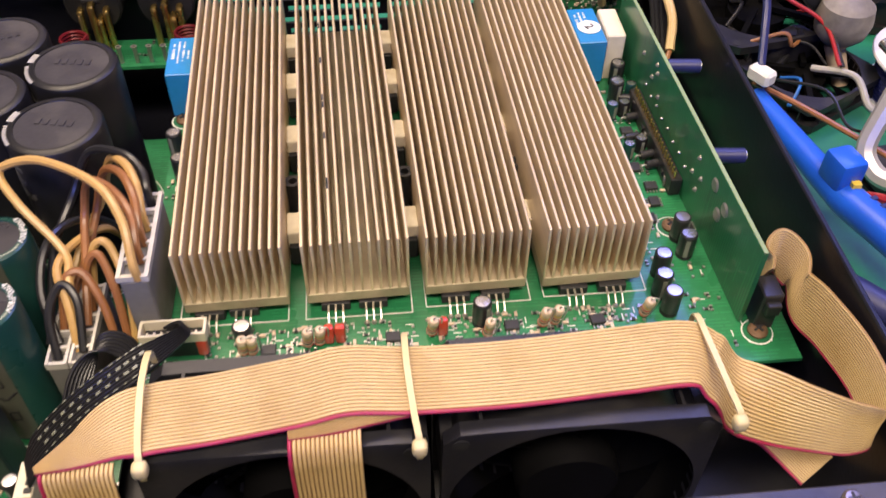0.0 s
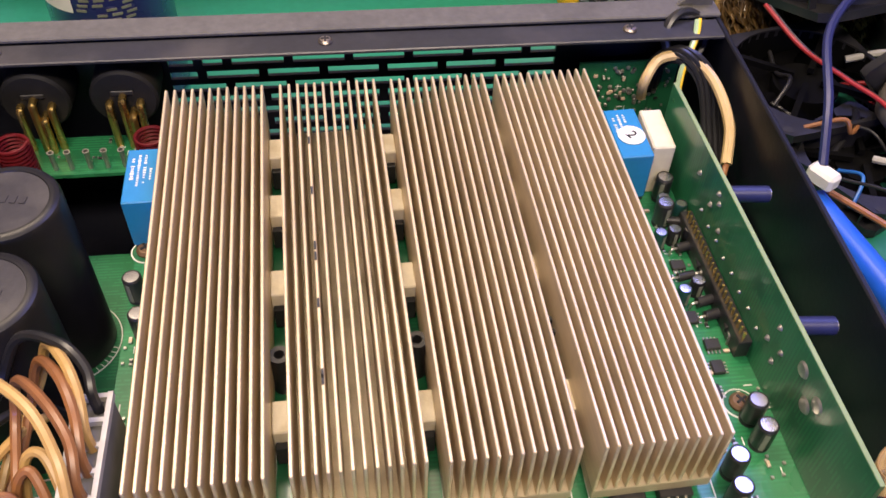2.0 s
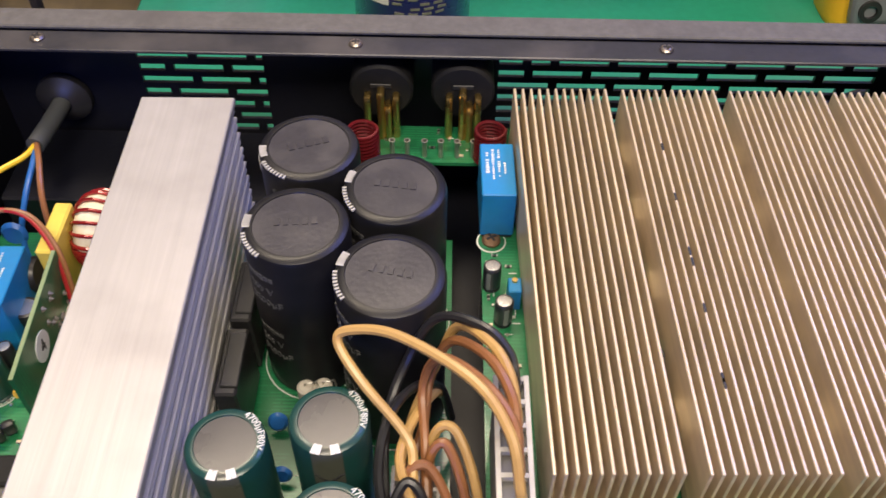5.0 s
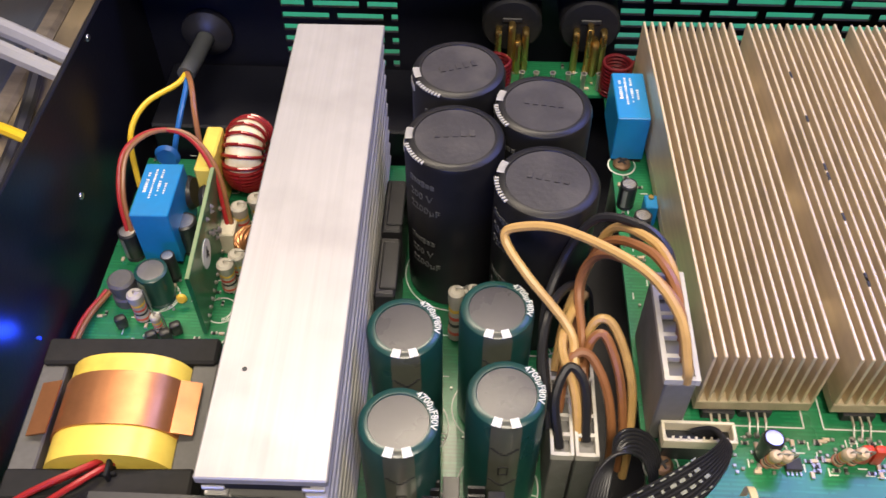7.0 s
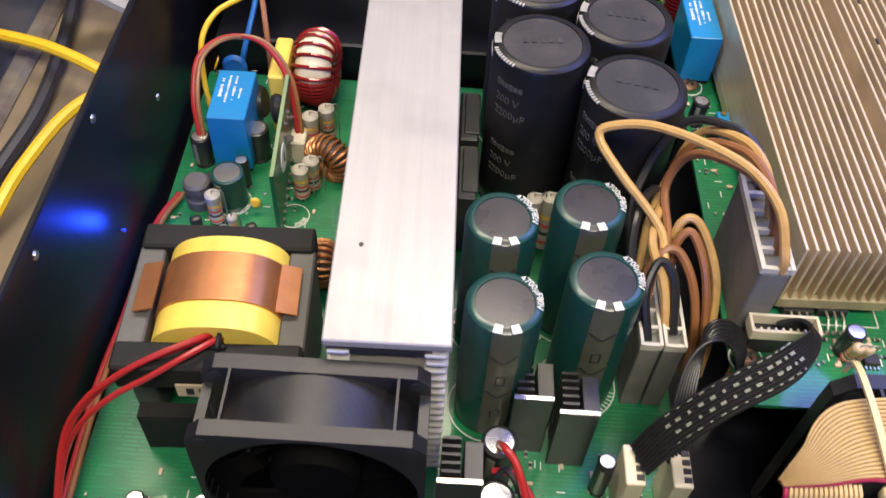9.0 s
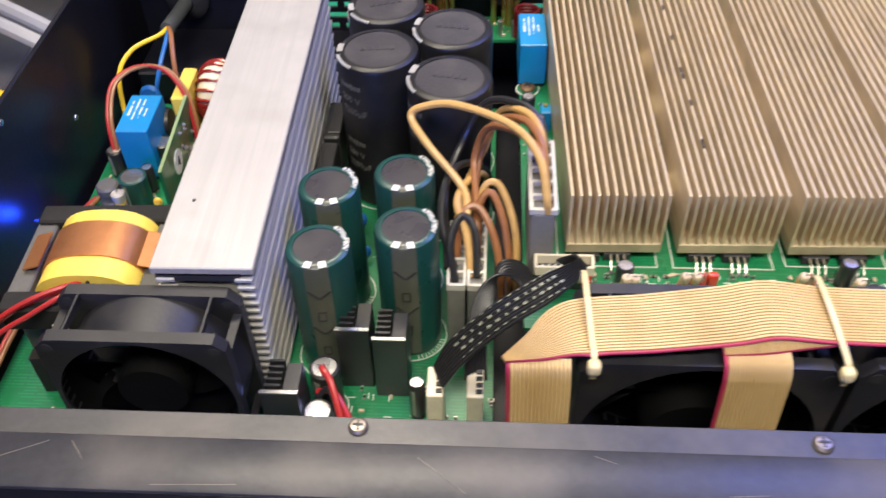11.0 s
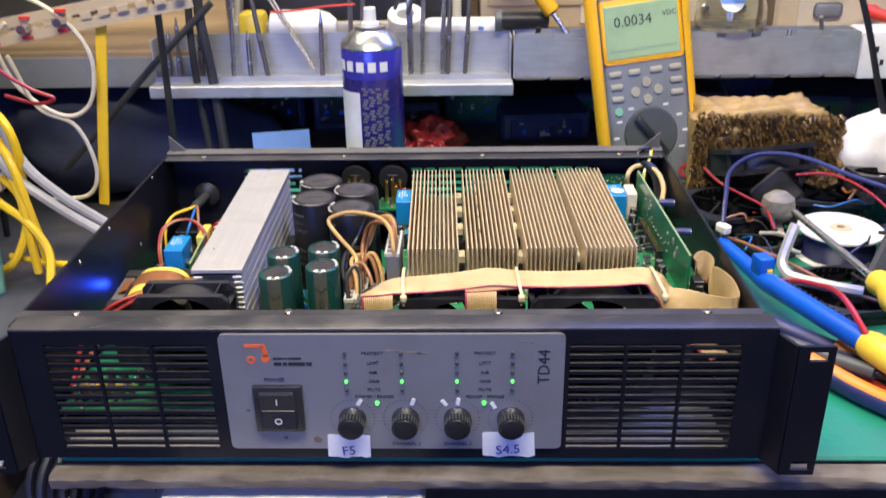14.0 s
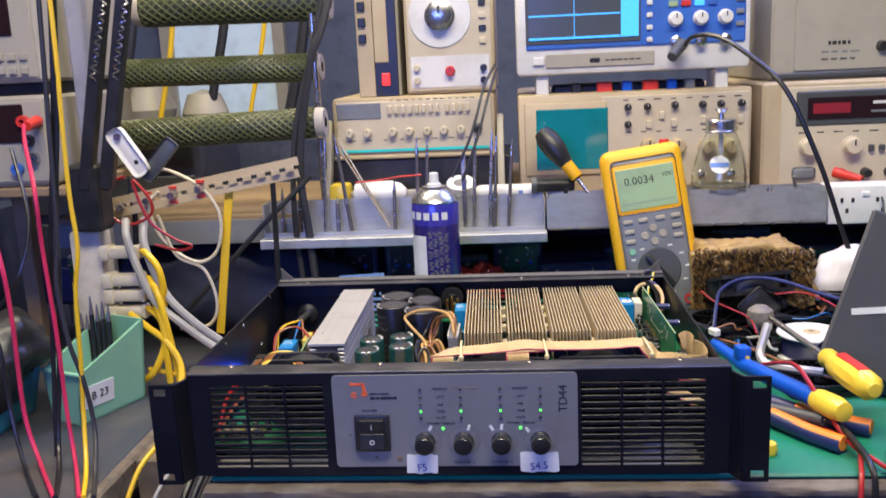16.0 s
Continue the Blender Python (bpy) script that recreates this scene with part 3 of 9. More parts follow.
rim_screw = pan_screw(0.0027, SCREW, case)
rim_screw.location = (-0.055, 0.0215, ZT)
for x, y in ((0.067, 0.0205), (0.187, 0.0205), (-0.18, 0.0205)):
    add_screw(rim_screw, case, (x, y, ZT))
for x in (-0.180, -0.057, 0.063, 0.181):
    add_screw(rim_screw, case, (x, 0.302, ZT - 0.0007))

# fascia
fascia = part("fascia", B(), PLATE, front, "silver satin fascia plate, stained near the bottom")
bm = B()
PX0, PX1, PZ0, PZ1, R = -0.0915, 0.104, 0.0085, 0.0868, 0.0035
ring = []
for cx, cz, a0 in ((PX1 - R, PZ1 - R, 0), (PX0 + R, PZ1 - R, 90), (PX0 + R, PZ0 + R, 180), (PX1 - R, PZ0 + R, 270)):
    for k in range(6):
        a = radians(a0 + k * 18)
        ring.append((cx + R * math.cos(a), cz + R * math.sin(a)))
f1 = [bm.verts.new((x, -0.002, z)) for x, z in ring]
f0 = [bm.verts.new((x, 0.0, z)) for x, z in ring]
bm.faces.new(f1)
for i in range(len(ring)):
    j = (i + 1) % len(ring)
    bm.faces.new((f0[i], f0[j], f1[j], f1[i]))
bmesh.ops.recalc_face_normals(bm, faces=bm.faces)
bm.to_mesh(fascia.data)
bm.free()
fascia.data.set_sharp_from_angle(angle=radians(35))


def on_plate(s, size, x, z, m=BLACKINK, turn=0):
    bm = moved(lettering(s, size, 0.0001), pose(x, -0.0022, z) @ UPRIGHT @ pose(0, 0, 0, 0, 0, turn))
    return part("lettering", bm, m, fascia)


for cx in (-0.0047, 0.0590):
    for s, z in (("PROTECT", 0.0745), ("LIMIT", 0.068), ("0dB", 0.0617), ("-24dB", 0.0559), ("MUTE", 0.0502), ("POWER / BRIDGE", 0.0454)):
        on_plate(s, 0.0029, cx, z)
on_plate("POWER", 0.0035, -0.0617, 0.0569)
on_plate("CHANNEL 2", 0.0031, 0.0128, 0.0120)
on_plate("CHANNEL 3", 0.0031, 0.0431, 0.0120)
on_plate("TD44", 0.0098, 0.0927, 0.0655, BLACKINK, 90)
bm = B()
for x, w in ((-0.0588, 0.0044), (-0.0547, 0.0024), (-0.0480, 0.0096), (-0.0410, 0.0034)):
    box(bm, (x, -0.0021, 0.0677), (w, 0.0004, 0.0021))
for x, w in ((-0.0582, 0.0060), (-0.0538, 0.0014), (-0.0488, 0.0072)):
    box(bm, (x, -0.0021, 0.0713), (w, 0.0004, 0.0011))
part("maker_bars", bm, BLACKINK, fascia, "dark printed bars")
bm = B()
box(bm, (-0.0715, -0.0021, 0.0795), (0.0105, 0.0004, 0.0021))
box(bm, (-0.0657, -0.0021, 0.0763), (0.0027, 0.0004, 0.0075), 0, rot("Y", -8))
lathe(bm, [(0, -0.0002), (0.0026, -0.0002), (0.0026, 0.0002), (0, 0.0002)], (-0.0655, -0.0021, 0.0712), 7, rot("X", 90))
lathe(bm, [(0.0011, -0.0002), (0.0025, -0.0002), (0.0025, 0.0002), (0.0011, 0.0002)], (-0.0738, -0.0021, 0.0704), 16, rot("X", 90))
part("emblem", bm, ORANGEINK, fascia, "orange angular emblem of strokes and dots")
led_dim = part("indicator_led", rod(B(), (0, 0, 0), (0, -0.0015, 0), 0.0012, 0.0009, 12), DIM, fascia)
led_dim.location = (-0.0204, -0.002, 0.0745)
led_lit = part("lit_indicator_led", rod(B(), (0, 0, 0), (0, -0.0015, 0), 0.0010, 0.0008, 12), LEDGREEN, fascia, "glowing green indicator")
led_lit.location = (-0.0204, -0.002, 0.0559)
for i, x in enumerate((-0.0204, 0.0116, 0.0431, 0.0747)):
    for j, z in enumerate((0.0745, 0.068, 0.0617, 0.0559, 0.0502)):
        if (i, j) not in ((0, 0), (0, 3)):
            twin(led_lit if j == 3 else led_dim, fascia, (x, -0.002, z))
for x in (-0.0033, 0.0586):
    twin(led_lit, fascia, (x, -0.002, 0.0412), 0, (1.3, 1, 1.3))
# rocker switch
sw = part("power_switch", box(B(), (-0.0605, -0.0035, 0.0384), (0.0285, 0.004, 0.0315), 0.0012, seg=2), BLACKPL, fascia, "black rocker power switch")
bm = B()
box(bm, (-0.0605, -0.0062, 0.0452), (0.0205, 0.003, 0.0125), 0.0006, rot("X", 10))
box(bm, (-0.0605, -0.0060, 0.0325), (0.0205, 0.003, 0.0128), 0.0006, rot("X", -7))
rocker = part("rocker", bm, BLACKPL, sw)
part("on_mark", moved(lettering("I", 0.006, 0.0001), pose(-0.0605, -0.0081, 0.0452) @ UPRIGHT), WHITEINK, sw)
part("off_mark", moved(lettering("O", 0.006, 0.0001), pose(-0.0605, -0.0079, 0.0318) @ UPRIGHT), WHITEINK, sw)
# knobs
knob = part("channel_knob", B(), KNOBMETAL, fascia, "ribbed dark chrome gain knob with a black cap")
bm = B()
back = rot("X", 90)
lathe(bm, [(0.0, 0), (0.0080, 0), (0.0080, 0.002), (0.0074, 0.003), (0.0072, 0.0108), (0.0064, 0.0116), (0.0, 0.0116)], n=36, turn=back)
bm.to_mesh(knob.data)
bm.free()
knob.data.shade_smooth()
knob.data.set_sharp_from_angle(angle=radians(35))
knob.location = (-0.0182, -0.002, 0.0302)
bm = B()
for k in range(24):
    a = k * math.tau / 24
    rod(bm, (0.0073 * math.cos(a), -0.0062, 0.0073 * math.sin(a)), (0.0071 * math.cos(a), -0.0108, 0.0071 * math.sin(a)), 0.0005, n=5)
tagged(part("grip_rib", bm, DARKGREY, knob), kind="stuff")
part("cap", lathe(B(), [(0.0074, 0.0060), (0.0074, 0.0108), (0.0061, 0.0118), (0.0057, 0.0120), (0, 0.0121)], n=30, turn=back), BLACKMATT, knob)
for x, a in ((0.0128, 20), (0.0431, -35), (0.0741, 60)):
    k = copy_thing(knob, pose(x, -0.002, 0.0302, 0, a, 0))
    k.parent = fascia
bm = B()
for kx in (-0.0182, 0.0128, 0.0431, 0.0741):
    for k in range(25):
        a = radians(-40 + k * 260 / 24)
        box(bm, (kx + 0.0128 * math.cos(a), -0.00205, 0.0302 + 0.0128 * math.sin(a)), (0.0011, 0.0002, 0.0003), 0, rot("Y", -math.degrees(a)))
tagged(part("dial_tick", bm, BLACKINK, fascia), kind="stuff")
bm = B()
rod(bm, (-0.0585, -0.0018, 0.0165), (-0.0585, -0.0022, 0.0165), 0.0013, n=10)
box(bm, (-0.079, -0.002, 0.036), (0.0018, 0.0005, 0.0014))
part("stain", bm, WOOD, fascia, "small dark holes")
bm = B()
for x, z, w, h in ((0.0062, 0.0762, 0.0060, 0.0012), (0.0100, 0.0757, 0.0030, 0.0009), (0.0185, 0.0748, 0.0085, 0.0016), (0.0235, 0.0744, 0.0050, 0.0011), (0.0820, 0.0815, 0.0090, 0.0006)):
    box(bm, (x, -0.00205, z), (w, 0.0002, h), 0, rot("Y", 5))
part("smear", bm, DUSTGREY, fascia, "brown greasy smear across the print")
bm = B()
lathe(bm, [(0.0, 0), (0.0026, 0), (0.0022, 0.0003), (0, 0.0004)], (0, 0, 0), 9, back)
st = part("rust_spot", bm, WOOD, fascia, "brown rust spot")
st.location = (-0.0397, -0.002, 0.0152)


def tape(x, z, w, h, words, rough_seed):
    rng = random.Random(rough_seed)
    t = thing("masking_tape", (x, -0.0024, z), "torn piece of white tape marked in blue pen", "tape", "tape labels")
    bm = B()
    n = 9
    top = [(-w / 2 + w * k / n, h / 2 + rng.uniform(-0.0008, 0.0008)) for k in range(n + 1)]
    bot = [(w / 2 - w * k / n, -h / 2 + rng.uniform(-0.0008, 0.0008)) for k in range(n + 1)]
    f = [bm.verts.new((a + rng.uniform(-0.0006, 0.0006), -0.0002 + 0.0006 * math.sin(a * 400), b)) for a, b in top + bot]
    g = bm.faces.new(f)
    e = bmesh.ops.extrude_face_region(bm, geom=[g])
    bmesh.ops.translate(bm, vec=(0, 0.0003, 0), verts=[v for v in e["geom"] if isinstance(v, bmesh.types.BMVert)])
    bmesh.ops.recalc_face_normals(bm, faces=bm.faces)
    part("strip", bm, WHITEPL, t)
    part("handwriting", moved(lettering(words, 0.0088, 0.0001), pose(0, -0.0012, -0.0030) @ UPRIGHT @ pose(0, 0, 0, 0, 0, 5)), BLUEINK, t)
    return t


tape(-0.0215, 0.0108, 0.0250, 0.0165, "F5", 3)
tape(0.0728, 0.0118, 0.0310, 0.0165, "S4.5", 5)
bm = B()
for x, z, a in ((-0.0137, 0.0415, 30), (0.0173, 0.0418, 20), (0.0355, 0.0412, -35), (0.0640, 0.0395, -30), (0.0436, 0.0420, 10)):
    box(bm, (x, -0.0023, z), (0.0022, 0.0005, 0.0046), 0, rot("Y", a))
part("paint_dab", bm, WHITEINK, fascia, "white correction paint dabs above the knobs")

# ---- circuit boards ----
amp_board = thing("amplifier_board", (0, 0, 0.047), "green circuit board crowded with small parts, raised on posts", "circuit board")
bm = B()
box(bm, (0.1035, 0.186, -0.0008), (0.2225, 0.188, 0.0016))
part("board", bm, PCB, amp_board)
part("connector_tongue", box(B(), (-0.024, 0.2905, -0.0008), (0.070, 0.022, 0.0016)), PCB, amp_board, "green board tongue carrying the output sockets")
for x, y in ((-0.004, 0.237), (0.187, 0.1565), (0.203, 0.104), (-0.003, 0.108), (0.2, 0.27)):
    part("post", rod(B(), (x, y, -0.044), (x, y, -0.0016), 0.003, n=6), STEEL, amp_board)
    pad = part("screw_pad", rod(B(), (x, y, 0.0), (x, y, 0.0003), 0.0055, n=24), WHITEINK, amp_board)
    part("copper_ring", rod(B(), (x, y, 0.0003), (x, y, 0.0005), 0.0050, n=24), PCBDARK, amp_board)
    s = copy_thing(rim_screw, pose(x, y, 0.0006, 0, 0, 30))
    s.parent = amp_board
    s.scale = (1.3, 1.3, 1.3)
    s.data = s.data.copy()
    s.data.materials[0] = RUSTYSCREW
psu_board = thing("power_supply_board", (0, 0, 0.013), "large green power supply circuit board low in the case", "circuit board")
part("board", box(B(), (-0.11325, 0.1485, -0.0008), (0.1905, 0.239, 0.0016)), PCB, psu_board)
for x, y in ((-0.15, 0.162), (-0.02, 0.04), (-0.2, 0.04)):
    s = copy_thing(rim_screw, pose(x, y, 0.0002))
    s.parent = psu_board


# ---- finned coolers on the amplifier board ----
def finned_cooler(at, rz, label):
    h = thing("heat_sink", at, label, "heat sink", "coolers on the amplifier board", rz=rz)
    W, L, H, N = 0.0355, 0.1605, 0.0288, 12
    part("base", box(B(), (W / 2, L / 2, 0.0023), (W, L, 0.0046), 0.0003), NICKELBASE, h)
    for k in range(N):
        bm = B()
        t = 0.0010
        box(bm, (0, L / 2, (H + 0.0046) / 2), (t, L, H - 0.0046), 0.00025)
        f = part("fin", bm, NICKEL, h) if k == 0 else twin(f0_, h, ((W - t) * k / (N - 1) + t / 2, 0, 0))
        if k == 0:
            f0_ = f
            f.location = (t / 2, 0, 0)
    return h


for x, y, rz, label in ((0.0080, 0.1258, 1.5, "tarnished nickel finned heat sink, brownish at its front"),
                        (0.0495, 0.1265, 1.6, "tarnished nickel finned heat sink with chipped dark marks along one fin"),
                        (0.0903, 0.1270, 1.5, "tarnished nickel finned heat sink"),
                        (0.1315, 0.1272, 2.0, "tarnished nickel finned heat sink beside the small capacitors")):
    finned_cooler((x, y, 0.0512), rz, label)
marks = B()
for y in (0.155, 0.157, 0.182, 0.2005, 0.205, 0.2295, 0.2545):
    box(marks, (0, y - 0.2, 0), (0.0007, 0.0032, 0.0016))
solo("chipped_fin_marks", marks, CHIP, (0.0573, 0.2, 0.0796), "dark chips and scorch marks along the fin tops", "dirt", kind="stuff", rz=1.6)

# ---- power supply cooler ----
psc = thing("heat_sink", (-0.1288, 0.0785, 0.016), "long bright aluminium power supply cooler with ribbed sides", "heat sink", rz=0.8)
W, L, H = 0.0335, 0.189, 0.072
part("top_plate", box(B(), (W / 2, L / 2, H - 0.0015), (W, L, 0.003), 0.0004), ALU, psc, "smudged flat aluminium top")
part("core", box(B(), (W / 2 - 0.001, L / 2 + 0.001, (H - 0.006) / 2), (W - 0.010, L - 0.002, H - 0.006)), ALUFIN, psc)
part("end_gap", box(B(), (W / 2 - 0.002, 0.0022, H - 0.0055), (W - 0.006, 0.003, 0.0025)), CHIP, psc)
rib = part("side_rib", box(B(), (0, L / 2, 0), (0.006, L, 0.0016), 0.0003), ALUFIN, psc)
rib.location = (W - 0.004, 0, H - 0.006)
for k in range(1, 18):
    twin(rib, psc, (W - 0.004 + 0.0004 * (k % 2), 0, H - 0.006 - k * 0.0037))
for k in range(18):
    twin(rib, psc, (0.004, 0, H - 0.006 - k * 0.0037))
part("pit", rod(B(), (0.0074, 0.032, H), (0.0074, 0.032, H + 0.0002), 0.0007, n=8), CHIP, psc)


# ---- capacitors ----
def bend_round(bm, r, centre_deg):
    """Wraps lettering in the xy plane round a circle of radius r, tops outwards."""
    for v in bm.verts:
        a = radians(centre_deg) - v.co.x / r
        rr = r + v.co.y
        v.co = Vector((rr * math.cos(a), rr * math.sin(a), v.co.z))
    return bm


def wrap_side(bm, r, deg, z, fresh_only=False):
    """Wraps lettering in the xy plane round the side of a cylinder at height z."""
    for v in bm.verts:
        if fresh_only and v.tag:
            continue
        a = radians(deg) + v.co.x / r
        rr = r + v.co.z
        v.co = Vector((rr * math.cos(a), rr * math.sin(a), z + v.co.y))
        v.tag = True
    return bm


def big_capacitor(x, y, turn):
    c = thing("electrolytic_capacitor", (x, y, 0.0135), "large black snap-in electrolytic capacitor with a dusty flat top", "capacitor", "large black capacitors", rz=turn)
    r, h = 0.0173, 0.0735
    part("sleeve", lathe(B(), [(0, 0), (r - 0.001, 0), (r, 0.001), (r, h - 0.0022), (r - 0.0006, h - 0.0008), (r - 0.002, h), (r - 0.0034, h), (r - 0.0036, h - 0.0004)], n=48), CAPBLACK, c)
    part("top", lathe(B(), [(r - 0.0035, h - 0.0004), (0, h - 0.0002)], n=48), CAPTOP, c, "dusty dark grey disc")
    bm = B()
    for k in range(5):
        box(bm, (-0.006 + 0.003 * k, 0.001, h - 0.0001), (0.0018, 0.003, 0.0003))
    part("embossed_mark", bm, CAPTOP, c)
    bm = B()
    for k in range(6):
        a = radians(165 + 3.2 * k)
        box(bm, ((r - 0.0016) * math.cos(a), (r - 0.0016) * math.sin(a), h + 0.0001), (0.0024, 0.0011, 0.0002), 0, rot("Z", math.degrees(a)))
        for z in (h - 0.004, h - 0.0052):
            box(bm, ((r + 0.0001) * math.cos(a), (r + 0.0001) * math.sin(a), z), (0.0003, 0.0012, 0.0013), 0, rot("Z", math.degrees(a)))
    tagged(part("polarity_mark", bm, DULLINK, c), kind="stuff")
    bm = B()
    for k in range(9):
        a = radians(190 + 4.6 * k)
        box(bm, ((r - 0.0007) * math.cos(a), (r - 0.0007) * math.sin(a), h - 0.0007), (0.0016, 0.0007, 0.0006), 0, rot("Z", math.degrees(a)))
    tagged(part("printed_bar", bm, DULLINK, c), kind="stuff")
    for a0 in (207,):
        for words, z in (("200 V", h - 0.0165), ("2200\u00b5F", h - 0.0225), ("200 V", h - 0.0455), ("2200\u00b5F", h - 0.0515)):
            part("lettering", wrap_side(lettering(words, 0.0044, 0.0001, "LEFT"), r + 0.0001, a0, z), FAINTPRINT, c)
        bm = B()
        for z in (h - 0.0100, h - 0.0390):
            for k in range(6):
                box(bm, (0.0008 + 0.0019 * k, 0.0, 0), (0.0014, 0.0026 if k in (0, 3) else 0.0019, 0.0002))
            wrap_side(bm, r + 0.0001, a0, z, True)
        tagged(part("printed_bar", bm, FAINTPRINT, c), kind="stuff")
    return c


for x, y, a in ((-0.0686, 0.2443, 20), (-0.0380, 0.2250, -8), (-0.0687, 0.2075, 5), (-0.0377, 0.1878, -12)):
    big_capacitor(x, y, a)


def green_capacitor(x, y, turn, h=0.0595):
    c = thing("electrolytic_capacitor", (x, y, 0.0135), "dark green electrolytic capacitor, 4700 microfarad, grey stripe", "capacitor", "green capacitors", rz=turn)
    r = 0.0116
    part("sleeve", lathe(B(), [(0, 0), (r - 0.001, 0), (r, 0.001), (r, h - 0.002), (r - 0.0005, h - 0.0007), (r - 0.0016, h), (r - 0.0028, h), (r - 0.0030, h - 0.0005)], n=40), CAPGREEN, c)
    part("top", lathe(B(), [(r - 0.0029, h - 0.0005), (0, h - 0.0003)], n=40), DISCTOP, c, "smooth dark metal disc")
    bm = B()
    n = 9
    for k in range(n):
        a0, a1 = radians(248 + k * 44 / n), radians(248 + (k + 1) * 44 / n)
        rr = r + 0.00015
        prof = [(rr, 0.002), (rr, h - 0.002), (rr - 0.0005, h - 0.0006), (rr - 0.0016, h + 0.0001), (rr - 0.0028, h + 0.0001)]
        for (ra, za), (rb, zb) in zip(prof, prof[1:]):
            bm.faces.new([bm.verts.new((q * math.cos(a), q * math.sin(a), z)) for q, a, z in ((ra, a0, za), (ra, a1, za), (rb, a1, zb), (rb, a0, zb))])
    bmesh.ops.remove_doubles(bm, verts=bm.verts, dist=1e-6)
    bmesh.ops.recalc_face_normals(bm, faces=bm.faces)
    stripe = part("stripe", bm, GREENSTRIPE, c, "olive grey polarity stripe")
    bm = B()
    for k in range(6):
        a = radians(251 + k * 7.2)
        if k not in (2, 3):
            box(bm, ((r - 0.0014) * math.cos(a), (r - 0.0014) * math.sin(a), h + 0.0003), (0.0030, 0.0013, 0.0003), 0, rot("Z", math.degrees(a)))
    part("stripe_end", bm, WHITEINK, stripe)
    bm = B()
    for z in (h - 0.015, h - 0.034):
        for s in (-1, 1):
            for k in range(4):
                a = radians(270 + s * (2 + k * 5))
                box(bm, ((r + 0.0002) * math.cos(a), (r + 0.0002) * math.sin(a), z + k * 0.0009), (0.0003, 0.0014, 0.0006), 0, rot("Z", math.degrees(a)))
        for dz in (-0.012, -0.0075):
            box(bm, (0, -r - 0.0002, z + dz), (0.0026, 0.0003, 0.0004))
        for dx in (-0.0013, 0.0013):
            box(bm, (dx, -r - 0.0002, z - 0.00975), (0.0004, 0.0003, 0.0045))
    part("stripe_mark", bm, CHIP, stripe)
    bm = moved(bend_round(lettering("4700\u00b5F80V", 0.0029, 0.0001), r - 0.0016, 20), pose(0, 0, h + 0.0003))
    part("lettering", bm, WHITEINK, c)
    return c


for x, y, a in ((-0.0812, 0.1374, 6), (-0.0533, 0.1456, 2), (-0.0804, 0.1053, 4), (-0.0503, 0.1157, 0)):
    green_capacitor(x, y, a)


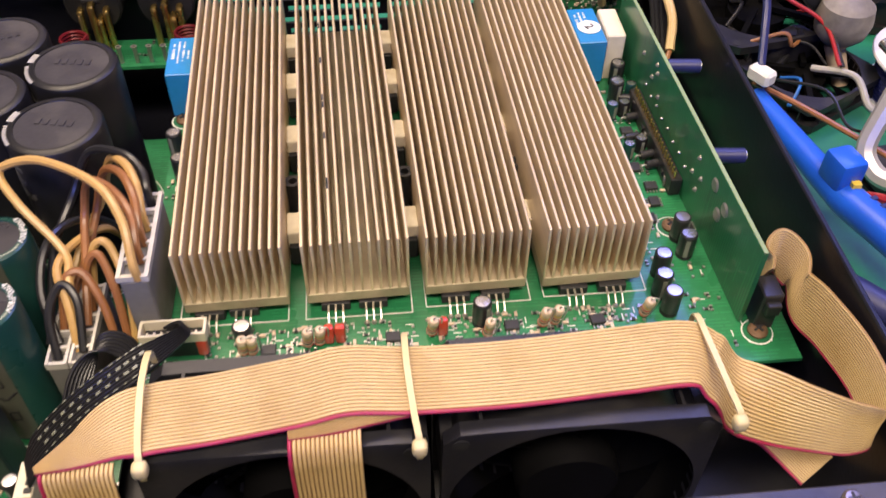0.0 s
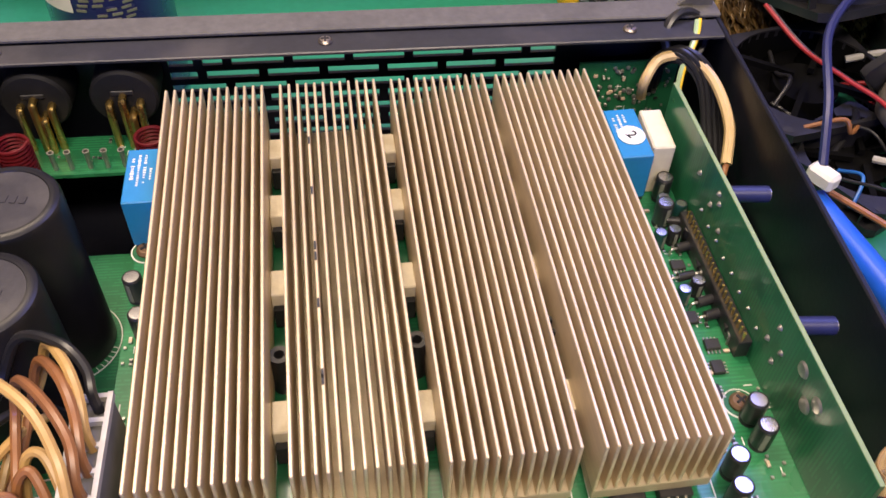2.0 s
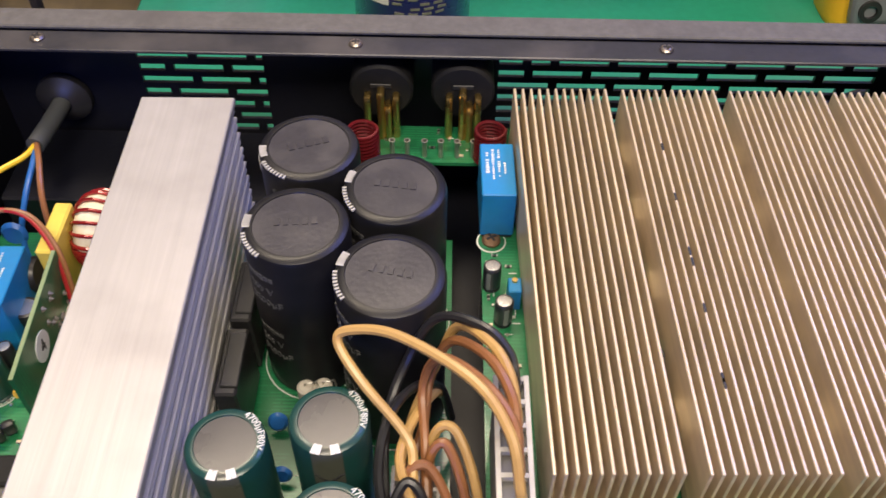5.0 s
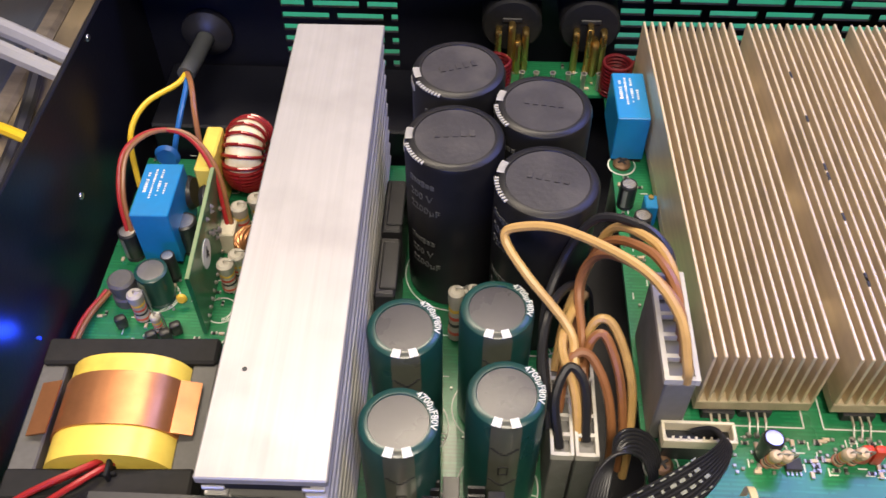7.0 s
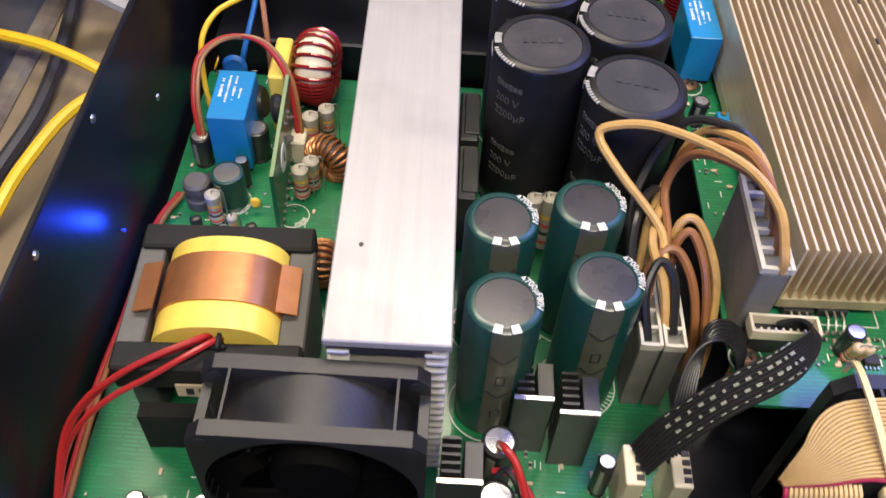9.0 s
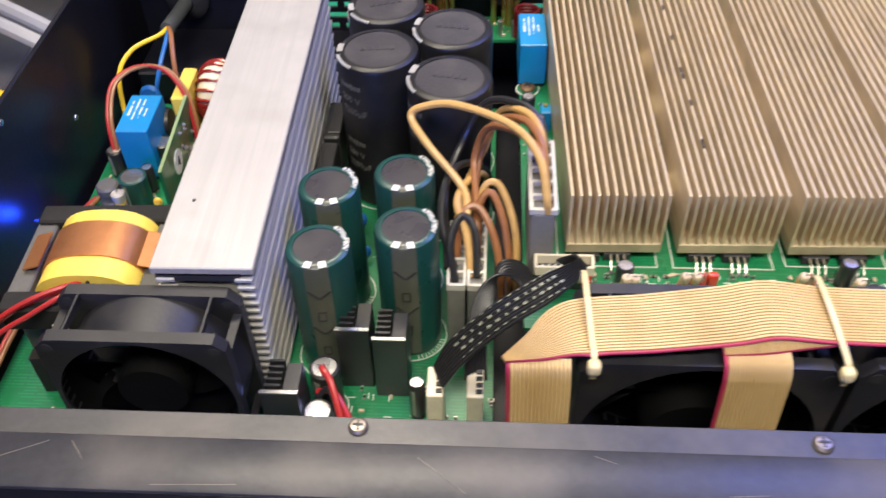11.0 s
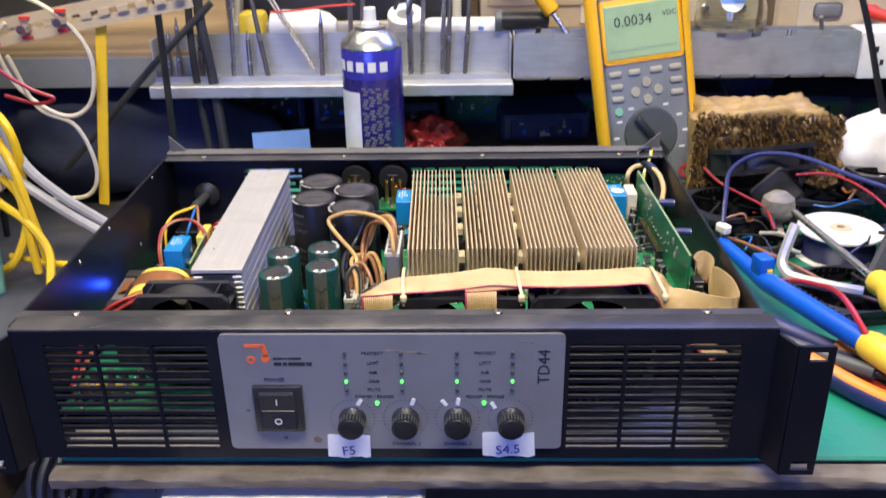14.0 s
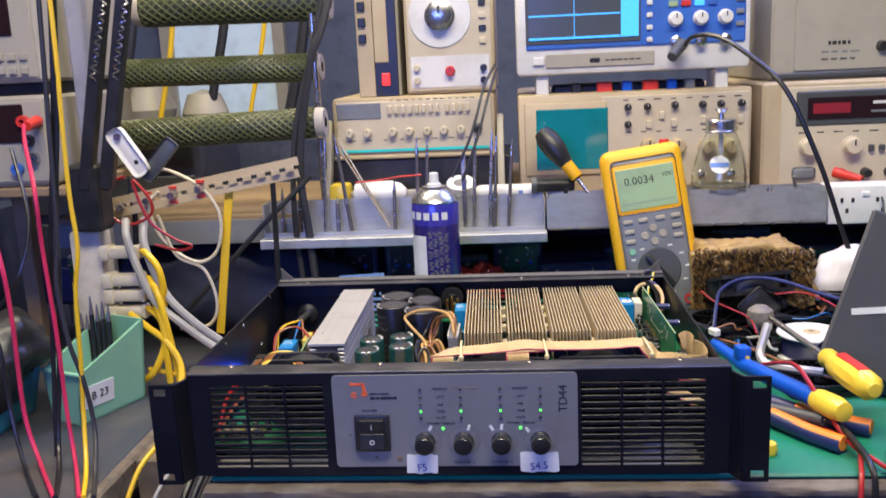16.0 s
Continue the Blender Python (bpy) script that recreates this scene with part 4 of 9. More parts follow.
# ---- fans ----
def case_fan(at, size, depth, label, blades=7, rx=0, rz=0):
    f = thing("cooling_fan", at, label, "fan", "axial fans", rz=rz, rx=rx)
    s, d = size, depth
    bore = s * 0.475

    def flange(y):
        bm = B()
        n = 48
        corner = s * 0.09
        outer, inner = [], []
        for k in range(n):
            a = math.tau * (k + 0.5) / n
            ca, sa = math.cos(a), math.sin(a)
            m = (s / 2) / max(abs(ca), abs(sa))
            x, z = m * ca, m * sa
            lim = s / 2 - corner
            if abs(x) > lim and abs(z) > lim:
                q = Vector((abs(x) - lim, abs(z) - lim)).normalized() * corner
                x, z = math.copysign(lim + q.x, x), math.copysign(lim + q.y, z)
            outer.append((x, z))
            inner.append((bore * ca, bore * sa))
        rings = [[bm.verts.new((x, yy, z)) for x, z in pts] for pts, yy in ((inner, y - 0.0022), (outer, y - 0.0022), (outer, y + 0.0022), (inner, y + 0.0022))]
        for i in range(4):
            p, q = rings[i], rings[(i + 1) % 4]
            for k in range(n):
                j = (k + 1) % n
                bm.faces.new((p[k], p[j], q[j], q[k]))
        bmesh.ops.recalc_face_normals(bm, faces=bm.faces)
        return bm
    for y in (0.0022, d - 0.0022):
        fr = part("flange", flange(y), FANBLACK, f)
        bm = B()
        for a in (-1, 1):
            for b in (-1, 1):
                rod(bm, (a * s * 0.435, y - 0.0024, b * s * 0.435), (a * s * 0.435, y + 0.0024, b * s * 0.435), s * 0.03, n=12)
        tagged(part("screw_hole", bm, CHIP, fr), kind="stuff")
    bm = B()
    lathe(bm, [(bore * 1.035, 0.001), (bore * 1.035, d - 0.001)], n=40, turn=rot("X", -90))
    duct = part("duct", bm, FANBLACK, f)
    # bore, hub, blades and struts carry the painted shade
    part("bore", lathe(B(), [(bore * 1.03, 0.001), (bore, 0.001), (bore, d - 0.001), (bore * 1.03, d - 0.001)], n=40, turn=rot("X", -90)), FANSHADE, duct)
    for a in (-1, 1):
        for b in (-1, 1):
            part("brace", box(B(), (a * s * 0.36, d / 2, b * s * 0.475), (s * 0.012, d - 0.004, s * 0.045)), FANBLACK, f)
            part("brace", box(B(), (a * s * 0.475, d / 2, b * s * 0.36), (s * 0.045, d - 0.004, s * 0.012)), FANBLACK, f)
    bm = B()
    lathe(bm, [(0, 0.003), (s * 0.19, 0.003), (s * 0.205, 0.006), (s * 0.205, d - 0.006), (0, d - 0.006)], n=32, turn=rot("X", -90))
    hub = part("hub", bm, FANSHADE, f)
    for k in range(blades):
        bm = B()
        a0 = k * math.tau / blades
        rows = []
        for i in range(6):
            rr = s * 0.20 + (bore * 0.96 - s * 0.20) * i / 5
            tw = radians(38 - 3 * i)
            row = []
            for j in range(5):
                u = (j / 4 - 0.5) * s * (0.24 + 0.025 * i)
                a = a0 + 0.10 * i + u * math.cos(tw) / rr
                row.append(bm.verts.new((rr * math.cos(a), d * 0.45 + u * math.sin(tw) * 0.8, rr * math.sin(a))))
            rows.append(row)
        for p, q in zip(rows, rows[1:]):
            for j in range(4):
                bm.faces.new((p[j], p[j + 1], q[j + 1], q[j]))
        g = bmesh.ops.solidify(bm, geom=bm.faces[:], thickness=0.0009)
        part("blade", bm, FANSHADE, hub)
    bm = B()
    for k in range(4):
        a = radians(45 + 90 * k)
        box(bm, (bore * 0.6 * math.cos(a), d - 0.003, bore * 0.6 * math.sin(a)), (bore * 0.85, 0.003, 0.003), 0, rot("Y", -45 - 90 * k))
    part("strut", bm, FANSHADE, f)
    return f


case_fan((-0.1300, 0.0535, 0.0515), 0.060, 0.0235, "black plastic sixty millimetre fan at the cooler's end")
case_fan((0.0460, 0.0510, 0.0410), 0.079, 0.0325, "black plastic eighty millimetre fan under the ribbon cable")
case_fan((0.1282, 0.0520, 0.0410), 0.079, 0.0325, "black plastic eighty millimetre fan beside another, under the ribbon cable")


# ---- relays and block capacitors ----
def relay(at, s, label, rz=0, number=""):
    r = thing("relay", at, label, "relay", "blue relays", rz=rz)
    part("cover", box(B(), (0, 0, s[2] / 2 + 0.0008), (s[0], s[1], s[2] - 0.0016), 0.0004), RELAYBLUE, r)
    part("foot", box(B(), (0, 0, 0.0004), (s[0] - 0.001, s[1] - 0.001, 0.0008)), BLACKPL, r)
    bm = B()
    rng = random.Random(4)
    for k, (n, y0) in enumerate(((9, 0.30), (14, 0.36), (12, 0.36), (5, 0.10))):
        for i in range(n):
            if rng.random() < 0.86:
                box(bm, (-s[0] * 0.30 + k * s[0] * 0.17, s[1] * y0 - i * 0.00125, s[2] + 0.0001), (rng.uniform(0.0006, 0.0011) * (1.4 if k == 0 else 1), rng.uniform(0.0004, 0.0009), 0.0002))
    tagged(part("printed_bars", bm, WHITEINK, r), kind="stuff")
    if number:
        st = part("sticker", rod(B(), (0.0006, -0.002, s[2] + 0.0002), (0.0006, -0.002, s[2] + 0.0004), 0.0052, n=28), PAPER, r, "round white sticker")
        part("numeral", moved(lettering(number, 0.0062, 0.0001), pose(0.0006, -0.002, s[2] + 0.0006, 0, 0, -60)), BLACKINK, st)
    return r


relay((-0.0024, 0.2525, 0.047), (0.0124, 0.0272, 0.0228), "blue relay with white print, beside a heat sink", 1)
relay((0.1735, 0.2620, 0.047), (0.0124, 0.0272, 0.0228), "blue relay with a round white numbered sticker", 2, "2")
relay((-0.1855, 0.2205, 0.0135), (0.0150, 0.0285, 0.0290), "blue relay standing on the power supply board", 1)
solo("film_capacitor", box(B(), (0, 0, 0.0115), (0.0085, 0.022, 0.023), 0.0006), IVORY, (0.1852, 0.2635, 0.047), "cream box film capacitor beside a relay", "capacitor")
solo("film_capacitor", box(B(), (0, 0, 0.0150), (0.0068, 0.026, 0.030), 0.0008), YELLOWTAPE, (-0.1700, 0.2440, 0.0135), "yellow box film capacitor", "capacitor")


# ---- small electrolytics ----
def small_cap(at, r=0.0032, h=0.0115, sleeve=BLACKPL, label="small black radial capacitor with a silver top", rz=0):
    c = thing("small_capacitor", at, label, "capacitor", "small capacitors", rz=rz)
    part("sleeve", lathe(B(), [(0, 0), (r, 0), (r, 0.001), (r * 0.93, 0.0014), (r, 0.0019), (r, h - 0.0006), (r * 0.86, h), (r * 0.80, h)], n=20), sleeve, c)
    part("top", lathe(B(), [(r * 0.82, h - 0.0002), (0, h - 0.0001)], n=20), STEEL, c)
    bm = B()
    for k in range(3):
        a = radians(235 + 9 * k)
        box(bm, ((r + 0.00005) * math.cos(a), (r + 0.00005) * math.sin(a), h * 0.5), (0.0002, r * 0.17, h * 0.72), 0, rot("Z", math.degrees(a)))
    part("stripe", bm, CAPSTRIPE, c)
    return c


ZA, ZP = 0.0471, 0.0131
c0 = small_cap((-0.0045, 0.2158, ZA))
for x, y, a in ((-0.0009, 0.2003, 40), (0.1880, 0.1421, 10), (0.1880, 0.1508, 70), (0.1740, 0.1240, 20), (0.1750, 0.1158, 200), (0.1762, 0.1335, 90),
                (0.1832, 0.2359, 40), (0.1866, 0.2490, 0), (0.0285, 0.1130, 15), (0.1088, 0.1165, 60)):
    copy_thing(c0, pose(x, y, ZA, 0, 0, a))
for x, y in ((0.1848, 0.2265), (0.1905, 0.2255), (0.1862, 0.2020), (0.1925, 0.2005)):
    small_cap((x, y, ZA), 0.0026, 0.0072, CAPBLACK, "tiny dark capacitor with a gold-marked silver top", 30)
small_cap((-0.1832, 0.1900, ZP), 0.0063, 0.0170, CAPGREEN, "dark green radial capacitor with a silver top")
small_cap((-0.1770, 0.2165, ZP), 0.0050, 0.0160, BLACKPL, "black radial capacitor with a foil top")
small_cap((-0.1800, 0.2000, ZP), 0.0028, 0.0140)
small_cap((-0.1985, 0.2110, ZP), 0.0040, 0.0150, BLACKPL, "small dark capacitor with a frosted top beside the blue relay")
small_cap((-0.0785, 0.0800, ZP), 0.0055, 0.0240, BLACKPL, "black radial capacitor with a bright top under a red wire")
small_cap((-0.0790, 0.0640, ZP), 0.0055, 0.0200, BLACKPL, "black radial capacitor near the front rail")
small_cap((-0.0455, 0.0775, ZP), 0.0028, 0.0200)

# reclining capacitors on the upright board
for y in (0.2222, 0.1655):
    t = thing("axial_capacitor", (0.1985, y, 0.0745), "dark blue capacitor lying sideways off the upright board", "capacitor", "sideways capacitors")
    part("sleeve", rod(B(), (0, 0, 0), (0.0130, -0.001, 0), 0.0029, n=18), NAVYPL, t)
    part("end", rod(B(), (0.0130, -0.001, 0), (0.0134, -0.001, 0), 0.0024, n=18), STEEL, t)


# ---- resistors ----
def resistor(at, r, h, body, label, lean=(0, 0), lead=True):
    t = thing("resistor", at, label, "resistor", "upright resistors", rx=lean[0], ry=lean[1])
    bd = part("body", lathe(B(), [(0, 0.001), (r * 0.8, 0.001), (r, 0.0018), (r, h * 0.22), (r * 0.88, h * 0.28), (r * 0.88, h * 0.72), (r, h * 0.78), (r, h - 0.0008), (r * 0.7, h), (0, h)], n=16), body, t)
    for z, m in ((0.2, BANDRED), (0.36, CHIP), (0.5, BANDRED), (0.66, BANDGOLD)):
        part("band", lathe(B(), [(r * 0.87, z * h - h * 0.03), (r * 1.01 if z < 0.25 else r * 0.91, z * h - h * 0.03), (r * 1.01 if z < 0.25 else r * 0.91, z * h + h * 0.03), (r * 0.87, z * h + h * 0.03)], n=16), m, bd)
    part("lead", cable(B(), [(0, 0, h - 0.0005), (0, 0, h + 0.0012), (r * 0.8, 0, h + 0.0014), (r * 1.4, 0, h), (r * 1.45, 0, 0)], 0.0003, 6, 5), SOLDER, t)
    return t


for x, y in ((0.0492, 0.1120), (0.0533, 0.1124), (0.0911, 0.1132), (0.1295, 0.1138), (0.1338, 0.1144), (0.1655, 0.1152), (0.1100, 0.1110), (0.0280, 0.1105), (0.0310, 0.1105)):
    resistor((x, y, ZA), 0.0019, 0.0108, RESBEIGE, "small beige banded resistor standing upright", (14, 4))
for x, y, r, h in ((-0.1867, 0.1790, 0.0030, 0.0165), (-0.1790, 0.1735, 0.0020, 0.0105), (-0.1560, 0.1950, 0.0033, 0.0165), (-0.1525, 0.2000, 0.0033, 0.0165),
                   (-0.1560, 0.2240, 0.0034, 0.0180), (-0.1500, 0.2290, 0.0034, 0.0180), (-0.0665, 0.1760, 0.0030, 0.0290), (-0.0607, 0.1768, 0.0030, 0.0290)):
    resistor((x, y, ZP), r, h, RESGREY, "grey power resistor with rings, standing upright")
for x, y in ((-0.0435, 0.0670), (-0.0320, 0.0660), (-0.1960, 0.0450), (-0.1890, 0.0440)):
    resistor((x, y, ZP), 0.0017, 0.0110, RESBEIGE, "beige banded resistor near the front rail", (20, 0))
red0 = solo("film_capacitor", box(B(), (0, 0, 0.0046), (0.0036, 0.0030, 0.0082), 0.0011, seg=2), REDFILM, (0.0150, 0.1112, ZA), "small glossy red dipped film capacitor", "capacitor", "red film capacitors")
for x in (0.0566, 0.0604, 0.0950):
    copy_thing(red0, pose(x, 0.1123, ZA))
solo("disc_capacitor", lathe(B(), [(0, -0.0014), (0.0025, -0.0012), (0.0036, 0), (0.0025, 0.0012), (0, 0.0014)], n=18, turn=rot("X", 55)), BLUEWIRE, (-0.0785, 0.1760, ZP + 0.0055), "small blue disc capacitor", "capacitor", "blue disc capacitors")
solo("disc_capacitor", lathe(B(), [(0, -0.0014), (0.0025, -0.0012), (0.0036, 0), (0.0025, 0.0012), (0, 0.0014)], n=18, turn=rot("X", 70)), BLUEWIRE, (-0.0745, 0.1560, ZP + 0.0055), "small blue disc capacitor beside the green ones", "capacitor", "blue disc capacitors")
solo("disc_capacitor", lathe(B(), [(0, -0.002), (0.004, -0.0016), (0.0055, 0), (0.004, 0.0016), (0, 0.002)], n=18, turn=rot("X", 80)), BLUEWIRE, (-0.1920, 0.2520, ZP + 0.017), "blue disc varistor near the mains wires", "varistor")
solo("disc_capacitor", lathe(B(), [(0, -0.0012), (0.0016, -0.001), (0.0022, 0), (0.0016, 0.001), (0, 0.0012)], n=14, turn=rot("X", 70)), BANDGOLD, (-0.1728, 0.1858, ZP + 0.005), "tiny yellow bead capacitor", "capacitor")

# cement resistors and insulating bushes between the coolers
def cement(x, y):
    t = thing("cement_resistor", (x, y, ZA), "cream cement resistor wedged between two heat sinks", "resistor", "cement resistors", rz=1.6)
    part("block", box(B(), (0, 0, 0.0082), (0.0048, 0.0108, 0.0150), 0.0004), CERAMIC, t)
    part("scorched_end", box(B(), (0, -0.0062, 0.0060), (0.0040, 0.0024, 0.0090), 0.0003), CHIP, t)


for i, xs_ in enumerate((0.0453, 0.0872, 0.1295)):
    for y in (0.2708, 0.2408, 0.2055, 0.1552):
        cement(xs_ - 0.022 * (y - 0.155) * 1.2, y)
    t = solo("insulating_bush", lathe(B(), [(0.0016, 0.004), (0.0016, 0.017), (0.0032, 0.017), (0.0032, 0.0), (0.0016, 0.0)], n=18), BLACKPL, (xs_ - 0.0005, 0.1760 + 0.002 * i, ZA), "dark hollow insulating bush between heat sinks", "bush", "insulating bushes")

# transistor legs in front of the coolers
l0 = thing("power_transistor", (0.0160, 0.1215, ZA), "flat transistor under a heat sink, three bright leads showing", "transistor", "cooled transistors")
part("body", box(B(), (0, 0.0085, 0.0020), (0.0100, 0.0100, 0.0036), 0.0003), CHIP, l0)
for dx in (-0.0025, 0, 0.0025):
    leg = B()
    box(leg, (dx, -0.0012, 0.0022), (0.0005, 0.0034, 0.0006), 0, rot("X", 35))
    box(leg, (dx, 0.0020, 0.0032), (0.0007, 0.0040, 0.0006))
    lathe(leg, [(0.0011, 0), (0.0006, 0.0008), (0, 0.0010)], (dx, -0.0026, 0), 8)
    part("lead", leg, SOLDER, l0)
for x in (0.0275, 0.0590, 0.0720, 0.1010, 0.1150, 0.1430, 0.1570):
    copy_thing(l0, pose(x, 0.1225, ZA))

# ---- surface parts: chips, chip resistors and white print ----
def soic(at, rz=0):
    c = thing("chip", at, "small black integrated circuit with bright legs", "chip", "board chips", rz=rz)
    part("body", box(B(), (0, 0, 0.0010), (0.0050, 0.0040, 0.0016), 0.0002), CHIP, c)
    bm = B()
    for k in range(4):
        for s in (-1, 1):
            box(bm, (-0.0019 + k * 0.00127, s * 0.0026, 0.0004), (0.0005, 0.0014, 0.0005))
    part("legs", bm, SOLDER, c)


for x, y, a in ((0.0362, 0.1100, 0), (0.0780, 0.1120, 0), (0.1190, 0.1135, 0), (0.1490, 0.1135, 5), (0.1850, 0.1790, 0), (0.1835, 0.2140, 0), (0.1840, 0.1700, 90)):
    soic((x, y, ZA), a)
rng = random.Random(11)
kinds = []
for nm, m, s in (("chip_resistor", CHIP, (0.0016, 0.0010, 0.0006)), ("chip_capacitor", RESBEIGE, (0.0018, 0.0011, 0.0009)), ("solder_dot", SOLDER, (0.0010, 0.0010, 0.0007)), ("white_print", WHITEINK, (0.0028, 0.0004, 0.0001))):
    o = part(nm, box(B(), (0, 0, s[2] / 2), s, 0.0001), m, amp_board)
    o.location = (0.185 + 0.001 * len(kinds), 0.12, 0.0001)
    kinds.append(o)
tin = part("chip_end", box(B(), (0, 0, 0.0004), (0.0005, 0.0011, 0.0007)), SOLDER, amp_board)
tin.location = (0.19, 0.122, 0.0001)


def scatter(parent, x0, x1, y0, y1, n):
    for _ in range(n):
        o = kinds[rng.choice((0, 0, 1, 2, 2, 3, 3))]
        x, y, a = rng.uniform(x0, x1), rng.uniform(y0, y1), rng.choice((0, 90))
        twin(o, parent, (x, y, 0.0001), a)
        if o is kinds[0] or o is kinds[1]:
            for s in (-1, 1):
                d = Vector((0.0009 * s, 0)) if a == 0 else Vector((0, 0.0009 * s))
                twin(tin, parent, (x + d.x, y + d.y, 0.0001), a)


scatter(amp_board, 0.014, 0.168, 0.107, 0.1195, 330)
scatter(amp_board, 0.172, 0.195, 0.098, 0.245, 130)
scatter(amp_board, -0.0065, 0.0040, 0.165, 0.235, 34)
scatter(amp_board, -0.055, 0.005, 0.283, 0.299, 20)
scatter(psu_board, -0.2060, -0.150, 0.160, 0.290, 130)
scatter(psu_board, -0.095, -0.015, 0.040, 0.090, 110)
scatter(psu_board, -0.205, -0.165, 0.032, 0.080, 26)
scatter(psu_board, -0.095, -0.030, 0.120, 0.180, 26)
bm = B()
for x, y, w, h in ((0.024, 0.143, 0.037, 0.040), (0.067, 0.143, 0.037, 0.040), (0.109, 0.145, 0.037, 0.040), (0.151, 0.146, 0.037, 0.040), (0.203, 0.16, 0.008, 0.120)):
    for sx in (-1, 1):
        box(bm, (x + sx * w / 2, y, 0.00015), (0.0004, h, 0.0002))
    box(bm, (x, y - h / 2, 0.00015), (w, 0.0004, 0.0002))
tagged(part("outline_print", bm, WHITEINK, amp_board), kind="stuff")
bm = B()
for x, y, r in ((-0.0686, 0.2443, 0.019), (-0.0380, 0.2250, 0.019), (-0.0687, 0.2075, 0.019), (-0.0377, 0.1878, 0.019), (-0.0812, 0.1374, 0.0135), (-0.0533, 0.1456, 0.0135),
                (-0.0804, 0.1053, 0.0135), (-0.0503, 0.1157, 0.0135), (-0.1832, 0.1900, 0.0074), (-0.1580, 0.1845, 0.0060), (-0.0785, 0.0800, 0.0066)):
    for k in range(40):
        a = k * math.tau / 40
        box(bm, (x + r * math.cos(a), y + r * math.sin(a), 0.00015), (0.0004, r * 0.16, 0.0002), 0, rot("Z", math.degrees(a)))
    for k in range(10):
        a = radians(-75 + 7 * k)
        box(bm, (x + (r - 0.001) * math.cos(a), y + (r - 0.001) * math.sin(a), 0.00015), (0.0024, 0.0003, 0.0002), 0, rot("Z", math.degrees(a)))
tagged(part("outline_print", bm, WHITEINK, psu_board), kind="stuff")

# ---- rear sockets, coils and pins ----
for x in (-0.0478, -0.0150):
    s = thing("output_socket", (x, 0.3165, 0.0670), "round black output socket with brass tabs", "socket", "output sockets")
    part("shell", lathe(B(), [(0, 0.0180), (0.0118, 0.0180), (0.0128, 0.0168), (0.0128, 0.0), (0, 0)], n=36, turn=rot("X", 90)), BLACKMATT, s)
    part("recess", box(B(), (0, -0.0184, 0.0035), (0.0085, 0.0008, 0.0020), 0.0003), CHIP, s)
    for dx, z0, dy in ((-0.0055, -0.001, 0), (0.0, 0.002, -0.001), (0.0060, -0.001, 0), (0.0028, -0.005, -0.002)):
        part("pin", cable(B(), [(dx, -0.0175, z0), (dx, -0.0205 + dy, z0), (dx, -0.0212 + dy, z0 - 0.003), (dx, -0.0212 + dy, -0.0200)], 0.0015, 8, 5), GOLDPIN, s)


def coil(at):
    pts = []
    for k in range(109):
        a = k * math.tau / 12
        pts.append((0.0058 * math.cos(a), 0.0058 * math.sin(a), 0.001 + 0.0158 * k / 108))
    solo("air_coil", cable(B(), pts, 0.00075, 6, 2), COILRED, at, "coil of red enamelled copper wire standing upright", "coil", "red coils")


coil((-0.0540, 0.2800, ZA))
coil((-0.0040, 0.2810, ZA))
pin0 = solo("terminal_pin", lathe(B(), [(0.0010, 0), (0.0010, 0.0070), (0.0014, 0.0085), (0.0009, 0.0085), (0.0007, 0.005)], n=10), SOLDER, (-0.0430, 0.2830, ZA), "tinned tubular terminal pin", "pin", "terminal pins")
for x in (-0.0370, -0.0300, -0.0235, -0.0170, -0.0105):
    copy_thing(pin0, pose(x, 0.2830, ZA))
rb = thing("rear_circuit_board", (0.1870, 0.3100, 0.0), "small green board upright against the rear panel, dotted with solder", "circuit board")
part("board", box(B(), (0, 0, 0.0440), (0.0420, 0.0016, 0.0450)), PCBDARK, rb)
for _ in range(110):
    o = kinds[rng.choice((0, 1, 2, 2, 2, 3))]
    q = twin(o, rb, (0, 0, 0))
    q.matrix_basis = pose(rng.uniform(-0.019, 0.019), -0.0009, rng.uniform(0.0320, 0.0640), 90, rng.choice((0, 90)), 0)
bm = B()
for _ in range(40):
    lathe(bm, [(0.0010, 0), (0.0007, 0.0007), (0, 0.0010)], (rng.uniform(-0.019, 0.019), -0.0008, rng.uniform(0.034, 0.065)), 8, rot("X", 90))
part("solder_joints", bm, SOLDER, rb)

# upright board on the amplifier board
ub = thing("upright_circuit_board", (0.1985, 0.1090, 0.0472), "green circuit board standing on edge with a pin header", "circuit board", rz=2.0)
part("board", box(B(), (0, 0.0830, 0.0172), (0.0016, 0.1660, 0.0344)), PCBDARK, ub)
part("pale_edge", box(B(), (0, 0.0830, 0.0345), (0.0014, 0.1660, 0.0005)), BOARDEDGE, ub)
hd = part("pin_header", box(B(), (-0.0032, 0.0950, 0.0040), (0.0046, 0.0600, 0.0080), 0.0003), BLACKPL, ub, "black socket strip")
pin = part("pin", rod(B(), (0, 0, 0), (0, 0, 0.0034), 0.0005, n=6), GOLDPIN, hd)
pin.location = (-0.0040, 0.0665, 0.0080)
for k in range(1, 23):
    twin(pin, hd, (-0.0040, 0.0665 + k * 0.0025, 0.0080))
bm = B()
for k in range(0, 22, 3):
    lathe(bm, [(0.0007, 0), (0.0004, 0.0008), (0, 0.0011)], (-0.0008, 0.0665 + k * 0.0025, 0.0135 + 0.0008 * (k % 2)), 8, rot("Y", -90))
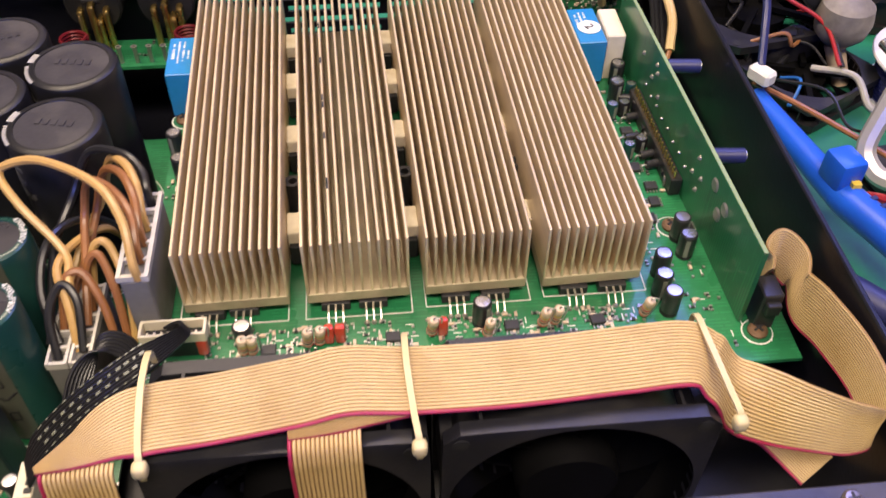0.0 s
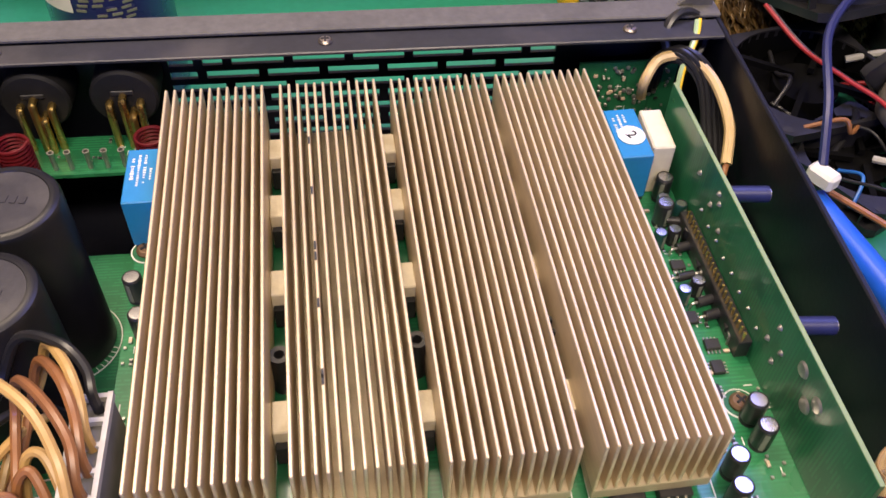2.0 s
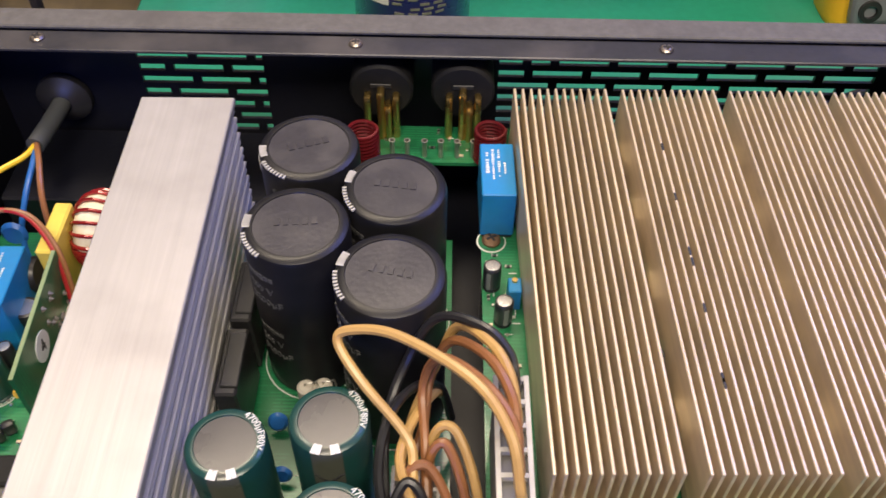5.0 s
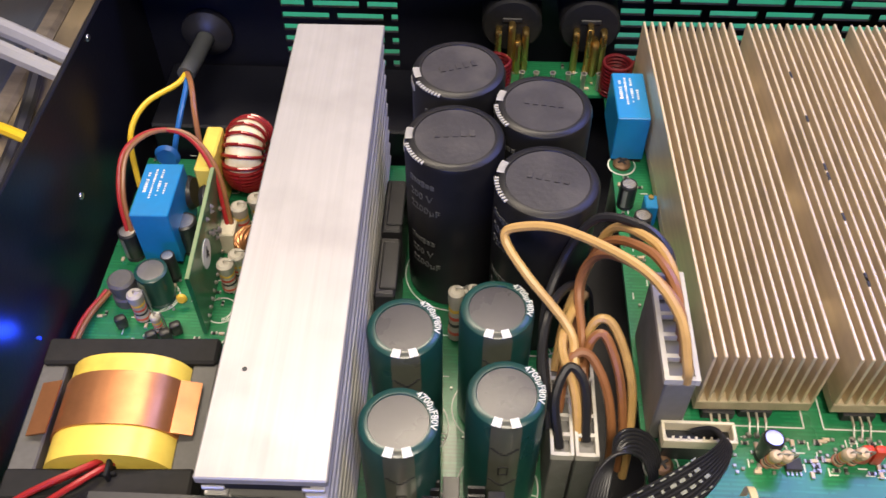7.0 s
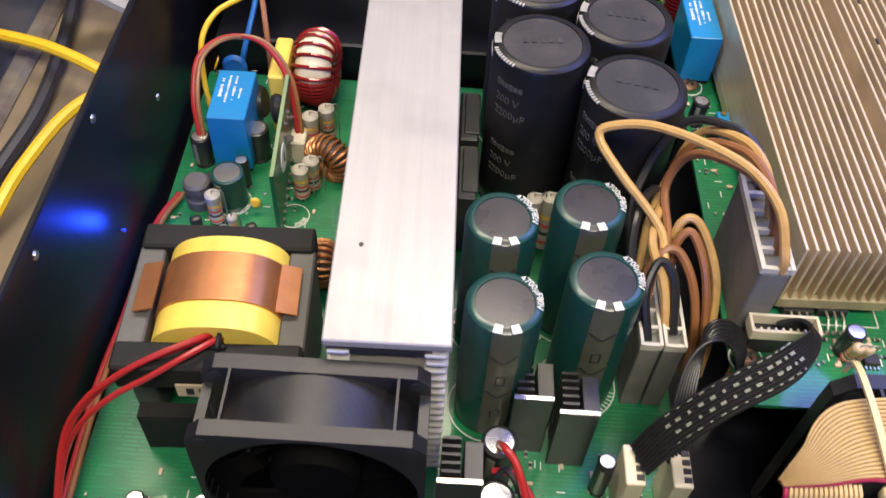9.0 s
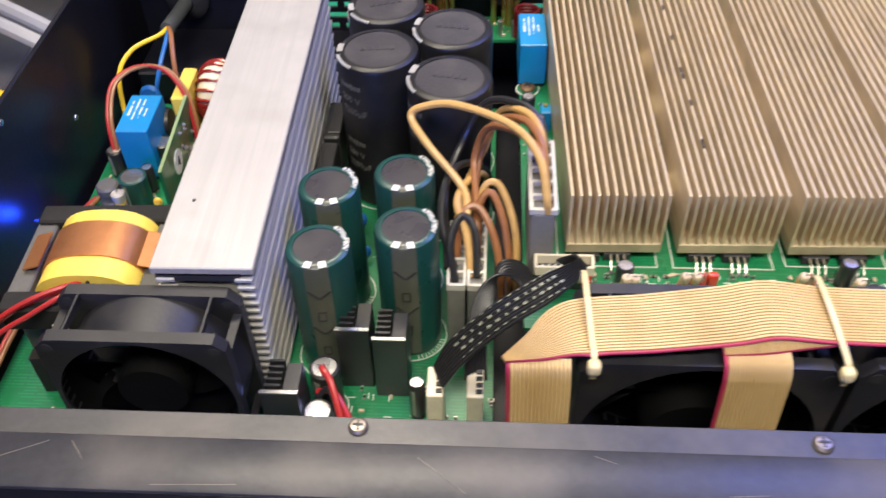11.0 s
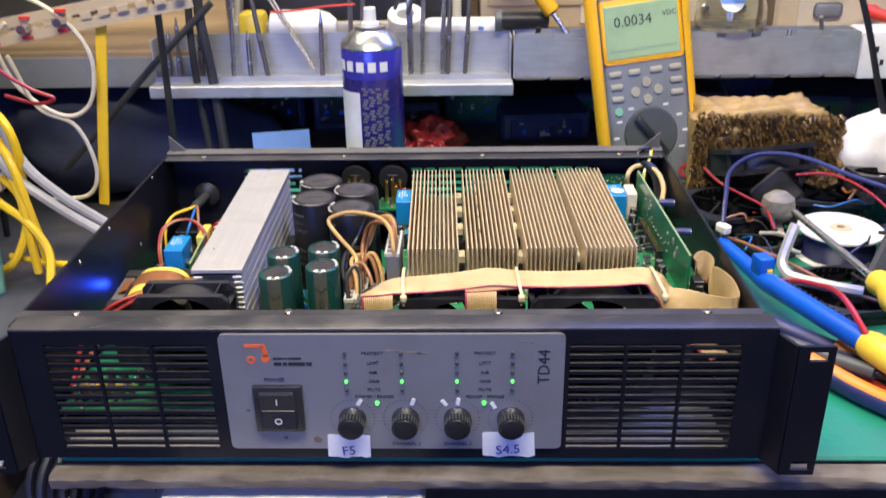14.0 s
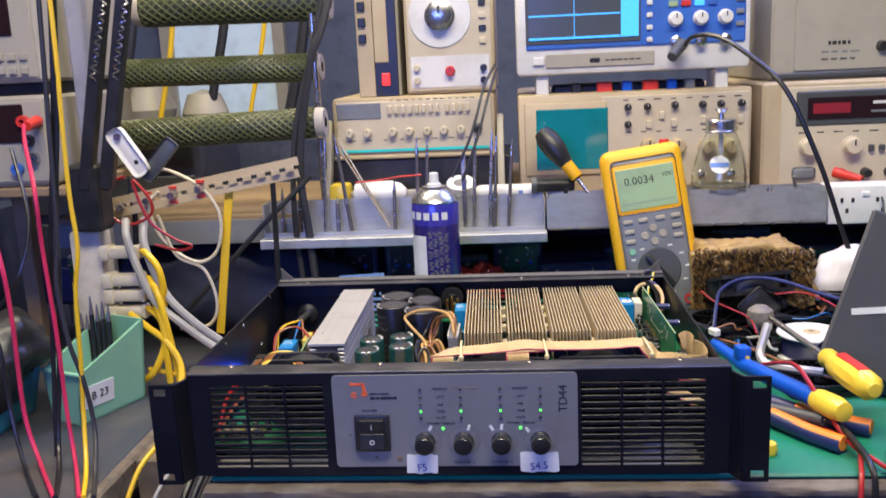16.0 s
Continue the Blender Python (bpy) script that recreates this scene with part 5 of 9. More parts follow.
for y, z in ((0.052, 0.020), (0.057, 0.026), (0.054, 0.013), (0.110, 0.026), (0.115, 0.021), (0.112, 0.029), (0.105, 0.018), (0.128, 0.024), (0.06, 0.017)):
    lathe(bm, [(0.0012, 0), (0.0006, 0.0008), (0, 0.0014)], (-0.0008, y, z), 8, rot("Y", -90))
for y, z in ((0.030, 0.0250), (0.034, 0.0190), (0.041, 0.0270)):
    lathe(bm, [(0.0028, 0), (0.0022, 0.0006), (0, 0.0009)], (-0.0008, y, z), 14, rot("Y", -90))
part("solder_joints", bm, SOLDER, ub)
hs = thing("box_header", (0.2015, 0.1100, 0.0475), "black box header plugged with ribbon cable beside the upright board", "connector")
part("shell", box(B(), (0.0035, 0, 0.0085), (0.0070, 0.0100, 0.0170), 0.0005), BLACKPL, hs)
part("latch", box(B(), (0.0035, -0.0060, 0.0120), (0.0050, 0.0030, 0.0050), 0.0004), BLACKPL, hs)

# diodes lying near the header
for x, y in ((0.1880, 0.1960), (0.1890, 0.1900), (0.1880, 0.2210)):
    d = thing("diode", (x, y, ZA + 0.0030), "black axial diode with bright bent leads", "diode", "axial diodes", rz=12)
    part("body", rod(B(), (-0.0036, 0, 0), (0.0036, 0, 0), 0.0018, n=14), BLACKPL, d)
    part("lead", cable(B(), [(-0.0060, 0, -0.0028), (-0.0056, 0, 0), (-0.0036, 0, 0)], 0.0005, 6, 4), SOLDER, d)
    part("lead", cable(B(), [(0.0060, 0, -0.0028), (0.0056, 0, 0), (0.0036, 0, 0)], 0.0005, 6, 4), SOLDER, d)

for x, y, a in ((0.1905, 0.2125, 80), (0.1870, 0.2330, -10), (0.1918, 0.1850, 75), (0.1835, 0.2065, 10)):
    d = thing("diode", (x, y, ZA + 0.0040), "black axial diode with bright bent leads", "diode", "axial diodes", rz=a)
    part("body", rod(B(), (-0.0030, 0, 0), (0.0030, 0, 0), 0.0016, n=14), BLACKPL, d)
    for q in (-1, 1):
        part("lead", cable(B(), [(q * 0.0058, 0, -0.0038), (q * 0.0054, 0, 0), (q * 0.0030, 0, 0)], 0.0005, 6, 4), SOLDER, d)
for x, y in ((0.1800, 0.1610), (0.1815, 0.1905), (0.1930, 0.1560)):
    soic((x, y, ZA), 90)
for x, y in ((0.1850, 0.2420), (0.1905, 0.2380), (0.1790, 0.2245), (0.1800, 0.1980)):
    small_cap((x, y, ZA), 0.0024, 0.0080, CAPGREEN, "tiny dark green capacitor with a silver top", 50)
trim = thing("trimmer", (0.0030, 0.2085, ZA), "small blue trimmer block beside a heat sink", "trimmer")
part("body", box(B(), (0, 0, 0.0050), (0.0046, 0.0066, 0.0100), 0.0004), RELAYBLUE, trim)
part("screw", rod(B(), (0, 0.0016, 0.0100), (0, 0.0016, 0.0108), 0.0010, n=12), GOLDPIN, trim)

# ---- connectors ----
cn = thing("wire_connector", (-0.0020, 0.1365, ZA), "tall grey connector with a white rim full of tan wires", "connector")
part("body", box(B(), (0, 0, 0.0155), (0.0088, 0.0385, 0.0310), 0.0005), CONGREY, cn)
bm = B()
for sx in (-1, 1):
    box(bm, (sx * 0.0043, 0, 0.0325), (0.0014, 0.0390, 0.0024))
for k in range(6):
    box(bm, (0, -0.0186 + k * 0.00744, 0.0323), (0.0078, 0.0014, 0.0022))
part("rim", bm, CONRIM, cn)
for x in (-0.0325, -0.0250):
    c2 = thing("wire_connector", (x, 0.1262, ZP), "grey connector with a white stepped rim, wires plugged in", "connector")
    part("body", box(B(), (0, 0, 0.0170), (0.0066, 0.0340, 0.0340), 0.0004), CONGREY, c2)
    bm = B()
    for sx in (-1, 1):
        box(bm, (sx * 0.0030, 0, 0.0355), (0.0010, 0.0345, 0.0030))
    for k in range(6):
        box(bm, (0, -0.0166 + k * 0.00664, 0.0352), (0.0052, 0.0012, 0.0028))
    part("rim", bm, CONRIM, c2)
wc = thing("white_header", (0.0065, 0.1135, ZA), "small cream header holding the black flat cable", "connector")
part("base", box(B(), (0, 0, 0.0040), (0.0200, 0.0058, 0.0080), 0.0004), BLACKPL, wc)
bm = B()
for y in (-0.0030, 0.0030):
    box(bm, (0, y, 0.0102), (0.0215, 0.0010, 0.0044), 0.0002)
for k in range(10):
    box(bm, (-0.0100 + k * 0.00222, -0.0024, 0.0104), (0.0006, 0.0012, 0.0040))
for x in (-0.0103, 0.0103):
    box(bm, (x, 0, 0.0102), (0.0010, 0.0050, 0.0044), 0.0002)
part("frame", bm, IVORY, wc, "cream open notched frame")
for x in (-0.0385, -0.0245):
    w2 = thing("white_header", (x, 0.0750, ZP), "tall cream plug standing on the power supply board", "connector", "cream plugs")
    part("housing", box(B(), (0, 0, 0.0120), (0.0058, 0.0130, 0.0240), 0.0004), IVORY, w2)
    bm = B()
    for k in range(4):
        box(bm, (0.0014, -0.0042 + k * 0.0028, 0.0242), (0.0022, 0.0016, 0.0008))
    part("opening", bm, CHIP, w2)
solo("white_header", box(B(), (0, 0, 0.006), (0.007, 0.010, 0.012), 0.0006), IVORY, (-0.1605, 0.2180, ZP), "small cream plug with two wires", "connector")


# ---- wiring ----
def wire(name, pts, r, m, label, category="wire", group=""):
    return solo(name, cable(B(), pts, r, 8, 8), m, (0, 0, 0), label, category, group)


TOP = 0.0805
for m, y, pts in (
        (TANWIRE, 0.1185, [(-0.004, 0.1300, 0.0935), (-0.0135, 0.1440, 0.0965), (-0.0340, 0.1600, 0.0935), (-0.0480, 0.1655, 0.0880), (-0.0515, 0.1640, 0.0840), (-0.0445, 0.1550, 0.0780), (-0.0310, 0.1430, 0.0672), (-0.0290, 0.1330, 0.0620), (-0.0270, 0.1180, 0.0480)]),
        (BROWNWIRE, 0.1260, [(-0.0030, 0.1360, 0.0900), (-0.0110, 0.1480, 0.0905), (-0.0220, 0.1600, 0.0830), (-0.0270, 0.1600, 0.0680), (-0.0260, 0.1440, 0.0600), (-0.0250, 0.1250, 0.0490)]),
        (BROWNWIRE, 0.1335, [(-0.0030, 0.1440, 0.0900), (-0.0090, 0.1560, 0.0900), (-0.0190, 0.1680, 0.0800), (-0.0250, 0.1660, 0.0640), (-0.0270, 0.1520, 0.0580), (-0.0330, 0.1330, 0.0490)]),
        (TANWIRE, 0.1405, [(-0.0030, 0.1500, 0.0900), (-0.0080, 0.1600, 0.0905), (-0.0170, 0.1720, 0.0820), (-0.0230, 0.1700, 0.0660), (-0.0300, 0.1560, 0.0580), (-0.0340, 0.1390, 0.0490)]),
        (BLACKWIRE, 0.1520, [(-0.0030, 0.1590, 0.0880), (-0.0100, 0.1660, 0.0900), (-0.0230, 0.1720, 0.0860), (-0.0320, 0.1680, 0.0700), (-0.0380, 0.1500, 0.0600), (-0.0360, 0.1180, 0.0490)])):
    wire("power_wire", [(-0.0005, y - 0.0005, TOP - 0.002), (-0.0012, y + 0.001, TOP + 0.004)] + pts, 0.0015, m, {TANWIRE: "thick tan wire looping between two connectors", BROWNWIRE: "thick brown wire looping between two connectors", BLACKWIRE: "thick black wire looping between two connectors"}[m], "wire", "power wires")
for m, pts in ((BROWNWIRE, [(-0.0250, 0.1330, 0.0480), (-0.0245, 0.1400, 0.0620), (-0.0200, 0.1420, 0.0660), (-0.0150, 0.1330, 0.0580), (-0.0125, 0.1230, 0.0430), (-0.0120, 0.1180, 0.0250)]),
               (TANWIRE, [(-0.0255, 0.1390, 0.0480), (-0.0230, 0.1470, 0.0640), (-0.0170, 0.1460, 0.0660), (-0.0110, 0.1330, 0.0560), (-0.0100, 0.1220, 0.0400), (-0.0100, 0.1170, 0.0220)]),
               (BROWNWIRE, [(-0.0330, 0.1250, 0.0480), (-0.0310, 0.1340, 0.0620), (-0.0250, 0.1360, 0.0640), (-0.0190, 0.1290, 0.0560), (-0.0160, 0.1210, 0.0420), (-0.0150, 0.1170, 0.0230)]),
               (TANWIRE, [(-0.0270, 0.1160, 0.0470), (-0.0290, 0.1260, 0.0580), (-0.0330, 0.1370, 0.0650), (-0.0300, 0.1500, 0.0640), (-0.0240, 0.1650, 0.0560), (-0.0210, 0.1750, 0.0400)]),
               (BLACKWIRE, [(-0.0330, 0.1130, 0.0470), (-0.0350, 0.1230, 0.0580), (-0.0310, 0.1310, 0.0640), (-0.0260, 0.1270, 0.0600), (-0.0250, 0.1150, 0.0480)]),
               (BLACKWIRE, [(-0.0335, 0.1190, 0.0480), (-0.0390, 0.1330, 0.0600), (-0.0370, 0.1480, 0.0680), (-0.0300, 0.1620, 0.0640), (-0.0220, 0.1700, 0.0520), (-0.0180, 0.1720, 0.0300)])):
    wire("power_wire", pts, 0.0015, m, {TANWIRE: "thick tan wire curling into a lower connector", BROWNWIRE: "thick brown wire curling into a lower connector", BLACKWIRE: "thick black wire curling into a lower connector"}[m], "wire", "power wires")


def flat_cable(name, pts, sides, width, n, m, label, edge=None, edge_side=-1, grooves=0.0006, web=None):
    """A flat cable of n moulded wires: pts is its middle line, sides the way its width runs at each point."""
    t = thing(name, (0, 0, 0), label, "ribbon cable" if edge else "flat cable")
    line = spline(pts, 10)
    sd = spline(sides, 10)

    def sheet(i0, i1):
        bm = B()
        rings = []
        for k, c in enumerate(line):
            d = (line[min(k + 1, len(line) - 1)] - line[max(k - 1, 0)]).normalized()
            f = min(1.0, sd[k].length)
            s = (sd[k] - d * sd[k].dot(d)).normalized()
            up = d.cross(s)
            top, low = [], []
            for i in range(i0, i1):
                for a, b in ((-1.0, 0.12), (-0.70, 0.70), (0, 1.0), (0.70, 0.70)):
                    o = ((i + 0.5 + a * 0.5) / n - 0.5) * width * f
                    top.append(bm.verts.new(c + s * o + up * b * grooves))
                    low.append(bm.verts.new(c + s * o - up * b * grooves))
            o = (i1 / n - 0.5) * width * f
            top.append(bm.verts.new(c + s * o))
            rings.append(top + low[::-1])
        for p, q in zip(rings, rings[1:]):
            for k in range(len(p)):
                j = (k + 1) % len(p)
                f = bm.faces.new((p[k], p[j], q[j], q[k]))
                # faces nearest each groove take the second, darker material
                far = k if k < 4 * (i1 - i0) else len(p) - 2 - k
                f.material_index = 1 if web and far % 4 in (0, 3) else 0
        bmesh.ops.recalc_face_normals(bm, faces=bm.faces)
        return bm
    e0 = 1 if edge and edge_side < 0 else 0
    e1 = n - 1 if edge and edge_side > 0 else n
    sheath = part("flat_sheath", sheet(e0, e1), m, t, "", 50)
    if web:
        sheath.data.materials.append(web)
    if edge:
        wire_edge = part("marked_edge_wire", sheet(0, 1) if e0 else sheet(n - 1, n), edge, t, "magenta edge wire", 50)
        wire_edge.data.materials.append(edge)
    return t


RIB = dict(edge=RIBBONRED, grooves=0.00062, web=RIBBONGROOVE)
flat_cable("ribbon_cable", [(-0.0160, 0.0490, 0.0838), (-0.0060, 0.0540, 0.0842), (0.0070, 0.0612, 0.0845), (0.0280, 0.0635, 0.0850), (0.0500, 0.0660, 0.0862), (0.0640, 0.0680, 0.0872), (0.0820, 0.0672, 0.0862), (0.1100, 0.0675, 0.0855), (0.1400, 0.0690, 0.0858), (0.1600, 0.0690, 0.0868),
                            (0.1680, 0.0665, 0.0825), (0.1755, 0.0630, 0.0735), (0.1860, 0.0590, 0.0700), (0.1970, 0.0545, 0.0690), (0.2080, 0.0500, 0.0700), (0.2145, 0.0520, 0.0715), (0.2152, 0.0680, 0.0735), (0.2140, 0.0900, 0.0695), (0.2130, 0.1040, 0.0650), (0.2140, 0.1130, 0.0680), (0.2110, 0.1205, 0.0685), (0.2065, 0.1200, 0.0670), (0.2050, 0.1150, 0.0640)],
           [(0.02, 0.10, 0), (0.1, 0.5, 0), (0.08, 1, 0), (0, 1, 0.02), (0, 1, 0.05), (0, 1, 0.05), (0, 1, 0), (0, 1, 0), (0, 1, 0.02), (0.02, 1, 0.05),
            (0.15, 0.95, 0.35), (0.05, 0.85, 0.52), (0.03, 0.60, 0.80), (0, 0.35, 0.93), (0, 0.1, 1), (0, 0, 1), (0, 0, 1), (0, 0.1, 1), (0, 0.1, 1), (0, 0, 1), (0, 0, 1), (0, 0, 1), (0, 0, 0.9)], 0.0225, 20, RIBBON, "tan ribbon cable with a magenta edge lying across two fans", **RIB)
flat_cable("ribbon_cable", [(-0.0058, 0.0500, 0.0835), (-0.0058, 0.0470, 0.0822), (-0.0056, 0.0450, 0.0760), (-0.0054, 0.0430, 0.0650), (-0.0050, 0.0400, 0.0450), (-0.0050, 0.0360, 0.0300)],
           [(1, 0, 0)] * 6, 0.0190, 16, RIBBON, "tan ribbon cable folded down between the fan and the front rail", **RIB)
flat_cable("ribbon_cable", [(0.0575, 0.0560, 0.0842), (0.0575, 0.0505, 0.0836), (0.0575, 0.0480, 0.0800), (0.0575, 0.0470, 0.0740), (0.0575, 0.0440, 0.0480), (0.0575, 0.0380, 0.0300)],
           [(1, 0, 0)] * 6, 0.0195, 16, RIBBON, "second tan ribbon cable dropping in front of a fan", **RIB)
flat_cable("ribbon_cable", [(0.0480, 0.0535, 0.0846), (0.0600, 0.0555, 0.0850), (0.0740, 0.0578, 0.0850), (0.0900, 0.0600, 0.0846)],
           [(0, 0.16, 0.02), (0, 0.28, 0.03), (0, 0.26, 0.03), (0, 0.2, 0.02)], 0.0195, 16, RIBBON, "folded length of ribbon cable under another", **RIB)
flat_cable("ribbon_cable", [(0.1900, 0.0780, 0.0400), (0.2000, 0.0700, 0.0380), (0.2090, 0.0560, 0.0360)], [(0.6, 1, 0), (0.6, 1, 0), (0.7, 1, 0)], 0.0170, 18, RIBBON, "lower tan ribbon cable in the shade under the board", **RIB)

# black flat cable with white printing
SIG = [(0.0075, 0.1132, 0.0570), (0.0105, 0.1120, 0.0620), (0.0118, 0.1065, 0.0650), (0.0065, 0.0985, 0.0680), (-0.0030, 0.0910, 0.0675), (-0.0175, 0.0850, 0.0600), (-0.0310, 0.0790, 0.0490), (-0.0375, 0.0755, 0.0390)]
fc = flat_cable("signal_cable", SIG,
                [(-0.85, 0.15, 0), (-0.30, 0.20, 0.1), (-0.25, 0.30, 0.15), (-0.35, 0.55, 0.2), (-0.45, 0.85, 0.2), (-0.4, 0.9, 0.2), (-0.4, 0.9, 0.2), (-0.3, 1, 0)], 0.0108, 9, BLACKWIRE, "black flat signal cable with white printed dashes", grooves=0.0007)
fc2 = flat_cable("signal_cable", [(-0.0245, 0.0775, 0.0350), (-0.0245, 0.0890, 0.0450), (-0.0215, 0.1010, 0.0540), (-0.0150, 0.1090, 0.0585), (-0.0085, 0.1090, 0.0560), (-0.0055, 0.1040, 0.0490), (-0.0060, 0.0980, 0.0400)],
                 [(0.9, 0.4, 0), (0.8, 0.55, 0), (0.65, 0.75, 0), (0.5, 0.85, 0.1), (0.4, 0.9, 0.1), (0.4, 0.9, 0), (0.4, 0.9, 0)], 0.0085, 7, BLACKWIRE, "black flat signal cable looping upright beside the header", grooves=0.0007)
line, sd = spline(SIG, 10)[32:62], Vector((-0.43, 0.88, 0.2)).normalized()
bm = B()
for i, o in enumerate((-0.0045, -0.0018, 0.0010, 0.0037)):
    for k in range(2 + i % 2, len(line) - 2, 2):
        d = (line[k + 1] - line[k]).normalized()
        up = d.cross(sd).normalized()
        up = up if up.z > 0 else -up
        s = up.cross(d)
        m = Matrix((d, s, up)).transposed()
        box(bm, line[k] + s * o + up * 0.0008, (0.0017 if (k + i) % 3 else 0.0009, 0.0009 if i in (1, 2) else 0.0004, 0.0002), 0, m)
part("dash_print", bm, CAPSTRIPE, fc)

# cable ties round the ribbon
for x, dx in ((0.0090, 0.0012), (0.0805, 0.0018), (0.1662, 0.0030)):
    t = thing("cable_tie", (x, 0, 0), "yellowed nylon cable tie round the ribbon cable", "cable tie", "ribbon ties")
    bm = B()
    rows = []
    for p in spline([(0, 0.0840, 0.0800), (0, 0.0825, 0.0868), (0, 0.0700, 0.0888), (dx * 0.5, 0.0560, 0.0872), (dx, 0.0490, 0.0845), (dx, 0.0475, 0.0780)], 6):
        rows.append([bm.verts.new(p + Vector((a * 0.0009, 0, b * 0.0004))) for a, b in ((-1, -1), (1, -1), (1, 1), (-1, 1))])
    for p, q in zip(rows, rows[1:]):
        for k in range(4):
            bm.faces.new((p[k], p[(k + 1) % 4], q[(k + 1) % 4], q[k]))
    bm.faces.new(rows[0][::-1])
    bm.faces.new(rows[-1])
    bmesh.ops.recalc_face_normals(bm, faces=bm.faces)
    part("strap", bm, NYLON, t)
    part("head", box(B(), (dx, 0.0480, 0.0825), (0.0042, 0.0040, 0.0048), 0.0014, seg=3), NYLON, t)

# ---- transformer ----
tf = thing("transformer", (-0.1660, 0.1120, ZP), "ferrite transformer wrapped in yellow tape and a copper band", "transformer", rz=2.5)
part("maker_label", box(B(), (0.0020, -0.0281, 0.0360), (0.0220, 0.0006, 0.0060)), BEIGE, tf, "tan label under the front flange")
bm = B()
for k in range(5):
    box(bm, (-0.0050 + 0.0034 * k, -0.0285, 0.0360), (0.0016 if k else 0.0022, 0.0004, 0.0030))
part("label_bars", bm, BLACKINK, tf)
bm = B()
box(bm, (0.0035, -0.0182, 0.0468), (0.0012, 0.0080, 0.0060), 0.0003)
box(bm, (-0.0020, -0.0200, 0.0462), (0.0150, 0.0012, 0.0030), 0.0004)
part("bobbin_lug", bm, BLACKMATT, tf)
for y in (-0.0225, 0.0225):
    bb = part("bobbin_flange", box(B(), (0, y, 0.0405), (0.0540, 0.0095, 0.0110), 0.0008), BLACKMATT, tf, "black moulded bobbin end")
    part("foot", box(B(), (0, y * 1.15, 0.0100), (0.0480, 0.0050, 0.0200)), BLACKMATT, tf)
for x in (-0.0235, 0.0235):
    part("core_leg", box(B(), (x, 0, 0.0240), (0.0080, 0.0380, 0.0400), 0.0006), FERRITE, tf)


def dome(x0, w, h, y0, y1, z0):
    bm = B()
    n = 18
    rows = []
    for y in (y0, y1):
        row = []
        for k in range(n + 1):
            a = math.pi * k / n
            cx = -math.cos(a)
            row.append(bm.verts.new((x0 + w / 2 * math.copysign(abs(cx) ** 0.8, cx), y, z0 + h * math.sin(a) ** 0.75)))
        rows.append(row)
    for k in range(n):
        bm.faces.new((rows[0][k], rows[0][k + 1], rows[1][k + 1], rows[1][k]))
    bm.faces.new(rows[0][::-1])
    bm.faces.new(rows[1])
    bmesh.ops.recalc_face_normals(bm, faces=bm.faces)
    return bm


part("winding", dome(0.001, 0.0390, 0.0175, -0.0170, 0.0170, 0.0350), YELLOWTAPE, tf, "winding under glossy yellow tape")
part("copper_band", dome(0.001, 0.0402, 0.0182, -0.0075, 0.0105, 0.0350), COPPER, tf, "bare copper band")
for s in (-1, 1):
    part("band_end", box(B(), (s * 0.0212, 0.0015, 0.0464), (0.0064, 0.0178, 0.0006), 0, rot("Y", s * 16)), COPPER, tf)
for pts in ([(-0.1640, 0.0965, 0.0600), (-0.1665, 0.0930, 0.0630), (-0.1720, 0.0890, 0.0640), (-0.1800, 0.0850, 0.0625), (-0.1895, 0.0810, 0.0580), (-0.1990, 0.0770, 0.0500), (-0.2060, 0.0700, 0.0380), (-0.2070, 0.0500, 0.0200)],
            [(-0.1610, 0.0965, 0.0590), (-0.1640, 0.0920, 0.0620), (-0.1700, 0.0865, 0.0625), (-0.1792, 0.0815, 0.0590), (-0.1900, 0.0770, 0.0540), (-0.2000, 0.0720, 0.0450), (-0.2060, 0.0650, 0.0320), (-0.2060, 0.0460, 0.0180)],
            [(-0.1655, 0.0965, 0.0585), (-0.1690, 0.0925, 0.0610), (-0.1750, 0.0885, 0.0615), (-0.1840, 0.0850, 0.0590), (-0.1940, 0.0800, 0.0530), (-0.2030, 0.0740, 0.0430), (-0.2070, 0.0640, 0.0300), (-0.2070, 0.0440, 0.0180)]):
    wire("transformer_lead", pts, 0.00095, REDWIRE, "crimson wire leaving the transformer", "wire", "transformer leads")
for dx, m in ((0, REDWIRE), (0.0017, BROWNWIRE)):
    wire("side_wire", [(-0.2040 + dx, 0.1900, 0.0160), (-0.2085 + dx, 0.1700, 0.0180), (-0.2080 + dx, 0.1300, 0.0200), (-0.2085 + dx, 0.0950, 0.0220), (-0.2080 + dx, 0.0500, 0.0180)], 0.0010, m, "thin wire running along the case side", "wire", "side wires")
    wire("arched_wire", [(-0.1985 + dx, 0.2110, 0.0270), (-0.2010 + dx, 0.2200, 0.0400), (-0.2000 + dx, 0.2330, 0.0500), (-0.1900 + dx, 0.2410, 0.0540), (-0.1760 + dx, 0.2400, 0.0530), (-0.1650 + dx, 0.2300, 0.0440), (-0.1605 + dx, 0.2190, 0.0240)], 0.0010, m, "red and brown wire pair arching over the relay", "wire", "arched wires")

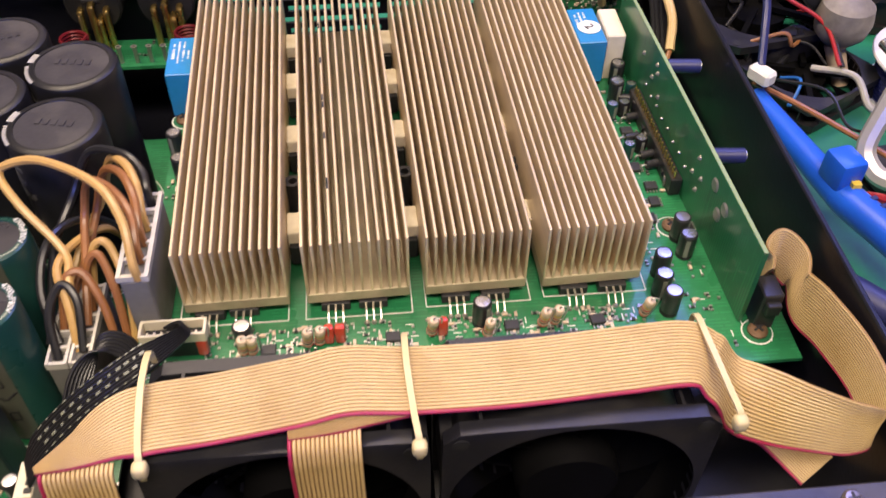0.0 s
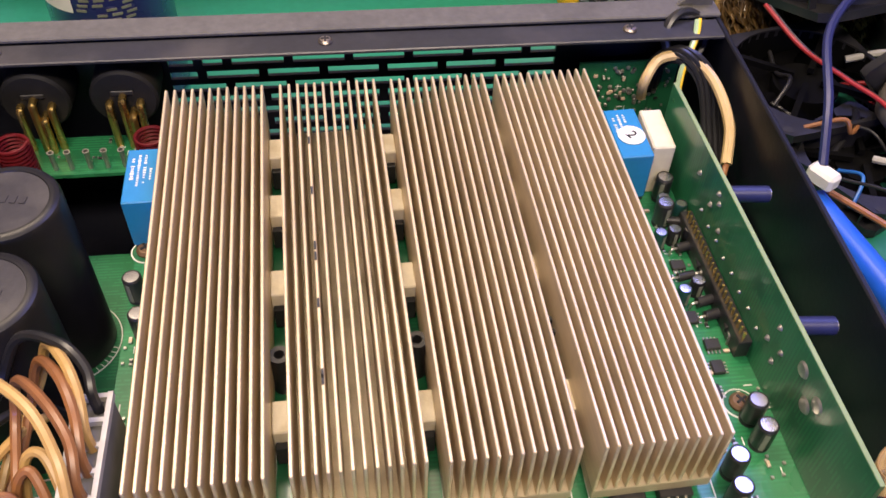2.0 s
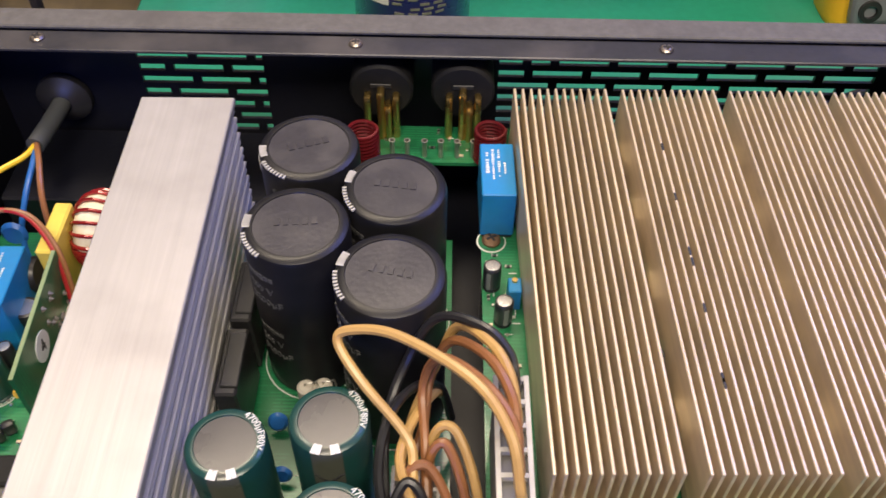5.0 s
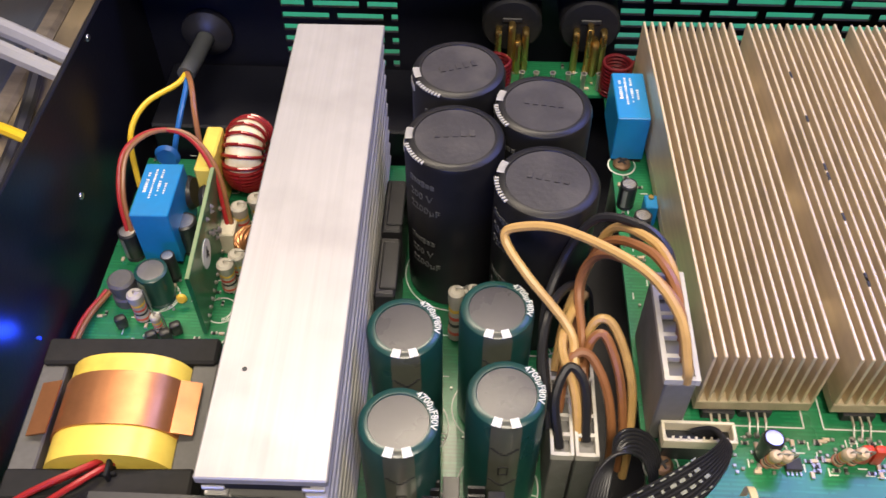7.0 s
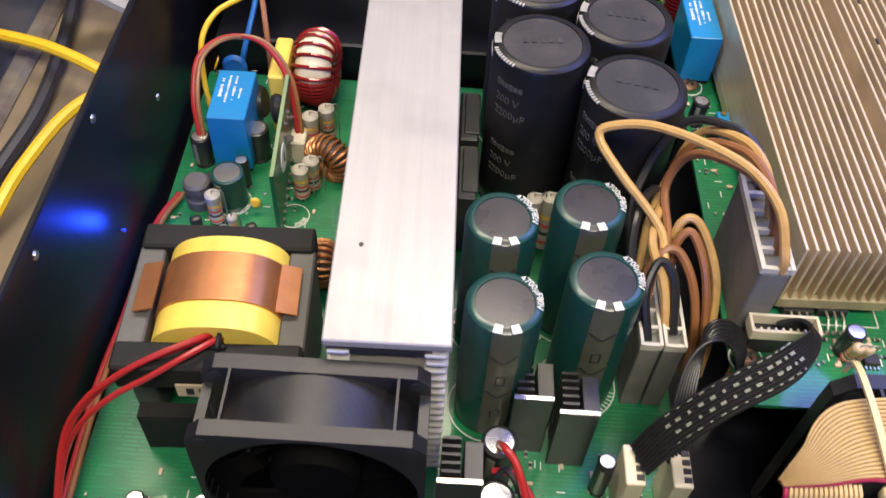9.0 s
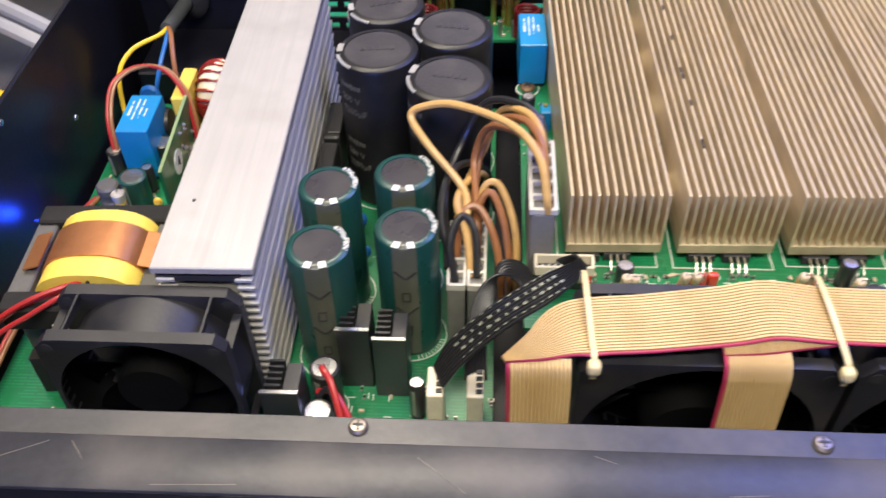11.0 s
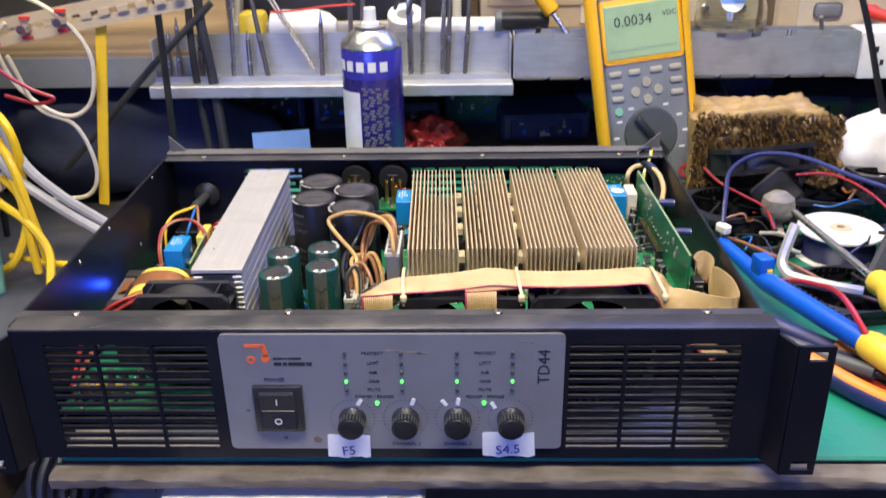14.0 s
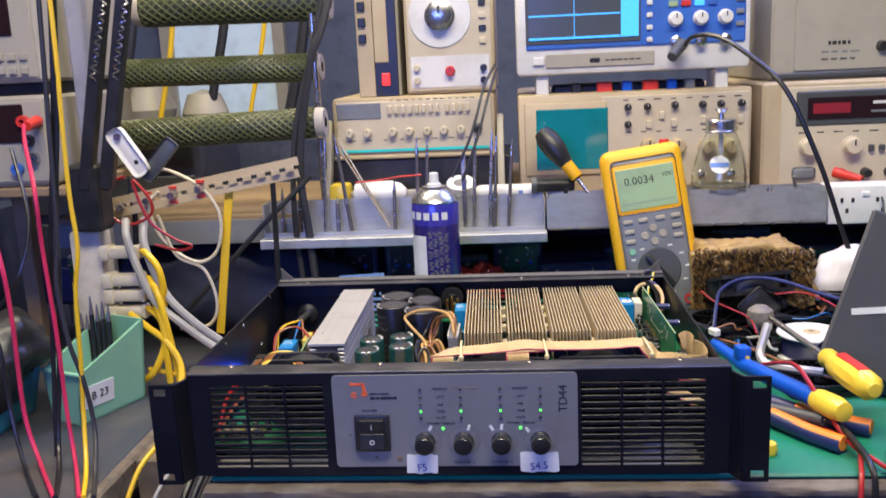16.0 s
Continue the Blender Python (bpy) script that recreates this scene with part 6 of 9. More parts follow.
# ---- mains entry, toroid and chokes ----
gr = thing("cable_gland", (-0.1850, 0.3165, 0.0480), "black cable gland with the mains cord entering", "gland")
part("ring", lathe(B(), [(0.0035, 0), (0.0115, 0), (0.0115, 0.0030), (0.0075, 0.0060), (0.0045, 0.0070), (0.0035, 0.0060)], n=28, turn=rot("X", 90)), BLACKPL, gr)
part("cord", cable(B(), [(0, 0.002, 0), (0, -0.010, 0.0005), (-0.0010, -0.024, 0.0010), (-0.0022, -0.034, 0.0012)], 0.0038, 14), DARKGREY, gr, "dark grey mains cord")
wire("mains_wire", [(-0.1870, 0.2835, 0.0495), (-0.1885, 0.2740, 0.0510), (-0.1990, 0.2620, 0.0500), (-0.2035, 0.2500, 0.0440), (-0.2030, 0.2420, 0.0280), (-0.2000, 0.2360, 0.0160)], 0.0012, YELLOWWIRE, "yellow mains earth wire", "wire", "mains wires")
wire("mains_wire", [(-0.1870, 0.2835, 0.0490), (-0.1845, 0.2720, 0.0500), (-0.1860, 0.2600, 0.0430), (-0.1890, 0.2520, 0.0300), (-0.1890, 0.2480, 0.0150)], 0.0012, BLUEWIRE, "blue mains neutral wire", "wire", "mains wires")
wire("mains_wire", [(-0.1868, 0.2835, 0.0500), (-0.1820, 0.2730, 0.0520), (-0.1780, 0.2580, 0.0460), (-0.1760, 0.2500, 0.0330), (-0.1760, 0.2460, 0.0150)], 0.0012, BROWNWIRE, "brown mains live wire", "wire", "mains wires")


def ring_core(bm, R_, r_, n=32, k=12):
    rows = [[bm.verts.new(((R_ + r_ * math.cos(b * math.tau / k)) * math.cos(a * math.tau / n), (R_ + r_ * math.cos(b * math.tau / k)) * math.sin(a * math.tau / n), r_ * 1.25 * math.sin(b * math.tau / k))) for b in range(k)] for a in range(n)]
    for a in range(n):
        p, q = rows[a], rows[(a + 1) % n]
        for b in range(k):
            j = (b + 1) % k
            bm.faces.new((p[b], p[j], q[j], q[b]))
    bmesh.ops.recalc_face_normals(bm, faces=bm.faces)
    return bm


def wound_ring(at, R_, r_, core, winding, turns, label, rx, ry, rz=0, gaps=()):
    t = thing("toroid_choke", at, label, "choke", rx=rx, ry=ry, rz=rz)
    part("core", ring_core(B(), R_, r_), core, t)
    angles = [k * 360 / turns for k in range(turns)] if not gaps else [gaps[0] + (360 - gaps[1]) * k / turns for k in range(turns)] + [gaps[0] - gaps[1] * (k + 0.5) / gaps[2] for k in range(gaps[2])]
    for a in map(radians, angles):
        bm = B()
        pts = []
        for b in range(12):
            q = b * math.tau / 12
            rr = R_ + (r_ + 0.0007) * math.cos(q)
            pts.append((rr * math.cos(a), rr * math.sin(a), (r_ + 0.0005) * 1.25 * math.sin(q)))
        part("turn", cable(bm, pts + pts[:1], 0.0008, 6, 2), winding, t)
    return t


wound_ring((-0.1570, 0.2540, 0.0310), 0.0092, 0.0062, CERAMIC, ENAMEL, 30, "choke of red enamelled wire on a cream ring core", 0, 90, -4, (260, 150, 8))
wound_ring((-0.1470, 0.2110, 0.0190), 0.0065, 0.0035, FERRITE, COPPER, 24, "small copper wound ring choke beside the cooler", 0, 90, 60)
wound_ring((-0.1420, 0.1540, 0.0230), 0.0050, 0.0030, FERRITE, COPPER, 20, "small copper wound ring choke tucked under the cooler", 0, 90, 0)
for x, y, r, h in ((-0.1955, 0.1885, 0.0052, 0.0130),):
    t = thing("drum_choke", (x, y, ZP), "black drum choke with a waist", "choke")
    part("drum", lathe(B(), [(0, 0), (r, 0), (r, h * 0.32), (r * 0.86, h * 0.38), (r * 0.86, h * 0.62), (r, h * 0.68), (r, h - 0.001), (r - 0.001, h), (0, h)], n=28), FERRITE, t)
for x, y in ((-0.1780, 0.2330), (-0.1695, 0.2300)):
    solo("thermistor", lathe(B(), [(0, -0.0024), (0.0060, -0.0022), (0.0072, 0), (0.0060, 0.0022), (0, 0.0024)], n=24, turn=rot("Y", 80)), BLACKPL, (x, y, ZP + 0.0150), "thick black disc thermistor standing on edge", "thermistor", "disc thermistors")
for x, y in ((-0.1935, 0.1745), (-0.1720, 0.1725), (-0.1750, 0.1690), (-0.1800, 0.1680)):
    solo("transistor", box(B(), (0, 0, 0.0042), (0.0044, 0.0036, 0.0060), 0.0012, seg=2), BLACKPL, (x, y, ZP), "tiny black three-legged transistor", "transistor", "tiny transistors", rz=30)
solo("chip", box(B(), (0, 0, 0.0020), (0.0100, 0.0055, 0.0036), 0.0003), CHIP, (-0.1905, 0.1990, ZP), "black rectangular chip flat on the power supply board", "chip")
dbp = thing("upright_circuit_board", (-0.1630, 0.2010, ZP), "small upright green board with a round white numbered sticker", "circuit board", rz=3)
part("board", box(B(), (0, 0, 0.0170), (0.0016, 0.0560, 0.0330)), PCBDARK, dbp)
part("pale_edge", box(B(), (0, 0, 0.0336), (0.0014, 0.0560, 0.0005)), BOARDEDGE, dbp)
stk = part("sticker", rod(B(), (0.0008, -0.006, 0.0215), (0.0011, -0.006, 0.0215), 0.0058, n=28), PAPER, dbp, "round white sticker")
part("numeral", moved(lettering("4", 0.0075, 0.0001), pose(0.0013, -0.006, 0.0215, 90, 0, 90)), BLACKINK, stk)
bm = B()
for k in range(12):
    lathe(bm, [(0.0009, 0), (0.0005, 0.0009), (0, 0.0013)], (0.0008, -0.022 + k * 0.0040, 0.0040), 8, rot("Y", 90))
for k in range(14):
    lathe(bm, [(0.0012, 0), (0.0005, 0.0009), (0, 0.0016)], (0.0008, rng.uniform(0.002, 0.024), rng.uniform(0.012, 0.030)), 8, rot("Y", 90))
part("solder_joints", bm, SOLDER, dbp)
for y0, y1 in ((0.1990, 0.2260), (0.1690, 0.1960)):
    t = thing("power_transistor", (-0.0915, (y0 + y1) / 2, ZP), "black plastic power transistor clamped beside the cooler", "transistor", "clamped transistors")
    part("body", box(B(), (0, 0, 0.0190), (0.0075, y1 - y0, 0.0290), 0.0008), BLACKPL, t)
    part("clip", box(B(), (0.0010, 0, 0.0338), (0.0060, (y1 - y0) * 0.8, 0.0012), 0.0004), BLACKPL, t)


# ---- small black coolers at the front ----
def black_cooler(at, w, h, label):
    t = thing("small_heat_sink", at, label, "heat sink", "small black coolers")
    part("plate", box(B(), (0.0, 0, h / 2), (w, 0.0016, h), 0.0002), BLACKPL, t, "black anodised plate")
    part("back_plate", box(B(), (w * 0.30, 0.0065, h / 2), (w * 0.42, 0.0120, h), 0.0002), BLACKPL, t)
    f = part("fin", box(B(), (0, 0, h / 2), (w * 0.42, 0.0009, h)), BLACKPL, t)
    f.location = (-w * 0.20, 0.0030, 0)
    for k in range(1, 5):
        twin(f, t, (-w * 0.20, 0.0030 + 0.0026 * k, 0))
    part("bright_edge", box(B(), (0.0, 0, h + 0.0001), (w, 0.0014, 0.0003)), STEEL, t)


black_cooler((-0.0690, 0.0900, ZP), 0.0120, 0.0330, "small black finned cooler on the power supply board")
black_cooler((-0.0555, 0.0860, ZP), 0.0120, 0.0330, "small black finned cooler beside a twin")
black_cooler((-0.0905, 0.0620, ZP), 0.0130, 0.0330, "small black finned cooler beside the fan")
for pts, m in (([(-0.0785, 0.0790, 0.0370), (-0.0775, 0.0740, 0.0440), (-0.0740, 0.0690, 0.0430), (-0.0700, 0.0600, 0.0350), (-0.0660, 0.0520, 0.0250), (-0.0650, 0.0480, 0.0160)], REDWIRE),
               ([(-0.0800, 0.0720, 0.0330), (-0.0740, 0.0700, 0.0360), (-0.0680, 0.0620, 0.0330), (-0.0630, 0.0530, 0.0250), (-0.0620, 0.0470, 0.0160)], REDWIRE),
               ([(-0.0810, 0.0700, 0.0300), (-0.0760, 0.0710, 0.0360), (-0.0710, 0.0640, 0.0320), (-0.0660, 0.0540, 0.0220)], BLACKWIRE),
               ([(-0.0740, 0.0520, 0.0180), (-0.0690, 0.0530, 0.0260), (-0.0650, 0.0500, 0.0250), (-0.0560, 0.0480, 0.0220), (-0.0440, 0.0500, 0.0180)], BLACKWIRE)):
    wire("fan_lead", pts, 0.0012, m, "red fan lead curling near the front rail" if m is REDWIRE else "black fan lead curling near the front rail", "wire", "fan leads")

# ---- wires in the rear corner ----
bm = B()
for k in range(9):
    a = k * math.tau / 9
    o = Vector((0.0032 * math.cos(a), 0, 0.0032 * math.sin(a)))
    cable(bm, [Vector(p) + o for p in ((0.1970, 0.3080, 0.0560), (0.1960, 0.3020, 0.0720), (0.2020, 0.2940, 0.0800), (0.2100, 0.2850, 0.0740), (0.2110, 0.2700, 0.0600), (0.2080, 0.2500, 0.0500))], 0.0011, 6, 6)
solo("wire_bundle", bm, BLACKWIRE, (0, 0, 0), "bundle of thin black wires in the rear corner", "wire", kind="stuff")
wire("sheathed_cable", [(0.1890, 0.2950, 0.0600), (0.1870, 0.2900, 0.0720), (0.1930, 0.2950, 0.0780), (0.2030, 0.2930, 0.0800), (0.2110, 0.2820, 0.0770), (0.2120, 0.2620, 0.0720), (0.2085, 0.2480, 0.0640)], 0.0021, RIBBON, "tan sheathed cable looping in the rear corner", "cable")
wire("thin_wire", [(0.2085, 0.2480, 0.0640), (0.2060, 0.2430, 0.0600), (0.2030, 0.2380, 0.0560), (0.2010, 0.2330, 0.0520)], 0.0012, BROWNWIRE, "brown wire end leaving the tan cable", "wire")
wire("earth_wire", [(0.1990, 0.2840, 0.0650), (0.2010, 0.2900, 0.0760), (0.2060, 0.2970, 0.0850), (0.2080, 0.3030, 0.0900)], 0.0012, LCDGREEN, "thin green and yellow earth wire", "wire")
wire("earth_wire", [(0.1998, 0.2838, 0.0656), (0.2018, 0.2898, 0.0766), (0.2068, 0.2968, 0.0856), (0.2088, 0.3028, 0.0906)], 0.0008, YELLOWWIRE, "yellow side of the earth wire", "wire")
t = solo("conduit_ring", ring_core(B(), 0.0095, 0.0018, 32, 8), BLACKPL, (0.2050, 0.3040, 0.0820), "black conduit end by the rear corner", "conduit")
t.rotation_euler = (radians(60), 0, radians(20))
bl = thing("indicator_led", (-0.2105, 0.1530, 0.0360), "small blue indicator light shining against the case side", "indicator")
part("lens", lathe(B(), [(0, 0), (0.0007, 0), (0.0007, 0.001), (0.0004, 0.0016), (0, 0.0018)], n=14, turn=rot("Y", -90)), LEDBLUE, bl)
d = bpy.data.lights.new("indicator_glow", "POINT")
d.energy, d.color, d.shadow_soft_size = 0.03, (0.02, 0.06, 1.0), 0.002
new("indicator_glow", d).location = (-0.2020, 0.1530, 0.0400)


# ======== round the amplifier ========
ZM = -0.005


# ---- shelf behind ----
shelf = thing("shelf", (0, 0, 0.1270), "wooden instrument shelf behind the bench on dark legs", "shelf")
part("board", box(B(), (0.29, 0.815, -0.009), (1.10, 0.51, 0.018), 0.002), WOODLIGHT, shelf)
for x in (-0.235, 0.30, 0.82):
    part("support", box(B(), (x, 0.85, -0.0775), (0.03, 0.40, 0.117)), BLACKPL, shelf)
left_shelf = thing("shelf", (-0.42, 0, 0.1270), "raw plywood shelf end with a grey metal edge", "shelf")
part("board", box(B(), (0, 0.72, -0.006), (0.38, 0.34, 0.014), 0.002), WOODLIGHT, left_shelf)
part("metal_edge", box(B(), (0, 0.545, -0.022), (0.38, 0.004, 0.034), 0.0008), MIDGREY, left_shelf)
for x in (-0.17, 0.16):
    part("support", box(B(), (x, 0.74, -0.0745), (0.03, 0.25, 0.123)), BLACKPL, left_shelf)


def tray(x0, x1, y, z0, z1, label, notched):
    t = thing("metal_tray", ((x0 + x1) / 2, y, z0), label, "tray", "metal trays")
    w, h = x1 - x0, z1 - z0
    part("back_wall", box(B(), (0, 0.034, h / 2), (w, 0.0016, h)), TRAYALU, t)
    fh = 0.9 if notched else 0.16
    part("front_wall", box(B(), (0, 0, h * fh / 2), (w, 0.0016, h * fh)), TRAYALU, t)
    part("floor_plate", box(B(), (0, 0.017, 0.0008), (w, 0.034, 0.0016)), TRAYALU, t)
    for s in (-1, 1):
        part("end_wall", box(B(), (s * (w / 2 - 0.0008), 0.017, h / 2), (0.0016, 0.034, h)), TRAYALU, t)
    if notched:
        n = 10
        for k in range(n):
            part("tooth", box(B(), (-w / 2 + w * (k + 0.5) / n, -0.004, 0.001), (w / n * 0.86, 0.010, 0.0016)), DUSTY, t)
            part("tooth", box(B(), (-w / 2 + w * (k + 0.5) / n, 0.0, h * 0.9 + 0.003), (w / n * 0.7, 0.0016, 0.006)), TRAYALU, t)
    else:
        part("ledge", box(B(), (0, -0.010, -0.0045), (w + 0.004, 0.022, 0.0130), 0.0012), TRAYALU, t, "bright folded ledge")
    return t


tray(-0.2880, 0.0975, 0.5180, 0.0980, 0.1450, "aluminium tool tray with a folded ledge, on the shelf front", False)
tray(0.1000, 0.4640, 0.5200, 0.1000, 0.1460, "dusty metal tray with a notched edge holding oddments", True)


def stick(name, a, b, r, m, label, cat, tip=None, grp="tools standing in the tray"):
    r *= 1.25
    t = thing(name, a, label, cat, grp)
    a, b = Vector(a), Vector(b)
    d = b - a
    part("shaft", rod(B(), (0, 0, 0), d * 0.82, r, r * 0.9, 12), m, t)
    part("tip", rod(B(), d * 0.82, d, r * 0.9, r * 0.25, 12), tip or m, t)
    part("collar", rod(B(), d * 0.30, d * 0.36, r * 1.25, n=12), STEEL, t)
    return t


for x0, x1, z1, r, m in ((-0.2780, -0.2745, 0.152, 0.0022, SCREW), (-0.2660, -0.2640, 0.165, 0.0020, SCREW), (-0.2420, -0.2360, 0.204, 0.0022, SCREW), (-0.2360, -0.2330, 0.190, 0.0018, STEEL),
                         (-0.2060, -0.1985, 0.240, 0.0021, STEEL), (-0.1680, -0.1860, 0.235, 0.0022, SCREW), (-0.1870, -0.1880, 0.150, 0.0022, SCREW), (-0.1080, -0.1070, 0.170, 0.0021, SCREW),
                         (-0.0750, -0.0735, 0.228, 0.0022, SCREW), (-0.0630, -0.0590, 0.226, 0.0022, SCREW), (0.0230, 0.0290, 0.233, 0.0022, STEEL), (0.0290, 0.0350, 0.228, 0.0021, SCREW),
                         (0.0480, 0.0560, 0.221, 0.0020, SCREW), (0.0010, 0.0060, 0.226, 0.0021, STEEL)):
    stick("needle_tool", (x0, 0.5330, 0.1000), (x1, 0.5400, z1), r, m, "thin steel probe or drill standing in the metal tray", "tool", STEEL)
for a, b in (((-0.1150, 0.5300, 0.1080), (-0.1850, 0.5450, 0.2280)),):
    tw = thing("tweezers", a, "long brass coloured tweezers leaning in the tray", "tweezers")
    d = Vector(b) - Vector(a)
    for s in (-1, 1):
        part("arm", rod(B(), (s * 0.0008, 0, 0), d + Vector((s * 0.003, 0, 0)), 0.0012, 0.0020, 8), GOLDPIN, tw)
rl = solo("steel_rule", box(B(), (0, 0, 0.056), (0.0065, 0.0012, 0.112), 0.0005), STEEL, (-0.0100, 0.5225, 0.0940), "short rounded steel rule standing in the tray", "rule")
solo("red_wire_scrap", cable(B(), [(-0.160, 0.536, 0.170), (-0.130, 0.534, 0.172), (-0.100, 0.533, 0.176), (-0.068, 0.532, 0.178)], 0.0011, 8), REDPL, (0, 0, 0), "red plastic tube lying across the tools", "tube")
solo("plastic_bottle", lathe(B(), [(0, -0.035), (0.016, -0.033), (0.019, -0.02), (0.019, 0.02), (0.015, 0.032), (0.008, 0.040), (0, 0.041)], n=24, turn=rot("Y", 90)), WHITEPL, (-0.1350, 0.5760, 0.1465), "white plastic bottle lying on the shelf", "bottle")
solo("tape_roll", lathe(B(), [(0.010, -0.010), (0.020, -0.010), (0.021, 0.0), (0.020, 0.010), (0.010, 0.010), (0.010, -0.010)], n=28, turn=rot("X", 25)), WHITEPL, (-0.0180, 0.5850, 0.1500), "white roll lying on the shelf", "roll")
pk = thing("paper_packet", (0.0480, 0.5760, 0.1275), "white paper packet with blue patches", "packet")
part("packet", box(B(), (0, 0, 0.0135), (0.092, 0.030, 0.026), 0.0080, seg=3), PAPER, pk)
for k in range(5):
    part("blue_patch", box(B(), (-0.036 + 0.018 * k, -0.0153, 0.012 + 0.005 * (k % 2)), (0.007, 0.0006, 0.006), 0, rot("Y", 30 * k)), BLUEPAPER, pk)
solo("yellow_pad", box(B(), (0, 0, 0.018), (0.030, 0.030, 0.036), 0.006, seg=2), YELLOWPL, (-0.1900, 0.5830, 0.1275), "pale yellow pad on the shelf", "pad")
solo("wooden_block", box(B(), (0, 0, 0.032), (0.280, 0.16, 0.064), 0.002), BLACKPL, (-0.0850, 0.7000, 0.1272), "dark box under the signal generator", "box")


# ---- instruments ----
def dial(parent, x, y, z, r, length, m, name="knob", skirt=None, label=""):
    bm = B()
    lathe(bm, [(0, 0), (r, 0), (r * 0.97, length * 0.25), (r * 0.86, length * 0.3), (r * 0.82, length * 0.92), (r * 0.72, length), (0, length)], (x, y, z), 24, rot("X", 90))
    k = part(name, bm, m, parent, label)
    part("pointer", box(B(), (x, y - length - 0.0003, z + r * 0.4), (r * 0.14, 0.0006, r * 0.6)), BLACKINK if m is not BLACKPL else WHITEINK, k)
    return k


def bars(parent, x, y, z, n, w, h, gap, m=BLACKINK, seed=1):
    rg = random.Random(seed)
    bm = B()
    for i in range(n):
        ww = w * rg.uniform(0.5, 1.0)
        box(bm, (x + i * gap, y, z), (ww, 0.0004, h))
    return part("printed_bars", bm, m, parent)


# signal generator
fg = thing("signal_generator", (-0.0850, 0.6200, 0.1915), "beige signal generator with a row of push keys and knobs", "instrument")
part("case", box(B(), (0, 0.135, 0.046), (0.236, 0.27, 0.086), 0.006, seg=2), BEIGE, fg)
part("panel", box(B(), (0, -0.0010, 0.047), (0.226, 0.003, 0.074), 0.002), CREAM, fg)
part("display", box(B(), (-0.0785, -0.0030, 0.0700), (0.064, 0.002, 0.0230), 0.0008), MIDGREY, fg, "grey blank display window")
# printed line, given the same added teal emission
part("teal_line", box(B(), (0, -0.0028, 0.0130), (0.215, 0.001, 0.0034)), TEALGLOW, fg, "teal line along the lower panel")
part("foot_bezel", box(B(), (0, 0.010, 0.0035), (0.236, 0.03, 0.006), 0.002), BEIGE, fg)
for k in range(12):
    part("push_key", box(B(), (-0.0330 + k * 0.0098 + (0.004 if k > 7 else 0), -0.0050, 0.0710), (0.0058, 0.008, 0.0120), 0.001), CREAM, fg)
for k, x in enumerate((-0.093, -0.067, -0.030, -0.006, 0.020, 0.044, 0.068)):
    dial(fg, x, -0.002, 0.0390, 0.0066, 0.012, CREAM)
part("socket", lathe(B(), [(0, 0), (0.0065, 0), (0.0065, 0.008), (0.0030, 0.010), (0, 0.010)], (0.092, -0.002, 0.041), 18, rot("X", 90)), BLACKPL, fg)
stand = part("carry_handle", box(B(), (0, -0.036, -0.048), (0.262, 0.014, 0.014), 0.003, seg=2), LIGHTGREY, fg, "grey carry handle folded down as a stand")
for q in (-1, 1):
    part("handle_arm", box(B(), (q * 0.1245, -0.010, 0.002), (0.010, 0.020, 0.118), 0.003, rot("X", -24), 2), LIGHTGREY, stand)
bars(fg, -0.03, -0.0028, 0.084, 12, 0.008, 0.0012, 0.0105)
bars(fg, -0.09, -0.0028, 0.028, 8, 0.010, 0.0012, 0.0240, seed=2)

# level meter tower
lm = thing("level_meter", (-0.1395, 0.6400, 0.2790), "tall narrow grey meter with push keys and a lit red switch", "instrument")
part("case", box(B(), (0.006, 0.13, 0.105), (0.062, 0.26, 0.210), 0.003), LIGHTGREY, lm)
part("left_panel", box(B(), (-0.0120, -0.001, 0.105), (0.024, 0.003, 0.206), 0.001), BEIGE, lm)
part("dark_strip", box(B(), (0.0170, -0.001, 0.105), (0.034, 0.003, 0.206), 0.001), BLACKPL, lm)
part("scale_strip", box(B(), (0.0110, -0.003, 0.125), (0.020, 0.002, 0.150), 0.001), BEIGE, lm)
for k in range(5):
    part("push_key", box(B(), (-0.0150, -0.005, 0.085 + k * 0.0225), (0.0110, 0.006, 0.0120), 0.001), BLACKPL, lm)
part("switch", box(B(), (0.0160, -0.004, 0.0260), (0.0120, 0.006, 0.0180), 0.001), LITRED, lm, "red rocker switch")

# dial oscillator
os_ = thing("oscillator", (-0.0300, 0.6400, 0.2790), "cream oscillator with a large silver tuning dial", "instrument")
part("case", box(B(), (0, 0.13, 0.105), (0.128, 0.26, 0.204), 0.003), BEIGE, os_)
part("panel", box(B(), (0, -0.001, 0.105), (0.120, 0.003, 0.196), 0.001), CREAM, os_)
part("dial_plate", lathe(B(), [(0, 0), (0.0450, 0), (0.0440, 0.003), (0, 0.003)], (-0.0120, -0.002, 0.1120), 48, rot("X", 90)), WHITEPL, os_)
dial(os_, -0.0120, -0.005, 0.1120, 0.0220, 0.018, STEEL, "tuning_knob", label="large ridged silver tuning knob")
dial(os_, 0.0000, -0.002, 0.0340, 0.0075, 0.012, REDPL, "red_knob")
bx_ = part("lower_frame", box(B(), (0, -0.0032, 0.0340), (0.112, 0.0012, 0.0440)), WHITEPL, os_)
for x, z in ((0.048, 0.037), (0.048, 0.020), (-0.048, 0.040), (-0.048, 0.022)):
    part("terminal", lathe(B(), [(0, 0), (0.0055, 0), (0.0045, 0.008), (0, 0.008)], (x, -0.002, z), 16, rot("X", 90)), BLACKPL if x > 0 else CREAM, os_)
